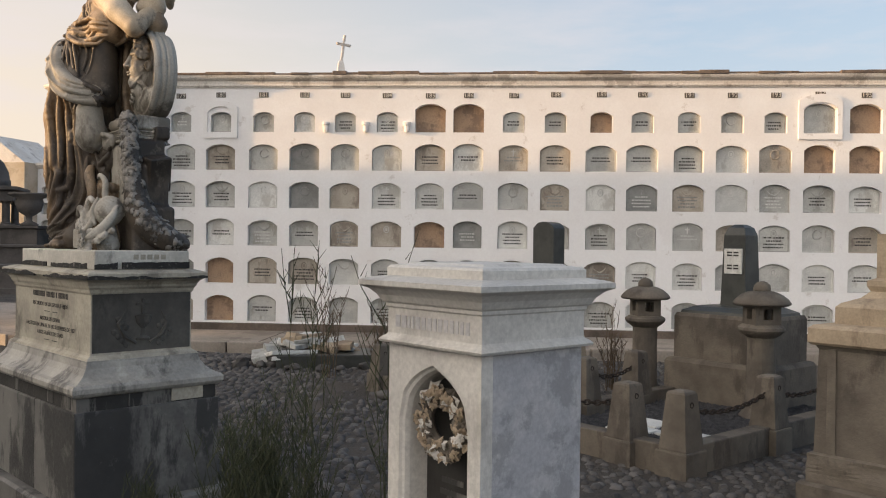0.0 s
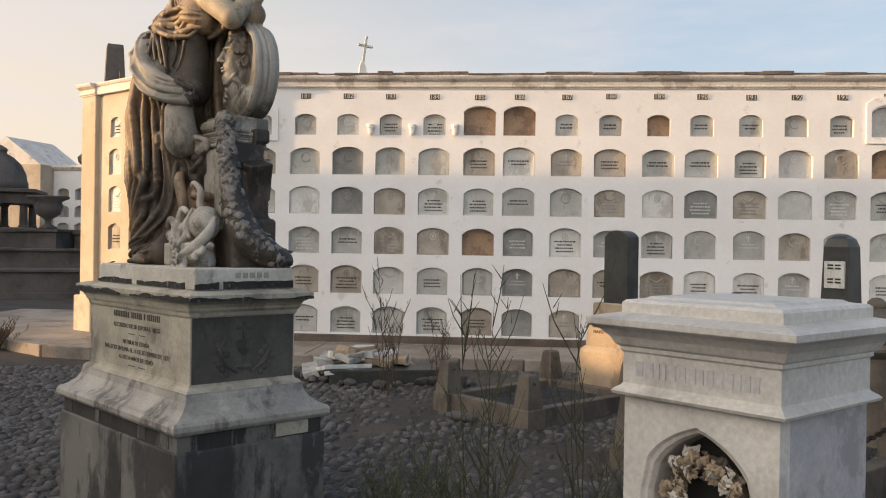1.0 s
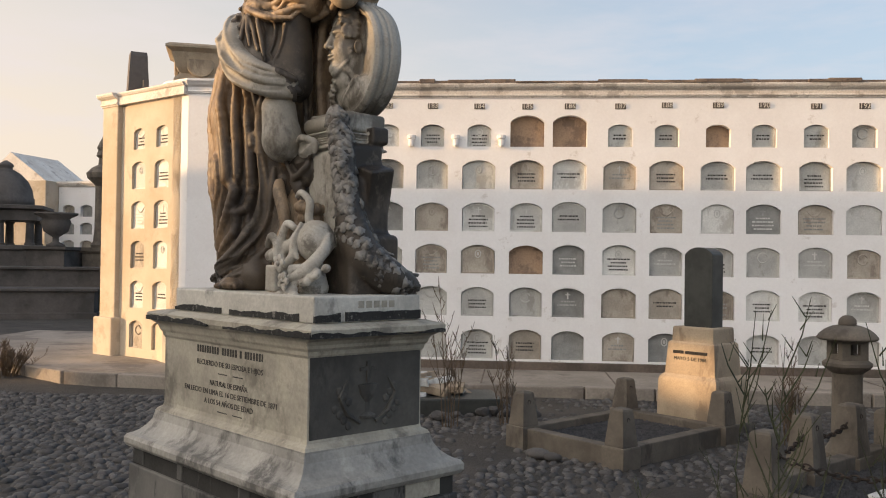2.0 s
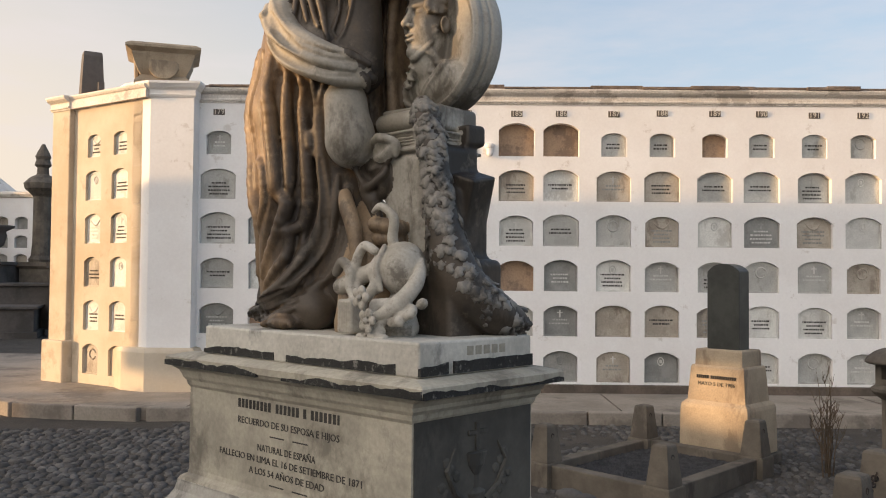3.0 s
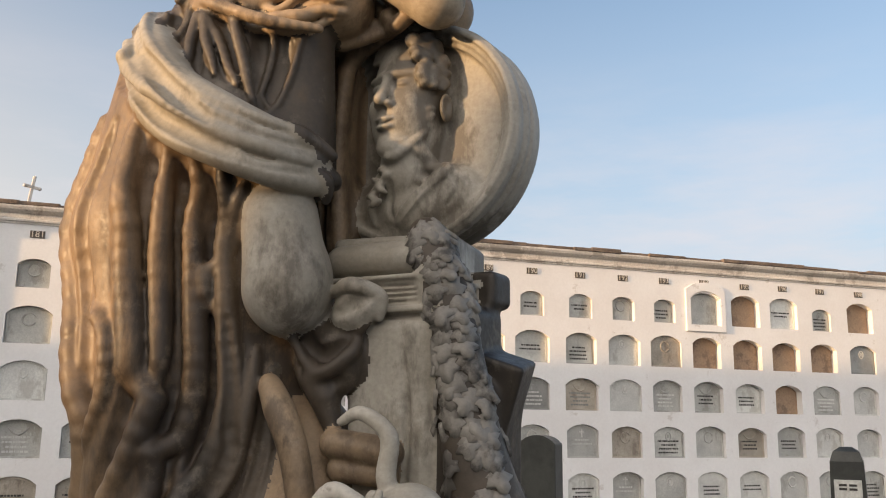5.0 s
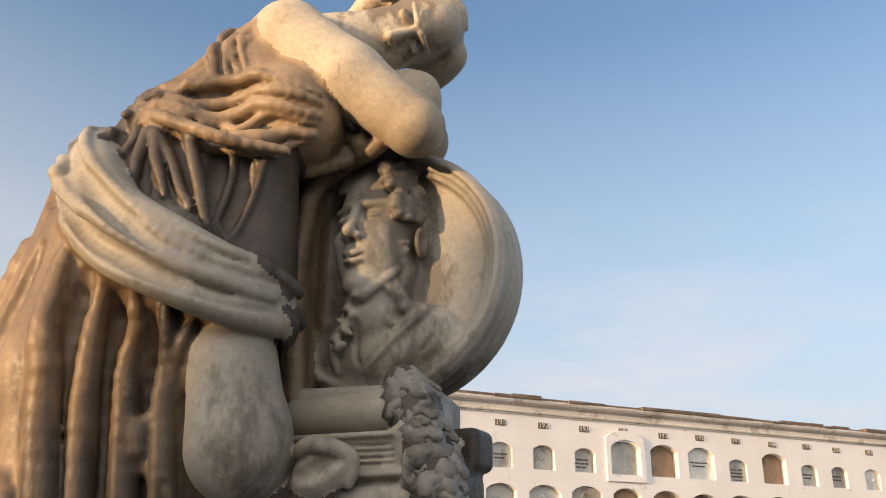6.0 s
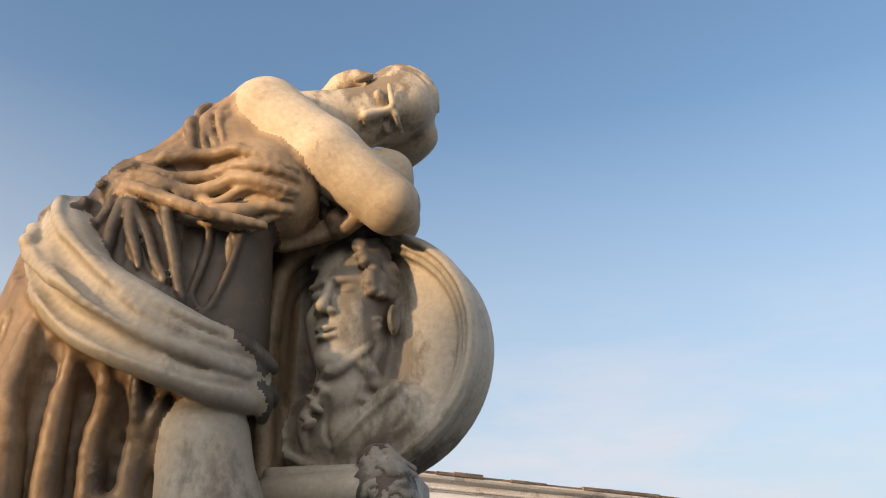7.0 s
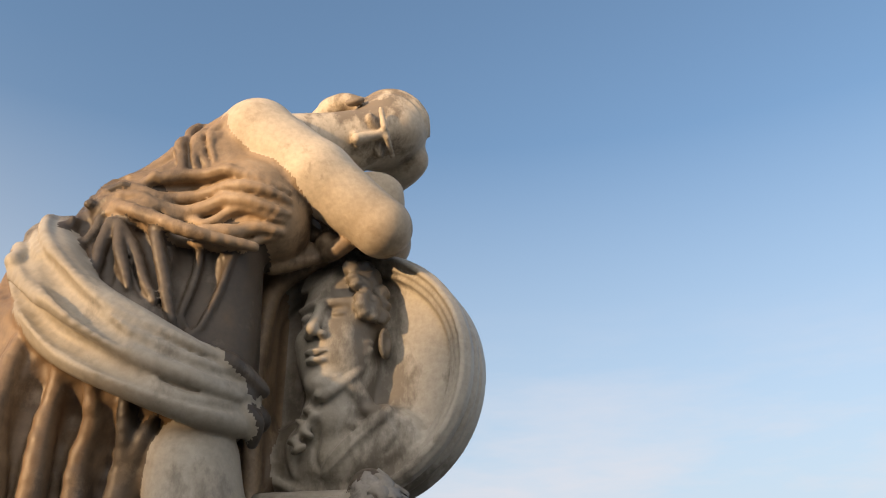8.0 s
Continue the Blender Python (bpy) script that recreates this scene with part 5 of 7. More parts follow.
    c.lay([([on(0.045, -0.05, -0.055), on(0.10, -0.06, -0.115), on(0.03, -0.06, -0.20), on(-0.04, -0.06, -0.27)], 0.018),
           ([on(0.06, -0.04, -0.05), on(0.125, -0.05, -0.105), on(0.085, -0.05, -0.135), on(0.05, -0.05, -0.145)], 0.018),
           ([on(-0.09, -0.04, -0.12), on(-0.125, -0.04, -0.16), on(-0.12, -0.04, -0.26)], 0.014),
           ([on(0.07, -0.03, -0.02), on(0.01, -0.06, -0.07), on(-0.07, -0.06, -0.105)], 0.014)], 0.005, 0.05)
    c.lay([([on(0.075, -0.05, -0.145), on(0.02, -0.06, -0.21), on(-0.03, -0.06, -0.28)], 0.010), ([on(0.145, -0.03, -0.13), on(0.16, -0.03, -0.18), on(0.12, -0.03, -0.23)], 0.010),
           ([on(-0.04, -0.06, -0.15), on(-0.06, -0.06, -0.20), on(-0.06, -0.06, -0.27)], 0.010)], 0.004, -0.1, True)
    for i in range(9):         # frill of the cravat
        c.egg(on(-0.06 + 0.012 * (i % 3) - 0.006 * i, -0.045, -0.105 - 0.012 * i), (0.022, 0.016, 0.009), 0.003, (0, 30 * ((i % 2) * 2 - 1), 0))
    # ribbon knotted above it
    c.tone = 3
    c.curve([(0.28, 0.11, 3.48), (0.20, 0.09, 3.54), (0.19, 0.08, 3.60), (0.25, 0.07, 3.57), (0.29, 0.10, 3.50)], (0.016, 0.022, 0.024, 0.024, 0.016), 0.005)
    c.curve([(0.27, 0.11, 3.47), (0.19, 0.08, 3.46), (0.12, 0.07, 3.455), (0.14, 0.06, 3.415), (0.24, 0.09, 3.44)], (0.018, 0.024, 0.020, 0.022, 0.016), 0.005)
    c.curve([(0.27, 0.10, 3.49), (0.32, 0.08, 3.53), (0.35, 0.08, 3.50), (0.30, 0.08, 3.455), (0.26, 0.10, 3.45)], (0.018, 0.022, 0.024, 0.022, 0.018), 0.005)
    c.egg((0.27, 0.085, 3.48), (0.03, 0.026, 0.03), 0.006)
    c.curve([(0.26, 0.13, 3.47), (0.17, 0.14, 3.44), (0.10, 0.15, 3.36), (0.08, 0.15, 3.1), (0.09, 0.16, 2.86)], (0.02, 0.026, 0.024, 0.024, 0.02), 0.01)
    # cloth hanging beside the roundel
    c.tone = 3
    c.brick(pose(0.0, 0.26, 3.15, 0, 0, 10), (0.10, 0.10, 0.38), 0.04, 0.04)
    c.brick(pose(0.14, 0.33, 3.16, 0, 0, -8), (0.14, 0.04, 0.32), 0.03, 0.03)
    c.sheaf([(-0.06, 0.14, 3.48), (-0.07, 0.14, 3.2), (-0.06, 0.14, 2.82)], [(0.09, 0.15, 3.45), (0.06, 0.15, 3.2), (0.06, 0.16, 2.85)], 4, 0.026, 0.010, 0.10, 0.006, 17, 0.022)
    c.rod((0.10, 0.20, 3.56), (0.36, 0.26, 3.56), 0.10, 0.085, 0.03)
    c.rod((-0.02, 0.16, 3.52), (0.14, 0.16, 3.52), 0.10, 0.09, 0.03)
    # books and scroll that carry it
    c.tone = 2
    c.brick(pose(0.33, 0.145, 2.690, 0, 0, -4), (0.155, 0.165, 0.036), 0.005)
    for dz in (-0.022, -0.008, 0.006, 0.020):
        c.brick(pose(0.33, -0.020, 2.690 + dz, 0, 0, -4), (0.145, 0.010, 0.0035), 0.001, 0.002, cut=True)
        c.brick(pose(0.485, 0.135, 2.690 + dz, 0, 0, -4), (0.010, 0.150, 0.0035), 0.001, 0.002, cut=True)
    c.brick(pose(0.33, 0.145, 2.730, 0, 0, -4), (0.168, 0.178, 0.007), 0.003, 0.003)
    c.brick(pose(0.33, 0.145, 2.650, 0, 0, -4), (0.168, 0.178, 0.008), 0.003, 0.003)
    c.rod((0.18, 0.03, 2.785), (0.41, 0.01, 2.785), 0.044, 0.044, 0.004)
    c.rod((0.40, 0.01, 2.785), (0.44, 0.01, 2.785), 0.030, 0.030, 0.004, None, True)
    c.brick(pose(0.30, 0.19, 2.80, 0, 0, 4), (0.17, 0.14, 0.055), 0.02, 0.006)
    c.tone = 6
    c.brick(pose(0.475, 0.245, 2.725, 0, 0, -8), (0.075, 0.055, 0.048), 0.02, 0.006)
    # rough block under the books
    c.tone = 6
    for z0, z1, hx, hy, x, y in ((1.84, 2.15, 0.20, 0.16, 0.45, 0.14), (2.1, 2.45, 0.155, 0.14, 0.43, 0.14), (2.4, 2.64, 0.135, 0.13, 0.40, 0.14)):
        c.brick(pose(x, y, (z0 + z1) / 2, 0, 0, -4), (hx, hy, (z1 - z0) / 2 + 0.03), 0.03, 0.04)
    c.brick(pose(0.545, 0.19, 2.42, 10, 18, 10), (0.055, 0.09, 0.13), 0.01, 0.02)
    c.tone = 2
    c.brick(pose(0.345, 0.06, 2.38, 3, 0, -4), (0.115, 0.085, 0.25), 0.025, 0.02)
    c.lay([([(0.39, -0.03, 2.55), (0.40, -0.03, 2.40), (0.39, -0.03, 2.22)], 0.012)], 0.006, -0.1, True)
    # cloth end dropping from the knee over the block
    c.egg((0.275, -0.055, 2.655), (0.075, 0.045, 0.052), 0.010, (0, -30, 0))
    c.lay([([(0.22, -0.11, 2.63), (0.28, -0.12, 2.655), (0.34, -0.08, 2.69)], 0.022)], 0.006, -0.3, True)
    c.curve([(0.22, -0.08, 2.69), (0.28, -0.10, 2.705), (0.335, -0.06, 2.68), (0.33, -0.05, 2.63)], (0.014, 0.018, 0.018, 0.014), 0.005)
    c.tone = 6
    c.egg((0.19, -0.04, 2.53), (0.095, 0.05, 0.10), 0.015, (0, 20, 0))
    c.lay([([(0.12, -0.10, 2.60), (0.19, -0.12, 2.53), (0.27, -0.09, 2.57)], 0.034), ([(0.12, -0.10, 2.52), (0.18, -0.11, 2.46), (0.25, -0.08, 2.48)], 0.028)], 0.006, -0.3, True)
    c.lay([([(0.11, -0.10, 2.57), (0.18, -0.12, 2.495), (0.27, -0.09, 2.54), (0.31, -0.06, 2.60)], 0.018), ([(0.15, -0.10, 2.49), (0.20, -0.10, 2.42), (0.22, -0.08, 2.36)], 0.018)], 0.006, 0.0)
    c.rod((0.17, -0.05, 2.48), (0.22, -0.04, 2.34), 0.045, 0.02, 0.015)
    # curved horn, jar, coiled band and wing below
    c.tone = 3
    c.curve([(0.06, -0.10, 2.47), (0.11, -0.13, 2.41), (0.16, -0.13, 2.30), (0.19, -0.12, 2.12), (0.20, -0.10, 1.98)], (0.026, 0.034, 0.034, 0.032, 0.03), 0.010)
    c.rod((0.23, -0.07, 2.33), (0.37, -0.06, 2.31), 0.036, 0.038, 0.010)
    c.rod((0.24, -0.06, 2.27), (0.36, -0.05, 2.26), 0.030, 0.032, 0.010)
    c.tone = 4
    c.egg((0.445, -0.115, 2.14), (0.098, 0.10, 0.112), 0.010, (0, 20, 0))
    c.curve([(0.385, -0.16, 2.22), (0.365, -0.21, 2.13), (0.385, -0.20, 2.05)], (0.016, 0.020, 0.018), 0.004)
    c.curve([(0.415, -0.19, 2.23), (0.40, -0.222, 2.14), (0.415, -0.21, 2.05)], (0.010, 0.013, 0.012), 0.004)
    c.rod((0.43, -0.11, 2.0), (0.44, -0.12, 1.9), 0.05, 0.08, 0.015)
    c.rod((0.17, -0.21, 2.06), (0.36, -0.14, 2.15), 0.036, 0.038, 0.008)
    c.curve([(0.28, -0.13, 2.38), (0.34, -0.14, 2.40), (0.405, -0.13, 2.35), (0.40, -0.13, 2.26), (0.42, -0.12, 2.20)], (0.010, 0.016, 0.020, 0.022, 0.02), 0.005)
    c.curve([(0.37, -0.20, 2.21), (0.30, -0.20, 2.23), (0.25, -0.20, 2.15), (0.27, -0.21, 2.04), (0.33, -0.23, 2.01), (0.385, -0.22, 2.06), (0.39, -0.21, 2.13)], (0.018, 0.02, 0.021, 0.021, 0.022, 0.022, 0.02), 0.005)
    c.curve([(0.15, -0.22, 2.12), (0.20, -0.23, 2.165), (0.245, -0.225, 2.12), (0.25, -0.23, 2.06), (0.29, -0.24, 2.01)], (0.02, 0.021, 0.021, 0.020, 0.018), 0.005)
    c.curve([(0.545, -0.10, 2.17), (0.57, -0.16, 2.08), (0.53, -0.23, 1.99), (0.46, -0.29, 1.94)], (0.012, 0.030, 0.034, 0.012), 0.010)
    c.curve([(0.545, -0.12, 2.11), (0.53, -0.19, 2.02), (0.48, -0.24, 1.96)], (0.014, 0.030, 0.016), 0.010)
    for i in range(46):        # flowers and fruit heaped at its foot and hanging over the plate
        a, b = rh.random(), rh.random()
        q = (0.40 + 0.22 * a, -0.25 - 0.10 * b + 0.10 * a, 2.0 - 0.22 * b * (1.2 - a))
        c.egg(q, (0.026, 0.024, 0.020), 0.004, (rh.uniform(-50, 50), rh.uniform(-50, 50), 0))
    for fx, fz in ((0.42, 2.02), (0.46, 1.93)):
        for k in range(5):
            a = k * 1.2566
            c.egg((fx + 0.032 * math.cos(a), -0.325, fz + 0.032 * math.sin(a)), (0.020, 0.010, 0.020), 0.002)
        c.egg((fx, -0.335, fz), (0.012, 0.012, 0.012), 0.002)
    c.brick(pose(0.29, -0.25, 1.94), (0.045, 0.05, 0.07), 0.012, 0.006)
    for i in range(6):
        c.brick(pose(0.255 + 0.014 * i, -0.302, 1.94), (0.0025, 0.008, 0.06), 0.001, 0.002, cut=True)
    # core of the garland
    c.tone = 6
    c.curve(GARLAND, (0.045, 0.055, 0.055, 0.060, 0.080, 0.095, 0.085, 0.05), 0.02)
    return c.skin()


GARLAND = [(0.42, 0.02, 2.84), (0.475, 0.01, 2.71), (0.51, 0.01, 2.55), (0.54, 0.02, 2.38), (0.58, 0.03, 2.20), (0.63, 0.08, 2.05), (0.69, 0.20, 1.95), (0.71, 0.32, 1.91)]


def leaf_shape():
    """A small lobed oak leaf, cupped, as thin stone."""
    out = [(0, -0.5), (0.16, -0.34), (0.12, -0.2), (0.34, -0.12), (0.22, 0.02), (0.36, 0.18), (0.16, 0.26), (0.14, 0.42), (0, 0.5)]
    out += [(-x, y) for x, y in out[-2:0:-1]]
    top = [(x, y, 0.10 - 0.5 * x * x - 0.35 * y * y) for x, y in out] + [(0, 0, 0.16)]
    low = [(x, y, z - 0.10) for x, y, z in top[:-1]]
    n = len(out)
    faces = [(i, (i + 1) % n, n) for i in range(n)] + [(i, n + 1 + i, n + 1 + (i + 1) % n, (i + 1) % n) for i in range(n)]
    return np.array(top + low), faces


def statue():
    verts, quads, kinds = figure()
    allv, faces = [verts], quads.tolist()
    base, first = len(verts), len(quads)
    lv, lf = leaf_shape()
    rg = random.Random(21)
    pts = [Vector(p) for p in GARLAND]
    rad = (0.045, 0.055, 0.056, 0.062, 0.082, 0.095, 0.085, 0.05)
    for i in range(290):
        t = rg.random() * (len(pts) - 1.001)
        k = int(t)
        u = t - k
        p, r = pts[k].lerp(pts[k + 1], u), rad[k] + (rad[k + 1] - rad[k]) * u
        d = (pts[k + 1] - pts[k]).normalized()
        side = Vector((rg.gauss(0.25, 1), rg.gauss(-0.7, 0.8), rg.gauss(0.1, 0.6)))
        side = (side - d * side.dot(d)).normalized()
        up = (d + side * rg.uniform(0.0, 0.6) + Vector((rg.uniform(-0.5, 0.5), rg.uniform(-0.5, 0.5), rg.uniform(-0.3, 0.3)))).normalized()
        x = up.cross(side).normalized()
        z = x.cross(up)
        size = rg.uniform(0.065, 0.10)
        m = np.array([list(x), list(up), list(z)])
        allv.append((lv * size) @ m + np.array(p + side * (r * 0.98)))
        faces += [tuple(int(a) + base for a in f) for f in lf]
        base += len(lv)
    me = bpy.data.meshes.new("statue")
    me.from_pydata(np.concatenate(allv).tolist(), [], faces)
    ob = tagged(hung("statue", me, M_STATUE, smooth=True), "weathered marble mourning figure leaning on a portrait roundel", "statue")
    # each carved volume has kept its own patina: washed skin and mantle, sooty robe, grey roundel, white jar; the
    # blackest tone also holds painted shade
    for m in (M_DRAPE, M_WASHED, M_PATINA, M_JAR, M_GARLAND, M_SOOT_SHADE):
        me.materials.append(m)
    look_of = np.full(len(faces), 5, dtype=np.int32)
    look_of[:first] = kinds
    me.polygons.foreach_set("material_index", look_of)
    ob.matrix_world = PED
    return ob


statue()

# ---- white tomb with the wreath ----
def white_tomb():
    c0 = Vector((1.432, 4.121))
    u = Vector((math.cos(radians(135)), math.sin(radians(135))))
    v = Vector((math.cos(radians(45)), math.sin(radians(45))))
    ctr = c0 + u * 0.385 + v * 0.375
    t = empty("tomb", pose(ctr.x, ctr.y, 0, 0, 0, -45), "white marble tomb pillar with pointed recess and cornice", "tomb")
    bm = bmesh.new()
    loft(bm, [(0.40, 0.40, -0.06), (0.40, 0.40, 0.25), (0.37, 0.37, 0.28), (0.34, 0.34, 0.30)])
    part("foot", bm, M_WHITE_MON, t)
    # front with the pointed recess: x -0.285..0.285, y = -0.285
    W, Y0, Z0, Z1 = 0.285, -0.285, 0.30, 1.515
    half, spring, apex = 0.183, 1.21, 1.42
    pts = [(-half, Z0 + 0.1)]
    for i in range(9):
        x = -half * (1 - i / 8)
        pts.append((x, spring + (apex - spring) * math.sqrt(4 * half * half - (half - x) ** 2) / (1.732 * half)))
    pts += [(-x, z) for x, z in pts[-2::-1]]
    bm = bmesh.new()

    def pointed(grow):
        return [(x * (1 + grow / half), z + (grow if z > spring else 0)) for x, z in pts]
    f = [bm.verts.new((x, Y0, z)) for x, z in pointed(0.03)]
    n = len(f)
    top = [bm.verts.new((x, Y0, Z1)) for x, z in pointed(0.03)]
    bl, br, tl, tr = (bm.verts.new((x, Y0, z)) for x, z in ((-W, Z0), (W, Z0), (-W, Z1), (W, Z1)))
    bm.faces.new((bl, f[0], f[1], top[1], tl))
    bm.faces.new((f[-1], br, tr, top[-2], f[-2]))
    bm.faces.new((bl, br, f[-1], f[0]))
    for i in range(1, n - 2):
        bm.faces.new((f[i], f[i + 1], top[i + 1], top[i]))
    for a, b in ((bl, tl), (br, tr)):
        pass
    for x in (-W, W):
        bm.faces.new([bm.verts.new(q) for q in ((x, Y0, Z0), (x, Y0 + 0.06, Z0), (x, Y0 + 0.06, Z1), (x, Y0, Z1))])
    rings = [[(x, Y0, z) for x, z in pointed(0.03)], [(x, Y0 + 0.012, z) for x, z in pointed(0.022)], [(x, Y0 + 0.018, z) for x, z in pointed(0.012)], [(x, Y0 + 0.04, z) for x, z in pointed(0.004)], [(x, Y0 + 0.13, z) for x, z in pointed(0.0)]]
    loops = [[bm.verts.new(q) for q in r] for r in rings]
    for a, b in zip(loops, loops[1:]):
        for i in range(n - 1):
            bm.faces.new((a[i], a[i + 1], b[i + 1], b[i]))
    part("front", bm, M_WHITE_MON, t, "pale front with pointed arch moulding")
    # back of the recess, much darker than the marble round it
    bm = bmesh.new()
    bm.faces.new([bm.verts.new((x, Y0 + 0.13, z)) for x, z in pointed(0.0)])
    part("recess", bm, M_PED_DARK, t, "near-black panel at the back of the recess")
    bm = bmesh.new()
    for x0, x1, z in ((-0.08, 0.05, 0.95), (-0.09, 0.08, 0.90), (-0.06, 0.06, 0.85)):
        block(bm, (x0, Y0 + 0.124, z), (x1, Y0 + 0.131, z + 0.022))
    part("inscription", bm, M_PED_LOW, t)
    for x, nm in ((0.285, 1), (-0.285, -1)):
        bm = bmesh.new()
        block(bm, (min(x, x - nm * 0.03), -0.225, Z0), (max(x, x - nm * 0.03), 0.285, Z1), 0.004)
        part("side_panel", bm, M_VEIN, t, "grey veined marble side panel")
    bm = bmesh.new()
    block(bm, (-0.25, 0.25, Z0), (0.25, 0.285, Z1))
    block(bm, (-0.25, -0.14, 1.46), (0.25, 0.25, Z1))
    part("back_panel", bm, M_VEIN, t)
    bm = bmesh.new()
    loft(bm, [(0.285, 0.285, 1.515), (0.315, 0.315, 1.522), (0.32, 0.32, 1.532), (0.31, 0.31, 1.542), (0.295, 0.295, 1.552), (0.29, 0.29, 1.56), (0.29, 0.29, 1.665),
              (0.298, 0.298, 1.672), (0.298, 0.298, 1.685), (0.31, 0.31, 1.693), (0.325, 0.325, 1.72), (0.35, 0.35, 1.745), (0.378, 0.378, 1.758), (0.382, 0.382, 1.762), (0.382, 0.382, 1.782), (0.36, 0.36, 1.79), (0.295, 0.295, 1.802)])
    part("cornice", bm, M_WHITE_MON, t, "moulded marble cornice")
    bm = bmesh.new()
    loft(bm, [(0.295, 0.295, 1.80), (0.295, 0.295, 1.835), (0.285, 0.285, 1.845), (0.24, 0.24, 1.85), (0.225, 0.225, 1.858)])
    part("top_slab", bm, M_WHITE_MON, t)
    bm = bmesh.new()                # the name, as plain bars
    x, rr = -0.235, random.Random(2)
    while x < 0.22:
        d = rr.uniform(0.012, 0.03)
        block(bm, (x, -0.2935, 1.588), (x + d, -0.2895, 1.638))
        x += d + 0.012
    part("name_bar", bm, M_VEIN, t, "worn raised lettering, no longer legible")
    # stone wreath hung in the recess
    w = tagged(new("wreath"), "dusty plaster flower wreath hung in the recess", "wreath")
    w.matrix_world = t.matrix_world @ pose(0, Y0 + 0.075, 1.215)
    bm = bmesh.new()
    tube(bm, [(0.118 * math.cos(a), 0, 0.108 * math.sin(a)) for a in np.linspace(0, 6.2832, 22)], 0.03, 8)
    part("ring", bm, M_STONE, w)
    lv, lf = leaf_shape()
    for i in range(90):
        a = i * 0.62 + rr.uniform(-0.2, 0.2)
        q = rr.uniform(-1.0, 1.3)
        cx, cz = (0.118 + 0.045 * math.sin(q)) * math.cos(a), (0.108 + 0.042 * math.sin(q)) * math.sin(a)
        bm = bmesh.new()
        mm = pose(cx, -0.035 * math.cos(q), cz, rr.uniform(-40, 40), rr.uniform(0, 360), rr.uniform(-50, 50))
        for k in range(5):
            s = rr.uniform(0.024, 0.034)
            m2 = mm @ pose(0.011 * math.cos(k * 1.257), -0.008, 0.011 * math.sin(k * 1.257), 60, k * 72, 0)
            vs = [bm.verts.new(m2 @ Vector(tuple(p * s))) for p in lv]
            for f2 in lf:
                bm.faces.new([vs[j] for j in f2])
        part("flower", bm, (M_WHITE_MON, M_STONE, M_STELE, M_STELE)[i % 4], w)


white_tomb()

# ---- the two kerbed grave plots ----
ROT = -45


def post(x, y, h=0.62, w=0.115, label="tapered brown stone post with iron eye"):
    t = empty("kerb_post", pose(x, y, 0, 0, 0, ROT + random.uniform(-2, 2)), label, "post", "posts of the grave plots")
    bm = bmesh.new()
    loft(bm, [(w * 1.2, w * 1.2, -0.06), (w * 1.2, w * 1.2, 0.20), (w * 1.16, w * 1.16, 0.215)])
    part("foot", bm, M_STONE, t)
    bm = bmesh.new()
    loft(bm, [(w, w, 0.21), (w * 1.02, w * 1.02, 0.23), (w * 0.70, w * 0.70, h - 0.03), (w * 0.62, w * 0.62, h - 0.012), (w * 0.35, w * 0.35, h)])
    part("shaft", bm, M_STONE, t)
    bm = bmesh.new()
    tube(bm, [(w * 0.75, 0.022 * math.cos(a), h - 0.12 + 0.022 * math.sin(a)) for a in np.linspace(0, 6.28, 10)], 0.007, 5)
    part("eye", bm, M_IRON, t)
    return t


def chain(a, b, sag=0.14):
    """Links hanging between two points."""
    a, b = Vector(a), Vector(b)
    n = int((b - a).length / 0.062)
    t = tagged(new("chain"), "sagging rusty iron chain between posts", "chain", "chains of the grave plots")
    t.location = a
    link = bmesh.new()
    tube(link, [(0.043 * math.cos(q), 0.024 * math.sin(q), 0) for q in np.linspace(0, 6.2832, 11)], 0.0085, 5)
    me = bpy.data.meshes.new("link")
    link.to_mesh(me)
    link.free()
    me.materials.append(M_IRON)

    def at(f):
        p = a.lerp(b, f)
        p.z -= 4 * sag * f * (1 - f)
        return p
    for i in range(n):
        p, q = at((i + 0.5) / n), at(min(1, (i + 1.2) / n)) - at(max(0, (i - 0.2) / n))
        ob = new("link", me)
        ob.parent = t
        rot = q.to_track_quat("X", "Z").to_matrix().to_4x4() @ pose(0, 0, 0, 90 * (i % 2) + 20)
        ob.matrix_local = Matrix.Translation(p - a) @ rot


def kerb(a, b, w=0.15, h=0.20, z=-0.06):
    a, b = Vector(a), Vector(b)
    bm = bmesh.new()
    block(bm, (0, -w / 2, z), ((b - a).length, w / 2, h), 0.012, pose(a.x, a.y, 0, 0, 0, math.degrees(math.atan2(b.y - a.y, b.x - a.x))))
    return tagged(part("grave_kerb", bm, M_STONE), "low brown stone kerb round a grave plot", "kerb", "kerbs of the grave plots")


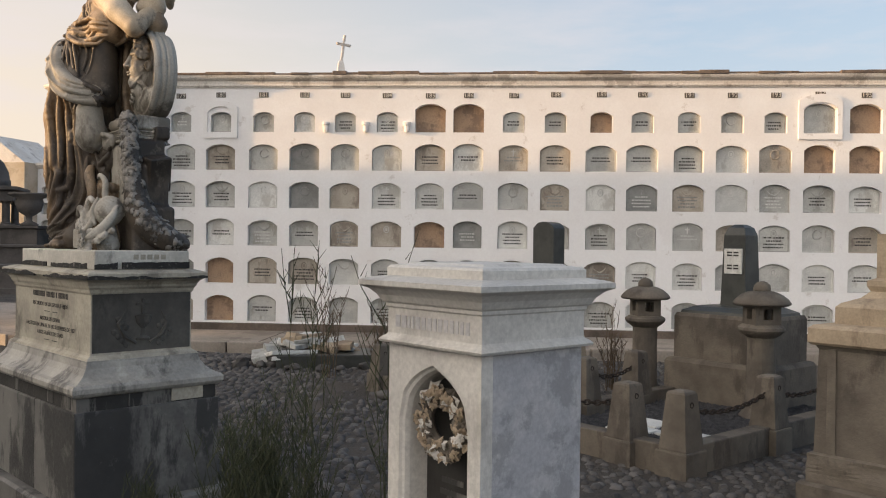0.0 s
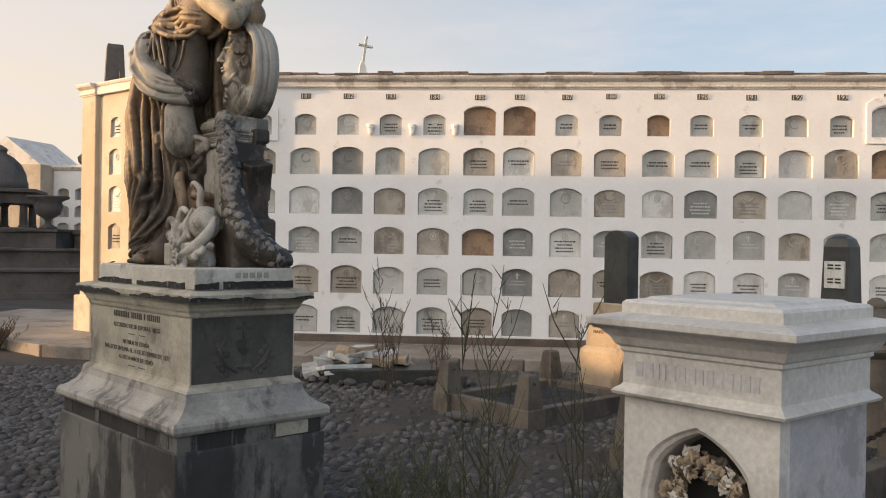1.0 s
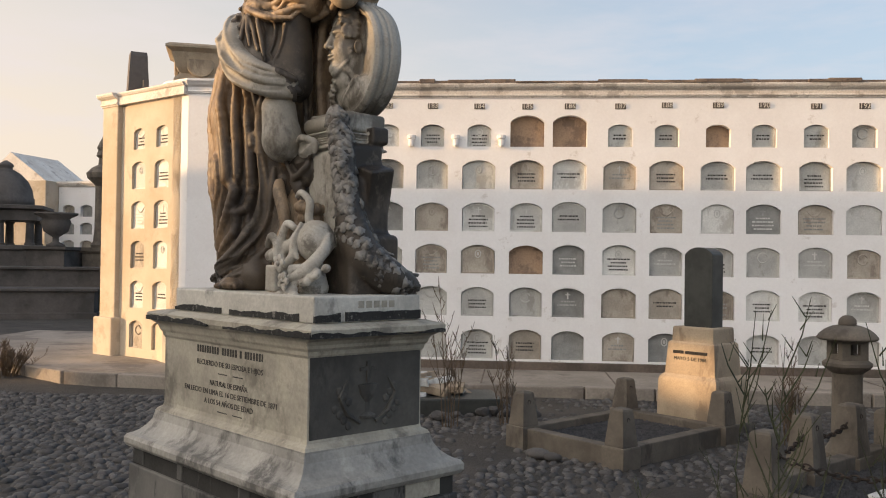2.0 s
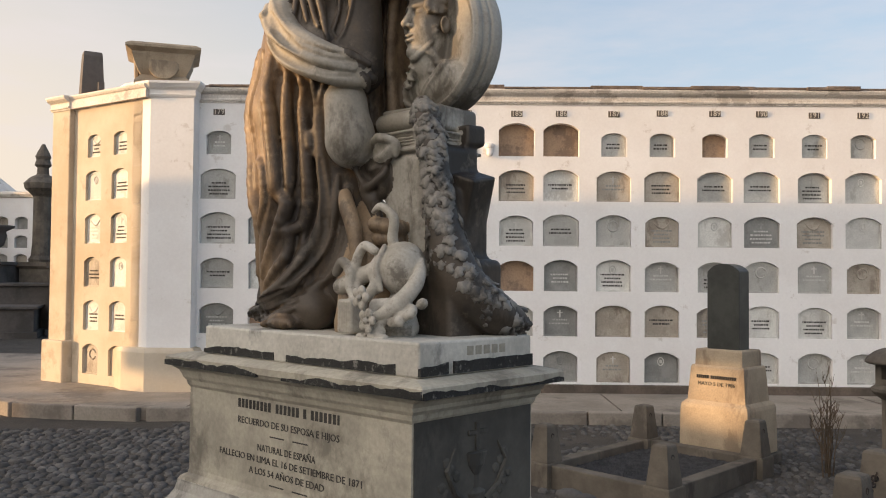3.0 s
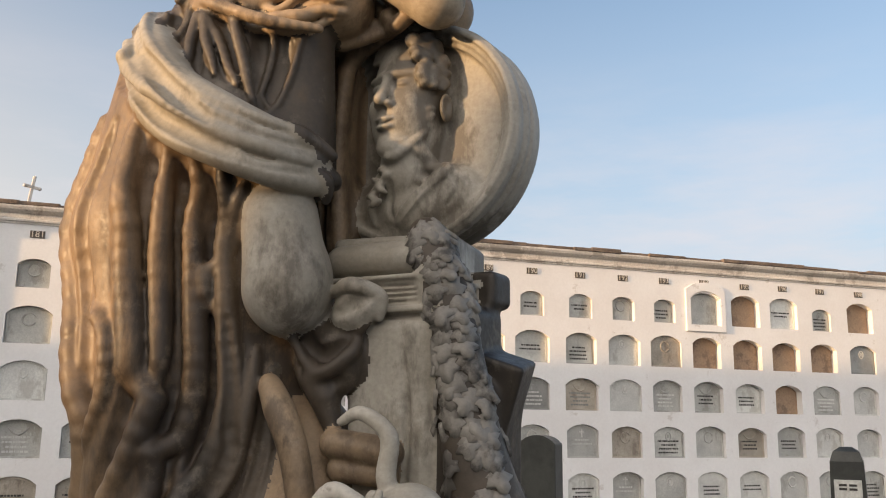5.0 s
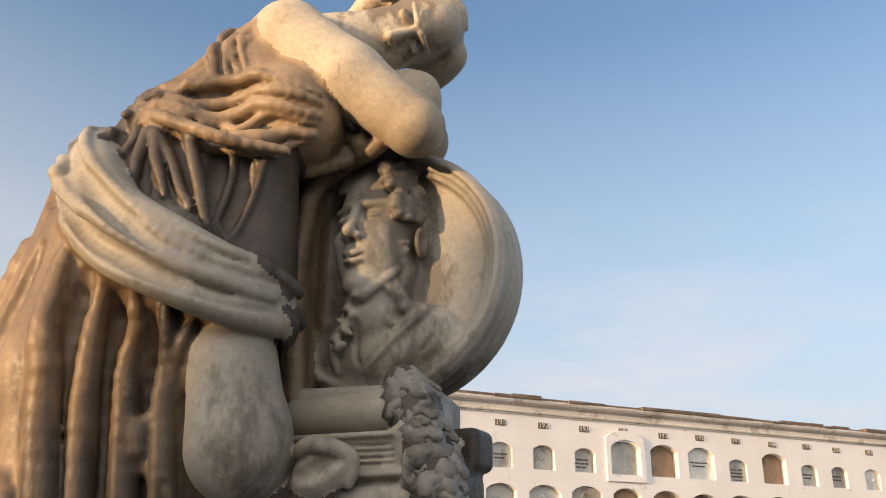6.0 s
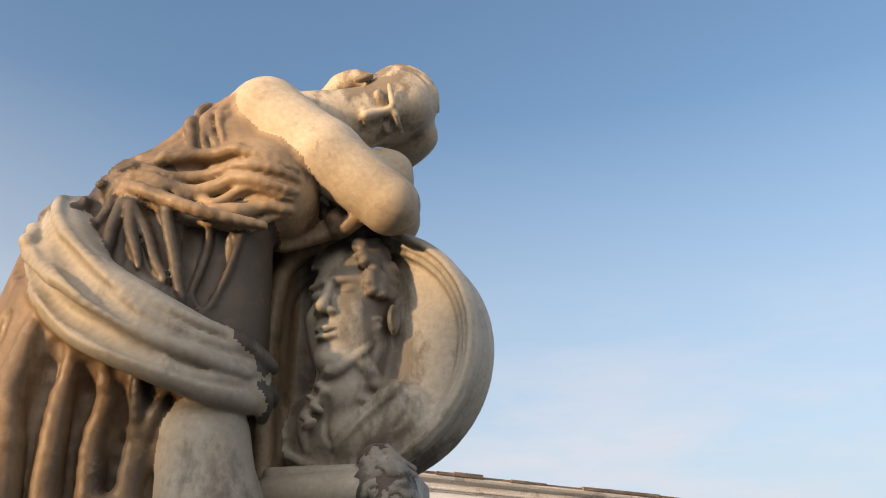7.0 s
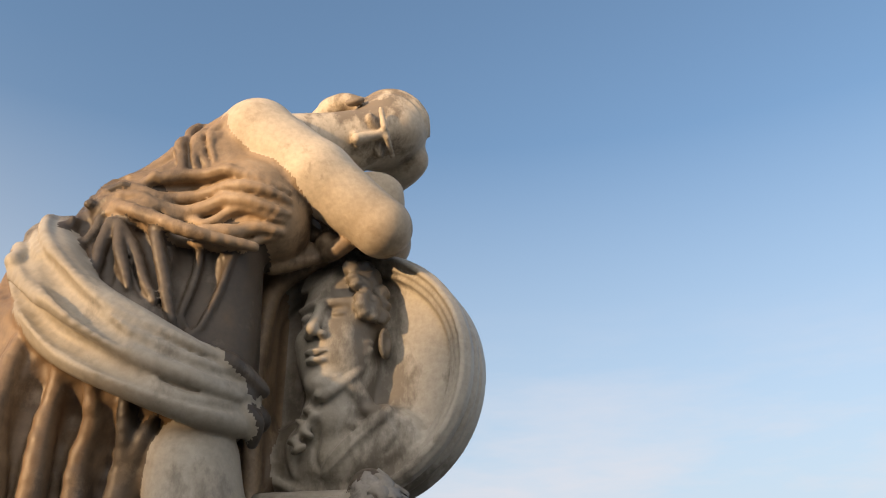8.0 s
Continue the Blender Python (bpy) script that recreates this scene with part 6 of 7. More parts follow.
def gravel(name, corners, count, seed):
    """A bed of small dark stones inside a plot."""
    rr = random.Random(seed)
    a, b, c = (Vector(q) for q in corners)
    verts, faces = [], []
    for i in range(count):
        p = a + (b - a) * rr.random() + (c - a) * rr.random()
        r, base = rr.uniform(0.012, 0.026), len(verts)
        z = 0.10 + rr.uniform(-0.004, 0.01)
        tw = rr.uniform(0, 6)
        verts += [(p.x + r * math.cos(tw + k * 1.2566), p.y + r * 0.8 * math.sin(tw + k * 1.2566), z + rr.uniform(-0.004, 0.004)) for k in range(5)] + [(p.x, p.y, z + r * 0.8)]
        faces += [(base + k, base + (k + 1) % 5, base + 5) for k in range(5)]
    base = len(verts)
    d = b + c - a
    verts += [(*a, 0.102), (*b, 0.102), (*d, 0.102), (*c, 0.102)]
    faces.append((base, base + 1, base + 2, base + 3))
    me = bpy.data.meshes.new(name)
    me.from_pydata(verts, [], faces)
    tagged(hung(name, me, M_GRAVEL), "dark grey gravel bed of a grave plot", "gravel", kind="stuff")


A1, B1, C1 = (-0.17, 12.45), (0.80, 11.45), (1.14, 13.85)       # first plot: left, near and far corners
D1 = (B1[0] + C1[0] - A1[0], B1[1] + C1[1] - A1[1])
gravel("gravel_bed", (A1, B1, C1), 6500, 1)
for a, b in ((A1, B1), (A1, C1), (B1, D1), (C1, D1)):
    kerb(a, b)
for q in (A1, B1, C1):
    post(*q, 0.60)
post(D1[0], D1[1], 0.60)

A2, B2, F2 = (1.62, 9.9), (2.99, 8.55), (4.02, 9.60)            # second plot, with the lanterns
G2 = (A2[0] + 2 * (F2[0] - B2[0]), A2[1] + 2 * (F2[1] - B2[1]))
gravel("gravel_bed", (A2, B2, (A2[0] + 2.4, A2[1] + 2.45)), 14000, 2)
E2 = (B2[0] + 2.4, B2[1] + 2.45)
for a, b in ((A2, B2), (B2, E2), (A2, (A2[0] + 2.4, A2[1] + 2.45))):
    kerb(a, b, 0.17, 0.24)
POSTS2 = [(2.59, 8.95), B2, F2, (1.75, 9.78), (2.35, 10.65), (3.0, 11.35), (5.0, 10.6)]
for q in POSTS2:
    post(*q, 0.72, 0.13)
Z2 = 0.56
for a, b in (((2.59, 8.95), (1.75, 9.78)), (B2, F2), (F2, (5.0, 10.6)), ((1.75, 9.78), (2.35, 10.65)), ((2.35, 10.65), (3.0, 11.35))):
    chain((*a, Z2), (*b, Z2), 0.10)
for x, y, rz in ((2.75, 9.75, ROT), (3.2, 9.55, ROT), (2.95, 10.1, ROT)):
    bm = bmesh.new()
    block(bm, (-0.22, -0.16, 0.09), (0.22, 0.16, 0.135), 0.01, pose(x, y, 0, 0, 0, rz))
    tagged(part("stepping_stone", bm, M_SLABS[0]), "pale flat stone laid in the gravel", "paving stone", "stones in the gravel")


def stone_lantern(x, y, top, rz):
    t = empty("stone_lantern", pose(x, y, 0, 0, 0, rz), "weathered brown stone lantern with domed hood", "stone lantern", "stone lanterns")
    k = top - 1.55
    bm = bmesh.new()
    lathe(bm, [(0.23, 0.05), (0.23, 0.12), (0.20, 0.16), (0.165, 0.22), (0.16, 0.24)], 20)
    part("foot", bm, M_STONE, t)
    bm = bmesh.new()
    lathe(bm, [(0.158, 0.22), (0.15, 0.5), (0.148, 0.90 + k), (0.152, 0.95 + k), (0.22, 1.0 + k), (0.245, 1.03 + k), (0.245, 1.06 + k), (0.20, 1.09 + k)], 22)
    part("shaft", bm, M_STONE, t, smooth=False)
    bm = bmesh.new()               # light box with four windows
    h0, h1, s, o = 1.085 + k, 1.30 + k, 0.145, 0.055
    for i in range(4):
        m = pose(0, 0, 0, 0, 0, 90 * i)
        for lo, hi in (((-s, -s, h0), (-o, -s + 0.05, h1)), ((o, -s, h0), (s - 0.05, -s + 0.05, h1)), ((-o, -s, h0), (o, -s + 0.05, h0 + 0.06)), ((-o, -s, h1 - 0.04), (o, -s + 0.05, h1))):
            block(bm, lo, hi, 0, m)
    part("light_box", bm, M_STONE, t, "square light box with open windows")
    bm = bmesh.new()
    lathe(bm, [(0.14, 1.30 + k), (0.275, 1.295 + k), (0.30, 1.31 + k), (0.30, 1.325 + k), (0.27, 1.365 + k), (0.215, 1.41 + k), (0.15, 1.44 + k), (0.10, 1.45 + k)], 24)
    part("hood", bm, M_STONE, t, "broad domed stone hood", smooth=True)
    bm = bmesh.new()
    lathe(bm, [(0.085, 1.44 + k), (0.092, 1.47 + k), (0.085, 1.51 + k), (0.05, 1.545 + k), (0.012, 1.555 + k)], 16)
    part("finial", bm, M_STONE, t, smooth=True)


stone_lantern(3.19, 11.97, 1.54, 12)
stone_lantern(4.23, 10.65, 1.57, 12)


def tall_stele():
    m = pose(2.06, 13.62, 0, 0, 0, ROT)
    t = empty("headstone", m, "dark granite headstone on cream granite plinth", "headstone")
    bm = bmesh.new()
    loft(bm, [(0.46, 0.40, -0.05), (0.46, 0.40, 0.10), (0.45, 0.39, 0.12)])
    part("foot", bm, M_STONE, t)
    bm = bmesh.new()
    loft(bm, [(0.42, 0.36, 0.10), (0.41, 0.35, 0.62), (0.40, 0.34, 0.66), (0.36, 0.30, 0.70)])
    part("lower_block", bm, M_STELE, t)
    bm = bmesh.new()
    loft(bm, [(0.355, 0.29, 0.69), (0.325, 0.265, 1.08), (0.31, 0.25, 1.10)])
    part("name_block", bm, M_STELE, t, "cream granite block with painted lettering")
    bm = bmesh.new()
    loft(bm, [(0.29, 0.23, 1.09), (0.285, 0.225, 1.27), (0.275, 0.215, 1.285)])
    part("upper_block", bm, M_STELE, t)
    bm = bmesh.new()
    slab(bm, arch(0.40, 0.99, 0.09, 10, 0, 1.28), -0.12, 0.12)
    bmesh.ops.bevel(bm, geom=bm.edges[:], offset=0.008, segments=1, affect="EDGES")
    part("tablet", bm, M_GRANITE, t, "polished dark granite tablet with bowed top")
    bm = bmesh.new()                # the name, as plain bars
    for x0, x1 in ((-0.24, -0.09), (-0.065, 0.065), (0.09, 0.24)):
        x = x0
        while x < x1:
            block(bm, (x, -0.290, 0.955), (x + 0.014, -0.268, 0.992))
            x += 0.026
    part("name_bar", bm, M_INK, t)
    ob = hung("date", lettering("MAYO 5 DE 1986", 0.062, 0.004), M_INK, t)
    ob.location = (0, -0.279, 0.895)
    ob.rotation_euler = (radians(-3.5), 0, 0)


tall_stele()


def obelisk_grave():
    m = pose(4.28, 11.75, 0, 0, 0, ROT)
    t = empty("obelisk", m, "dark stone obelisk with white plaque on brown block", "obelisk")
    bm = bmesh.new()
    loft(bm, [(0.68, 0.55, -0.05), (0.68, 0.55, 0.55), (0.66, 0.53, 0.585), (0.63, 0.50, 0.60)])
    part("lower_block", bm, M_STONE, t)
    bm = bmesh.new()
    loft(bm, [(0.60, 0.47, 0.59), (0.60, 0.47, 1.10), (0.58, 0.45, 1.14)])
    part("upper_block", bm, M_STONE, t)
    bm = bmesh.new()
    loft(bm, [(0.55, 0.42, 1.13), (0.54, 0.41, 1.17), (0.42, 0.32, 1.22), (0.34, 0.26, 1.235)])
    part("cap", bm, M_GRANITE, t)
    bm = bmesh.new()
    loft(bm, [(0.165, 0.165, 1.22), (0.14, 0.14, 2.08), (0.11, 0.11, 2.17), (0.05, 0.05, 2.21)])
    part("shaft", bm, M_GRANITE, t, "tapered dark shaft")
    bm = bmesh.new()
    block(bm, (-0.115, -0.175, 1.62), (0.115, -0.135, 1.92), 0.004, pose(0, 0, 0))
    pl = part("plaque", bm, M_SLABS[0], t, "pale plaque with lines of small writing")
    bm = bmesh.new()
    for z in (1.865, 1.83, 1.71, 1.675):
        for x0, x1 in ((-0.075, -0.01), (0.01, 0.075)):
            block(bm, (x0, -0.179, z), (x1, -0.174, z + 0.02))
    part("writing_bar", bm, M_INK, pl)


obelisk_grave()


def stepped_monument():
    m = pose(4.56, 7.74, 0, 0, 0, ROT)
    t = empty("monument", m, "brown stepped stone monument with rough base courses", "monument")
    bm = bmesh.new()
    loft(bm, [(0.62, 0.62, -0.06), (0.62, 0.62, 0.17), (0.60, 0.60, 0.19)])
    part("foot", bm, M_STONE, t)
    bm = bmesh.new()
    loft(bm, [(0.57, 0.57, 0.18), (0.57, 0.57, 0.40), (0.55, 0.55, 0.41)])
    bmesh.ops.subdivide_edges(bm, edges=bm.edges[:], cuts=7, use_grid_fill=True)
    for v in bm.verts:
        v.co += Vector((noise.noise(v.co * 7), noise.noise(v.co * 7 + Vector((9, 0, 0))), 0)) * 0.03
    part("rough_course", bm, M_STONE, t, "rough hewn stone course")
    bm = bmesh.new()
    loft(bm, [(0.53, 0.53, 0.40), (0.51, 0.51, 1.18), (0.52, 0.52, 1.20), (0.53, 0.53, 1.22)])
    part("shaft", bm, M_STONE, t)
    for i in range(4):
        bm = bmesh.new()
        loft(bm, [(0.035, 0.012, 0.41), (0.03, 0.012, 1.19)], pose(0, 0, 0, 0, 0, 90 * i) @ pose(-0.40, -0.525, 0))
        part("strip", bm, M_STONE, t)
    bm = bmesh.new()
    loft(bm, [(0.55, 0.55, 1.215), (0.57, 0.57, 1.235), (0.57, 0.57, 1.34), (0.54, 0.54, 1.365), (0.46, 0.46, 1.375)])
    part("cap", bm, M_STELE, t)
    bm = bmesh.new()
    loft(bm, [(0.43, 0.43, 1.37), (0.43, 0.43, 1.50), (0.40, 0.40, 1.53), (0.30, 0.30, 1.57), (0.25, 0.25, 1.62), (0.27, 0.27, 1.66), (0.27, 0.27, 1.70), (0.22, 0.22, 1.72), (0.22, 0.22, 2.05)])
    part("upper_block", bm, M_STELE, t)


stepped_monument()


# ---- broken grave with rubble ----
def rubble():
    rr = random.Random(9)
    bm = bmesh.new()
    block(bm, (-0.9, -0.45, -0.05), (0.75, 0.45, 0.20), 0.02, pose(-1.25, 14.7, 0, 0, 0, 12))
    tagged(part("grave_base", bm, M_GRANITE), "low blackened base of a broken grave", "grave")
    for i in range(20):
        a, r = rr.uniform(0, 6.28), rr.uniform(0.0, 0.85)
        x, y = -1.7 + 1.1 * r * math.cos(a), 14.75 + 0.55 * r * math.sin(a)
        z = max(0.02, 0.36 - 0.34 * r)
        bm = bmesh.new()
        sx, sy, sz = rr.uniform(0.14, 0.42), rr.uniform(0.10, 0.28), rr.uniform(0.03, 0.06)
        block(bm, (-sx, -sy, -sz), (sx, sy, sz), 0.01)
        for v in bm.verts:
            v.co += Vector((noise.noise(v.co * 4 + Vector((i, 0, 0))), noise.noise(v.co * 4 + Vector((0, i, 0))), 0)) * 0.09
        bmesh.ops.transform(bm, matrix=pose(x, y, z + 0.06, rr.uniform(-14, 14), rr.uniform(-14, 14), rr.uniform(0, 180)), verts=bm.verts)
        tagged(part("broken_slab", bm, (M_SLABS[0], M_SLABS[1], M_STELE)[i % 3]), "broken stone slab lying on the grave", "rubble", "rubble of the broken grave")
    for i in range(34):
        a, r = rr.uniform(0, 6.28), rr.uniform(0.7, 1.15)
        x, y = -1.35 + 1.3 * r * math.cos(a), 14.6 + 0.7 * r * math.sin(a)
        bm = bmesh.new()
        rad = rr.uniform(0.05, 0.13)
        bmesh.ops.create_icosphere(bm, subdivisions=2, radius=rad)
        for v in bm.verts:
            v.co *= 1 + 0.5 * noise.noise(v.co * 9 + Vector((i * 3, 0, 0)))
            v.co.z *= 0.7
        bmesh.ops.transform(bm, matrix=pose(x, y, rad * 0.4, 0, 0, rr.uniform(0, 360)), verts=bm.verts)
        tagged(part("loose_stone", bm, M_COBBLE), "grey loose field stone beside the grave", "stone", "loose stones")
    for x, y, r in ((-0.02, 11.75, 0.09), (0.12, 11.66, 0.07)):
        bm = bmesh.new()
        bmesh.ops.create_icosphere(bm, subdivisions=2, radius=r)
        for v in bm.verts:
            v.co.x *= 1.6
            v.co.z *= 0.7
        bmesh.ops.transform(bm, matrix=pose(x, y, r * 0.5, 0, 0, -20), verts=bm.verts)
        tagged(part("loose_stone", bm, M_COBBLE, smooth=True), "smooth grey stone lying by the kerb", "stone", "loose stones")


rubble()


# ---- plants ----
def broom(x, y, h, n, spread, seed, mat, label, twigs=5, rad=0.006):
    """Upright stems that fork into thin green rods."""
    rr = random.Random(seed)
    t = empty("bush", pose(x, y, 0), label, "bush")
    me_b, lf_b = bmesh.new(), bmesh.new()
    for i in range(n):
        a, s = rr.uniform(0, 6.28), rr.random() ** 0.7 * spread
        bx, by = s * 0.35 * math.cos(a), s * 0.35 * math.sin(a)
        lean = Vector((math.cos(a), math.sin(a), 0)) * s * rr.uniform(0.2, 0.7)
        hh = h * rr.uniform(0.45, 1.0)
        pts = []
        for k in range(6):
            f = k / 5
            w = Vector((noise.noise((i, k * 0.7, seed)), noise.noise((i, k * 0.7, seed + 50)), 0)) * 0.06 * f
            pts.append(Vector((bx, by, -0.02)) + lean * f ** 1.3 + w + Vector((0, 0, hh * f)))
        tube(me_b, pts, [rad * (1.2 - f * 0.2) for f in range(6)], 4)
        for j in range(twigs):
            f = rr.uniform(0.25, 0.95)
            k = min(4, int(f * 5))
            p = pts[k].lerp(pts[k + 1], f * 5 - k)
            b = rr.uniform(0, 6.28)
            L = rr.uniform(0.10, 0.34) * h * 0.6
            q1 = p + Vector((math.cos(b) * L * 0.35, math.sin(b) * L * 0.35, L * 0.6))
            q2 = p + Vector((math.cos(b) * L * 0.5, math.sin(b) * L * 0.5, L * 1.05))
            tube(lf_b, [p, q1, q2], [rad * 0.7, rad * 0.55, rad * 0.25], 3)
            for g in range(3):
                c, m_ = rr.uniform(0, 6.28), rr.uniform(0.1, 0.9)
                r1 = p.lerp(q2, m_)
                r2 = r1 + Vector((math.cos(c) * 0.05, math.sin(c) * 0.05, 0.07)) * rr.uniform(0.5, 1.3)
                tube(lf_b, [r1, r2], [rad * 0.6, rad * 0.2], 3)
    tagged(part("stem_mass", me_b, M_TWIG if mat is M_TWIG else M_STEM, t), kind="stuff")
    tagged(part("twig_mass", lf_b, mat, t), kind="stuff")


broom(0.50, 5.35, 1.85, 8, 0.22, 1, M_STEM, "tall thin green broom bush", 9, 0.0045)
broom(0.35, 5.15, 1.25, 55, 0.42, 2, M_STEM, "dense low green broom bush", 9, 0.0042)
broom(0.12, 5.75, 1.15, 30, 0.36, 3, M_STEM, "low green broom bush beside the path", 8, 0.0045)
broom(0.98, 5.35, 1.85, 8, 0.22, 4, M_STEM, "tall bare broom stalks behind the tomb", 4, 0.005)
broom(1.30, 6.2, 1.2, 24, 0.35, 8, M_STEM, "scrubby green bush behind the tomb", 7, 0.0045)
broom(-1.05, 13.4, 1.95, 6, 0.32, 5, M_TWIG, "thin dry sapling beside the rubble", 8, 0.008)
broom(-0.35, 13.7, 1.2, 7, 0.3, 10, M_TWIG, "thin dry shrub beside the rubble", 7, 0.007)
broom(-9.0, 16.9, 0.62, 60, 0.75, 6, M_TWIG, "dry reddish bush at the pavement edge", 7, 0.008)
broom(-0.66, 6.15, 0.55, 34, 0.22, 7, M_STEM, "tuft of green weeds at the pedestal foot", 5, 0.005)
broom(2.9, 12.9, 1.25, 10, 0.3, 9, M_TWIG, "dry stalks among the graves", 5, 0.007)


# ---- far graves ----
def mausoleum():
    m = pose(-21.9, 38.0, 0, 0, 0, 20) @ Matrix.Diagonal((0.92, 0.92, 0.96, 1))
    t = empty("mausoleum", m, "dark stone mausoleum with open arches and dome", "mausoleum")
    bm = bmesh.new()
    loft(bm, [(2.6, 2.2, -0.1), (2.6, 2.2, 0.5), (2.3, 1.9, 0.52), (2.3, 1.9, 1.1), (1.9, 1.6, 1.15), (1.9, 1.6, 2.4), (2.0, 1.7, 2.45), (2.0, 1.7, 2.6), (1.7, 1.5, 2.65)])
    part("base", bm, M_FAR, t)
    for sx in (-1.25, 0.0, 1.25):
        for sy in (-1.05, 1.05):
            bm = bmesh.new()
            lathe(bm, [(0.24, 2.6), (0.24, 2.72), (0.19, 2.76), (0.17, 3.6), (0.22, 3.66), (0.24, 3.75)], 12, pose(sx, sy, 0))
            part("column", bm, M_FAR, t)
    bm = bmesh.new()
    loft(bm, [(1.6, 1.35, 3.72), (1.6, 1.35, 4.15), (1.85, 1.6, 4.22), (1.85, 1.6, 4.36), (1.4, 1.2, 4.4)])
    part("entablature", bm, M_FAR, t)
    bm = bmesh.new()
    lathe(bm, [(1.25, 4.36), (1.25, 4.7), (1.2, 4.75), (1.15, 5.1), (0.95, 5.5), (0.6, 5.85), (0.3, 6.0), (0.28, 6.1), (0.34, 6.15), (0.3, 6.25), (0.05, 6.4)], 20)
    part("dome", bm, M_FAR, t, smooth=True)


mausoleum()


def far_column():
    t = empty("memorial_column", pose(-16.6, 36.0, 0), "tall brown stone memorial column with carved finial", "column")
    bm = bmesh.new()
    loft(bm, [(0.75, 0.75, -0.1), (0.75, 0.75, 0.9), (0.55, 0.55, 1.0), (0.55, 0.55, 2.2), (0.66, 0.66, 2.3), (0.66, 0.66, 2.45)])
    part("base", bm, M_STONE, t)
    bm = bmesh.new()
    lathe(bm, [(0.42, 2.43), (0.46, 2.55), (0.36, 2.7), (0.32, 3.2), (0.31, 4.9), (0.40, 5.0)], 14)
    part("shaft", bm, M_STONE, t)
    bm = bmesh.new()
    lathe(bm, [(0.38, 4.98), (0.62, 5.2), (0.66, 5.4), (0.45, 5.62), (0.22, 5.75), (0.20, 6.0), (0.30, 6.1), (0.24, 6.3), (0.28, 6.42), (0.18, 6.65), (0.05, 6.9)], 12)
    part("finial", bm, M_STONE, t)


far_column()


def far_urn(x, y, base, k=1.0):
    t = empty("urn", pose(x, y, 0), "dark stone urn on a square plinth", "urn", "far urns")
    bm = bmesh.new()
    loft(bm, [(0.75 * k, 0.75 * k, -0.1), (0.75 * k, 0.75 * k, base - 0.15), (0.85 * k, 0.85 * k, base - 0.1), (0.85 * k, 0.85 * k, base)])
    part("plinth", bm, M_FAR, t)
    bm = bmesh.new()
    lathe(bm, [(0.35 * k, base), (0.35 * k, base + 0.08), (0.12 * k, base + 0.2), (0.12 * k, base + 0.38), (0.45 * k, base + 0.6), (0.55 * k, base + 0.95), (0.5 * k, base + 1.1), (0.8 * k, base + 1.25), (0.8 * k, base + 1.32)], 18)
    part("bowl", bm, M_FAR, t, smooth=True)


far_urn(-18.0, 35.0, 2.45)


def far_tombs():
    for x, y, hx, hy, h, rz, mt in ((-16.6, 31.5, 2.0, 1.4, 1.0, 20, M_FAR), (-17.6, 33.6, 2.6, 1.6, 1.7, 20, M_FAR), (-13.6, 33.5, 1.3, 1.1, 2.3, 15, M_FAR), (-20.5, 33.0, 2.2, 1.2, 1.2, 20, M_FAR), (-23.5, 31.0, 1.6, 1.1, 0.8, 20, M_FAR)):
        bm = bmesh.new()
        loft(bm, [(hx, hy, -0.1), (hx, hy, 0.18), (hx * 0.94, hy * 0.92, 0.2), (hx * 0.94, hy * 0.92, h - 0.1), (hx, hy, h - 0.08), (hx, hy, h)], pose(x, y, 0, 0, 0, rz))
        tagged(part("stone_tomb", bm, mt), "low dark stone chest tomb among far graves", "tomb", "far tombs")
    x, y = -13.4, 33.5
    t = empty("grave_column", pose(x, y, 0), "slender dark column with urn on a stepped plinth", "column")
    bm = bmesh.new()
    loft(bm, [(0.8, 0.7, 2.28), (0.8, 0.7, 2.8), (0.5, 0.5, 2.85), (0.5, 0.5, 3.3)])
    part("plinth", bm, M_STELE, t)
    bm = bmesh.new()
    lathe(bm, [(0.34, 3.28), (0.3, 3.5), (0.26, 5.3), (0.34, 5.4)], 14)
    part("shaft", bm, M_FAR, t, smooth=True)
    bm = bmesh.new()
    lathe(bm, [(0.4, 5.4), (0.62, 5.55), (0.6, 5.7), (0.3, 5.95), (0.22, 6.0), (0.2, 6.4), (0.3, 6.5), (0.2, 6.9), (0.26, 7.0), (0.05, 7.2)], 14)
    part("urn", bm, M_STELE, t, smooth=True)


far_tombs()


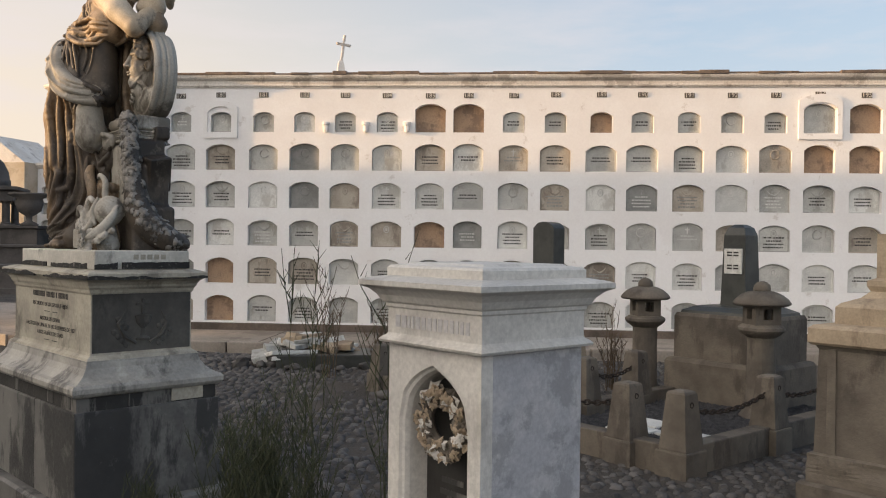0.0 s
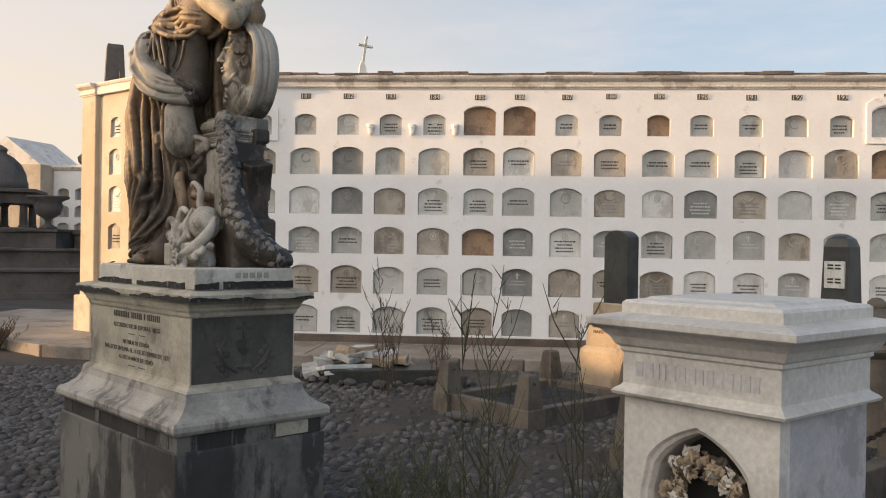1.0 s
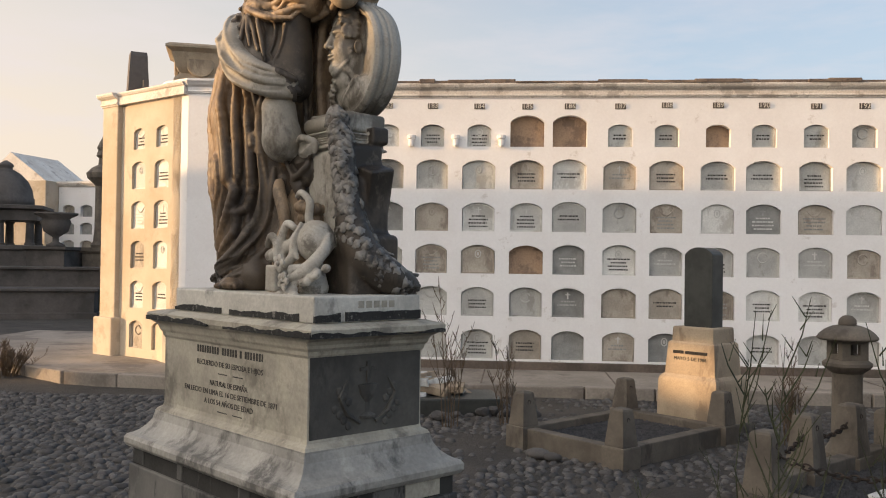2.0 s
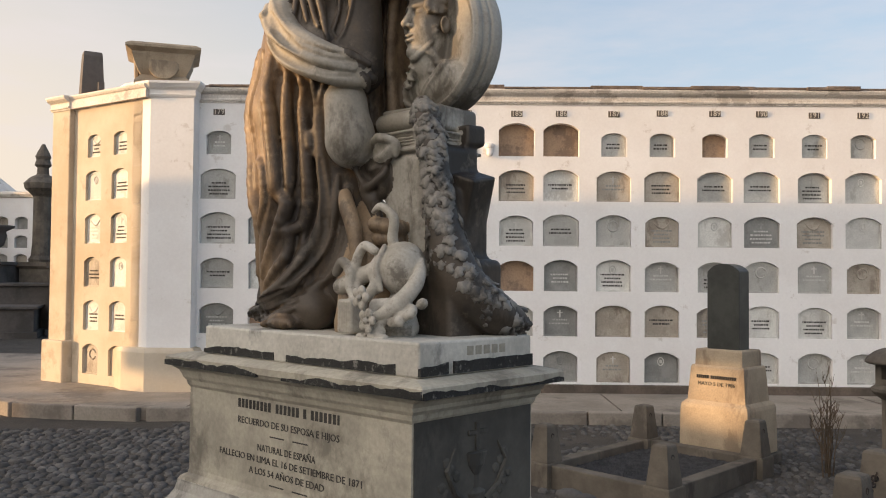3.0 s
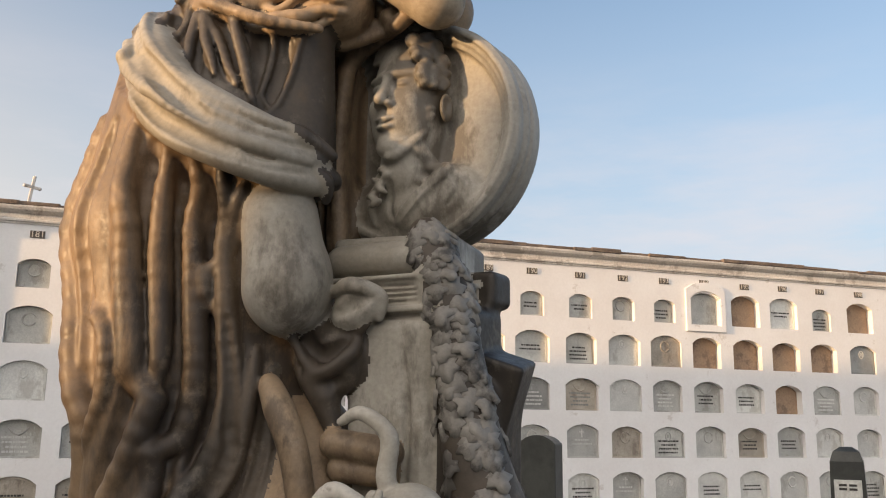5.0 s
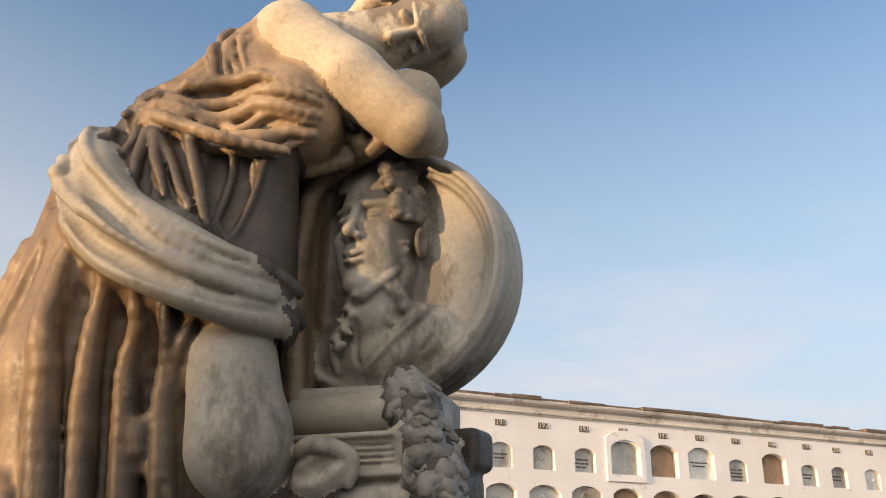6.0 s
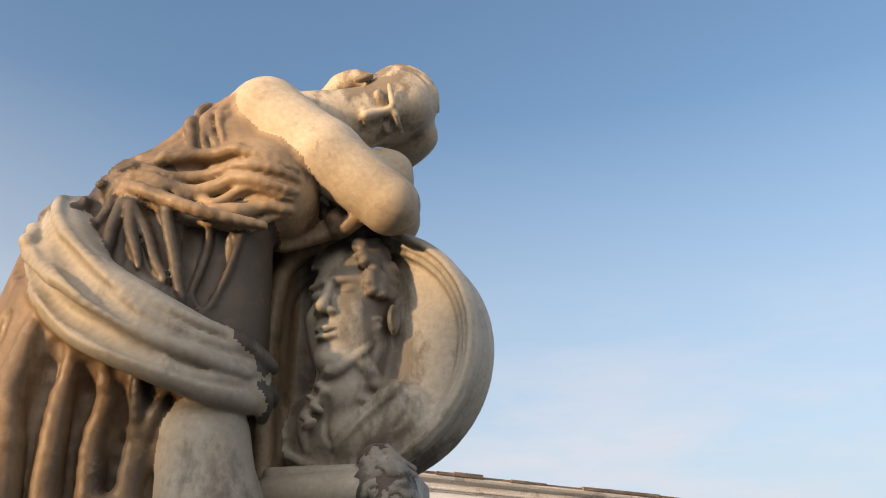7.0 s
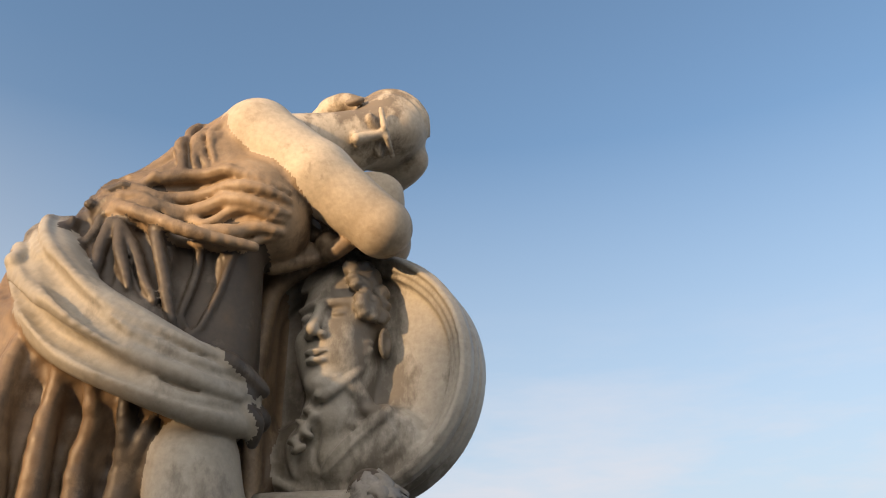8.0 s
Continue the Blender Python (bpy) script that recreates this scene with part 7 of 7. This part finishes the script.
def far_block():
    """Another niche block far behind, seen end on."""
    t = tagged(new("wall_far"), "far whitewashed niche block with pitched gable", "niche wall", kind="structure")
    t.matrix_world = pose(-21.5, 46.0, 0, 0, 0, -8)
    bm = bmesh.new()
    rr = random.Random(12)
    cells = [(-2.0 + 1.05 * i, [(0.5 + 0.92 * r, 0.70, 0.62) for r in range(5)]) for i in range(9)]
    holed_front(bm, -2.6, 7.6, cells, 0.0, 0.0, 5.9, 0.3)
    block(bm, (-2.6, 0.34, 0), (7.6, 6, 5.9))
    part("front", bm, M_WALL, t)
    bm = bmesh.new()
    moulded(bm, (-2.8, 0.0), (7.8, 0.0), [(-0.05, 5.7), (0.08, 5.75), (0.2, 5.9), (0.2, 6.0), (-0.05, 6.05)])
    block(bm, (-2.8, 0.0, 5.8), (7.8, 5.5, 6.05))
    part("cornice", bm, M_CORNICE, t)
    for cx, col in cells:
        for z, w, h in col:
            bm = bmesh.new()
            slab(bm, arch(w - 0.03, h - 0.02, 0.12, 6), 0, 0.05)
            ob = part("niche_stone", bm, M_SLABS[rr.choice((1, 2, 3))], t)
            ob.location = (cx, rr.uniform(0.08, 0.22), z)
    bm = bmesh.new()
    block(bm, (-9.5, -1.0, 0), (-2.62, 5, 6.0), 0.03)
    part("end_block", bm, M_OCHRE, t)
    bm = bmesh.new()
    v = [bm.verts.new(q) for q in ((-6.6, -0.8, 6.0), (-2.8, -0.8, 6.0), (-4.9, -0.8, 7.5), (-6.6, 3, 6.0), (-2.8, 3, 6.0), (-4.9, 3, 7.5))]
    for f in ((0, 1, 2), (3, 5, 4), (0, 3, 4, 1), (1, 4, 5, 2), (2, 5, 3, 0)):
        bm.faces.new([v[i] for i in f])
    part("gable", bm, M_CORNICE, t)


far_block()

# ---- cobbles: loose rounded stones bedded in the earth ----
def cobbles():
    rr = np.random.RandomState(3)
    base = []
    for v in range(8):
        bm = bmesh.new()
        n, rows = 7, ((1.0, -0.25), (0.98, 0.12), (0.66, 0.46))
        loops = []
        for r, z in rows:
            loops.append([(r * math.cos(6.2832 * i / n) * (1 + 0.16 * rr.uniform(-1, 1)), 0.74 * r * math.sin(6.2832 * i / n) * (1 + 0.16 * rr.uniform(-1, 1)), z + 0.05 * rr.uniform(-1, 1)) for i in range(n)])
        verts = [p for l in loops for p in l] + [(0.0, 0.0, 0.56)]
        faces = []
        for a in range(2):
            for i in range(n):
                j = (i + 1) % n
                faces.append((a * n + i, a * n + j, (a + 1) * n + j))
                faces.append((a * n + i, (a + 1) * n + j, (a + 1) * n + i))
        faces += [(2 * n + i, 2 * n + (i + 1) % n, 3 * n) for i in range(n)]
        base.append((np.array(verts), np.array(faces)))
        bm.free()
    spots = []
    step = 0.125
    for gy in np.arange(1.5, 15.7, step * 0.86):
        for gx in np.arange(-10.5, 5.2, step):
            x, y = gx + rr.uniform(-0.04, 0.04), gy + rr.uniform(-0.035, 0.035)
            if x < -5 and y > 15.2:
                continue
            u, w = (x + 1.6) * 0.743 - (y - 7.43) * 0.669, (x + 1.6) * 0.669 + (y - 7.43) * 0.743
            if abs(u) < 1.03 and abs(w) < 0.65:
                continue
            if abs(x - 1.40) + abs(y - 4.66) < 0.62:
                continue
            a1, b1 = ((x + 0.17) - (y - 12.45)) * 0.7071, ((x + 0.17) + (y - 12.45)) * 0.7071
            if -0.1 < a1 < 1.5 and -0.1 < b1 < 2.2:
                continue
            a2, b2 = ((x - 1.62) - (y - 9.9)) * 0.7071, ((x - 1.62) + (y - 9.9)) * 0.7071
            if -0.1 < a2 < 2.05 and -0.1 < b2 < 3.6:
                continue
            patch = noise.noise((x * 0.5, y * 0.5, 7.0)) + (0.35 if x < -1.2 else -0.02)
            if patch < -0.12 and rr.rand() < 0.75:
                continue
            size = rr.uniform(0.045, 0.078) * (1.0 if x < -1.0 else 0.85)
            spots.append((x, y, size, rr.uniform(0, 6.28), rr.randint(8), rr.uniform(-0.45, 0.12)))
    near = [s for s in spots if -3.6 < s[0] < -2.6 and 8.2 < s[1] < 12.4][:300]
    chosen = set(id(s) for s in near)
    meshes = []
    for v, f in base:
        me = bpy.data.meshes.new("cobble")
        me.from_pydata(v.tolist(), [], f.tolist())
        me.polygons.foreach_set("use_smooth", [True] * len(me.polygons))
        me.materials.append(M_COBBLE)
        meshes.append(me)
    for s in near:
        ob = new("cobble", meshes[s[4]])
        ob.parent = GROUND
        ob.matrix_local = Matrix.Translation((s[0], s[1], ground_z(s[0], s[1]) + s[5] * 0.4 * s[2])) @ pose(0, 0, 0, 0, 0, math.degrees(s[3])) @ Matrix.Diagonal((s[2], s[2], s[2], 1))
    vs, fs, n0 = [], [], 0
    for s in spots:
        if id(s) in chosen:
            continue
        v, f = base[s[4]]
        c, k = math.cos(s[3]), math.sin(s[3])
        p = v * s[2]
        q = np.stack([p[:, 0] * c - p[:, 1] * k + s[0], p[:, 0] * k + p[:, 1] * c + s[1], p[:, 2] + ground_z(s[0], s[1]) + s[5] * 0.4 * s[2]], 1)
        vs.append(q)
        fs.append(f + n0)
        n0 += len(v)
    me = bpy.data.meshes.new("cobbles")
    me.from_pydata(np.concatenate(vs).tolist(), [], np.concatenate(fs).tolist())
    tagged(hung("cobbles", me, M_COBBLES, smooth=True), "rounded grey cobble stones bedded in earth", "cobbles", kind="stuff")


def island_tint(name, src, spread):
    """The same stone, but each joined piece in its own shade."""
    m = src.copy()
    m.name = name
    nt = m.node_tree
    b = nt.nodes["Principled BSDF"]
    old = b.inputs["Base Color"].links[0].from_socket
    g = nt.nodes.new("ShaderNodeNewGeometry")
    r = nt.nodes.new("ShaderNodeMapRange")
    r.inputs["To Min"].default_value, r.inputs["To Max"].default_value = 1 - spread, 1 + spread
    h = nt.nodes.new("ShaderNodeHueSaturation")
    nt.links.new(g.outputs["Random Per Island"], r.inputs["Value"])
    nt.links.new(r.outputs[0], h.inputs["Value"])
    nt.links.new(old, h.inputs["Color"])
    nt.links.new(h.outputs[0], b.inputs["Base Color"])
    return m


M_COBBLES = island_tint("cobble_stones", M_COBBLE, 0.35)
cobbles()
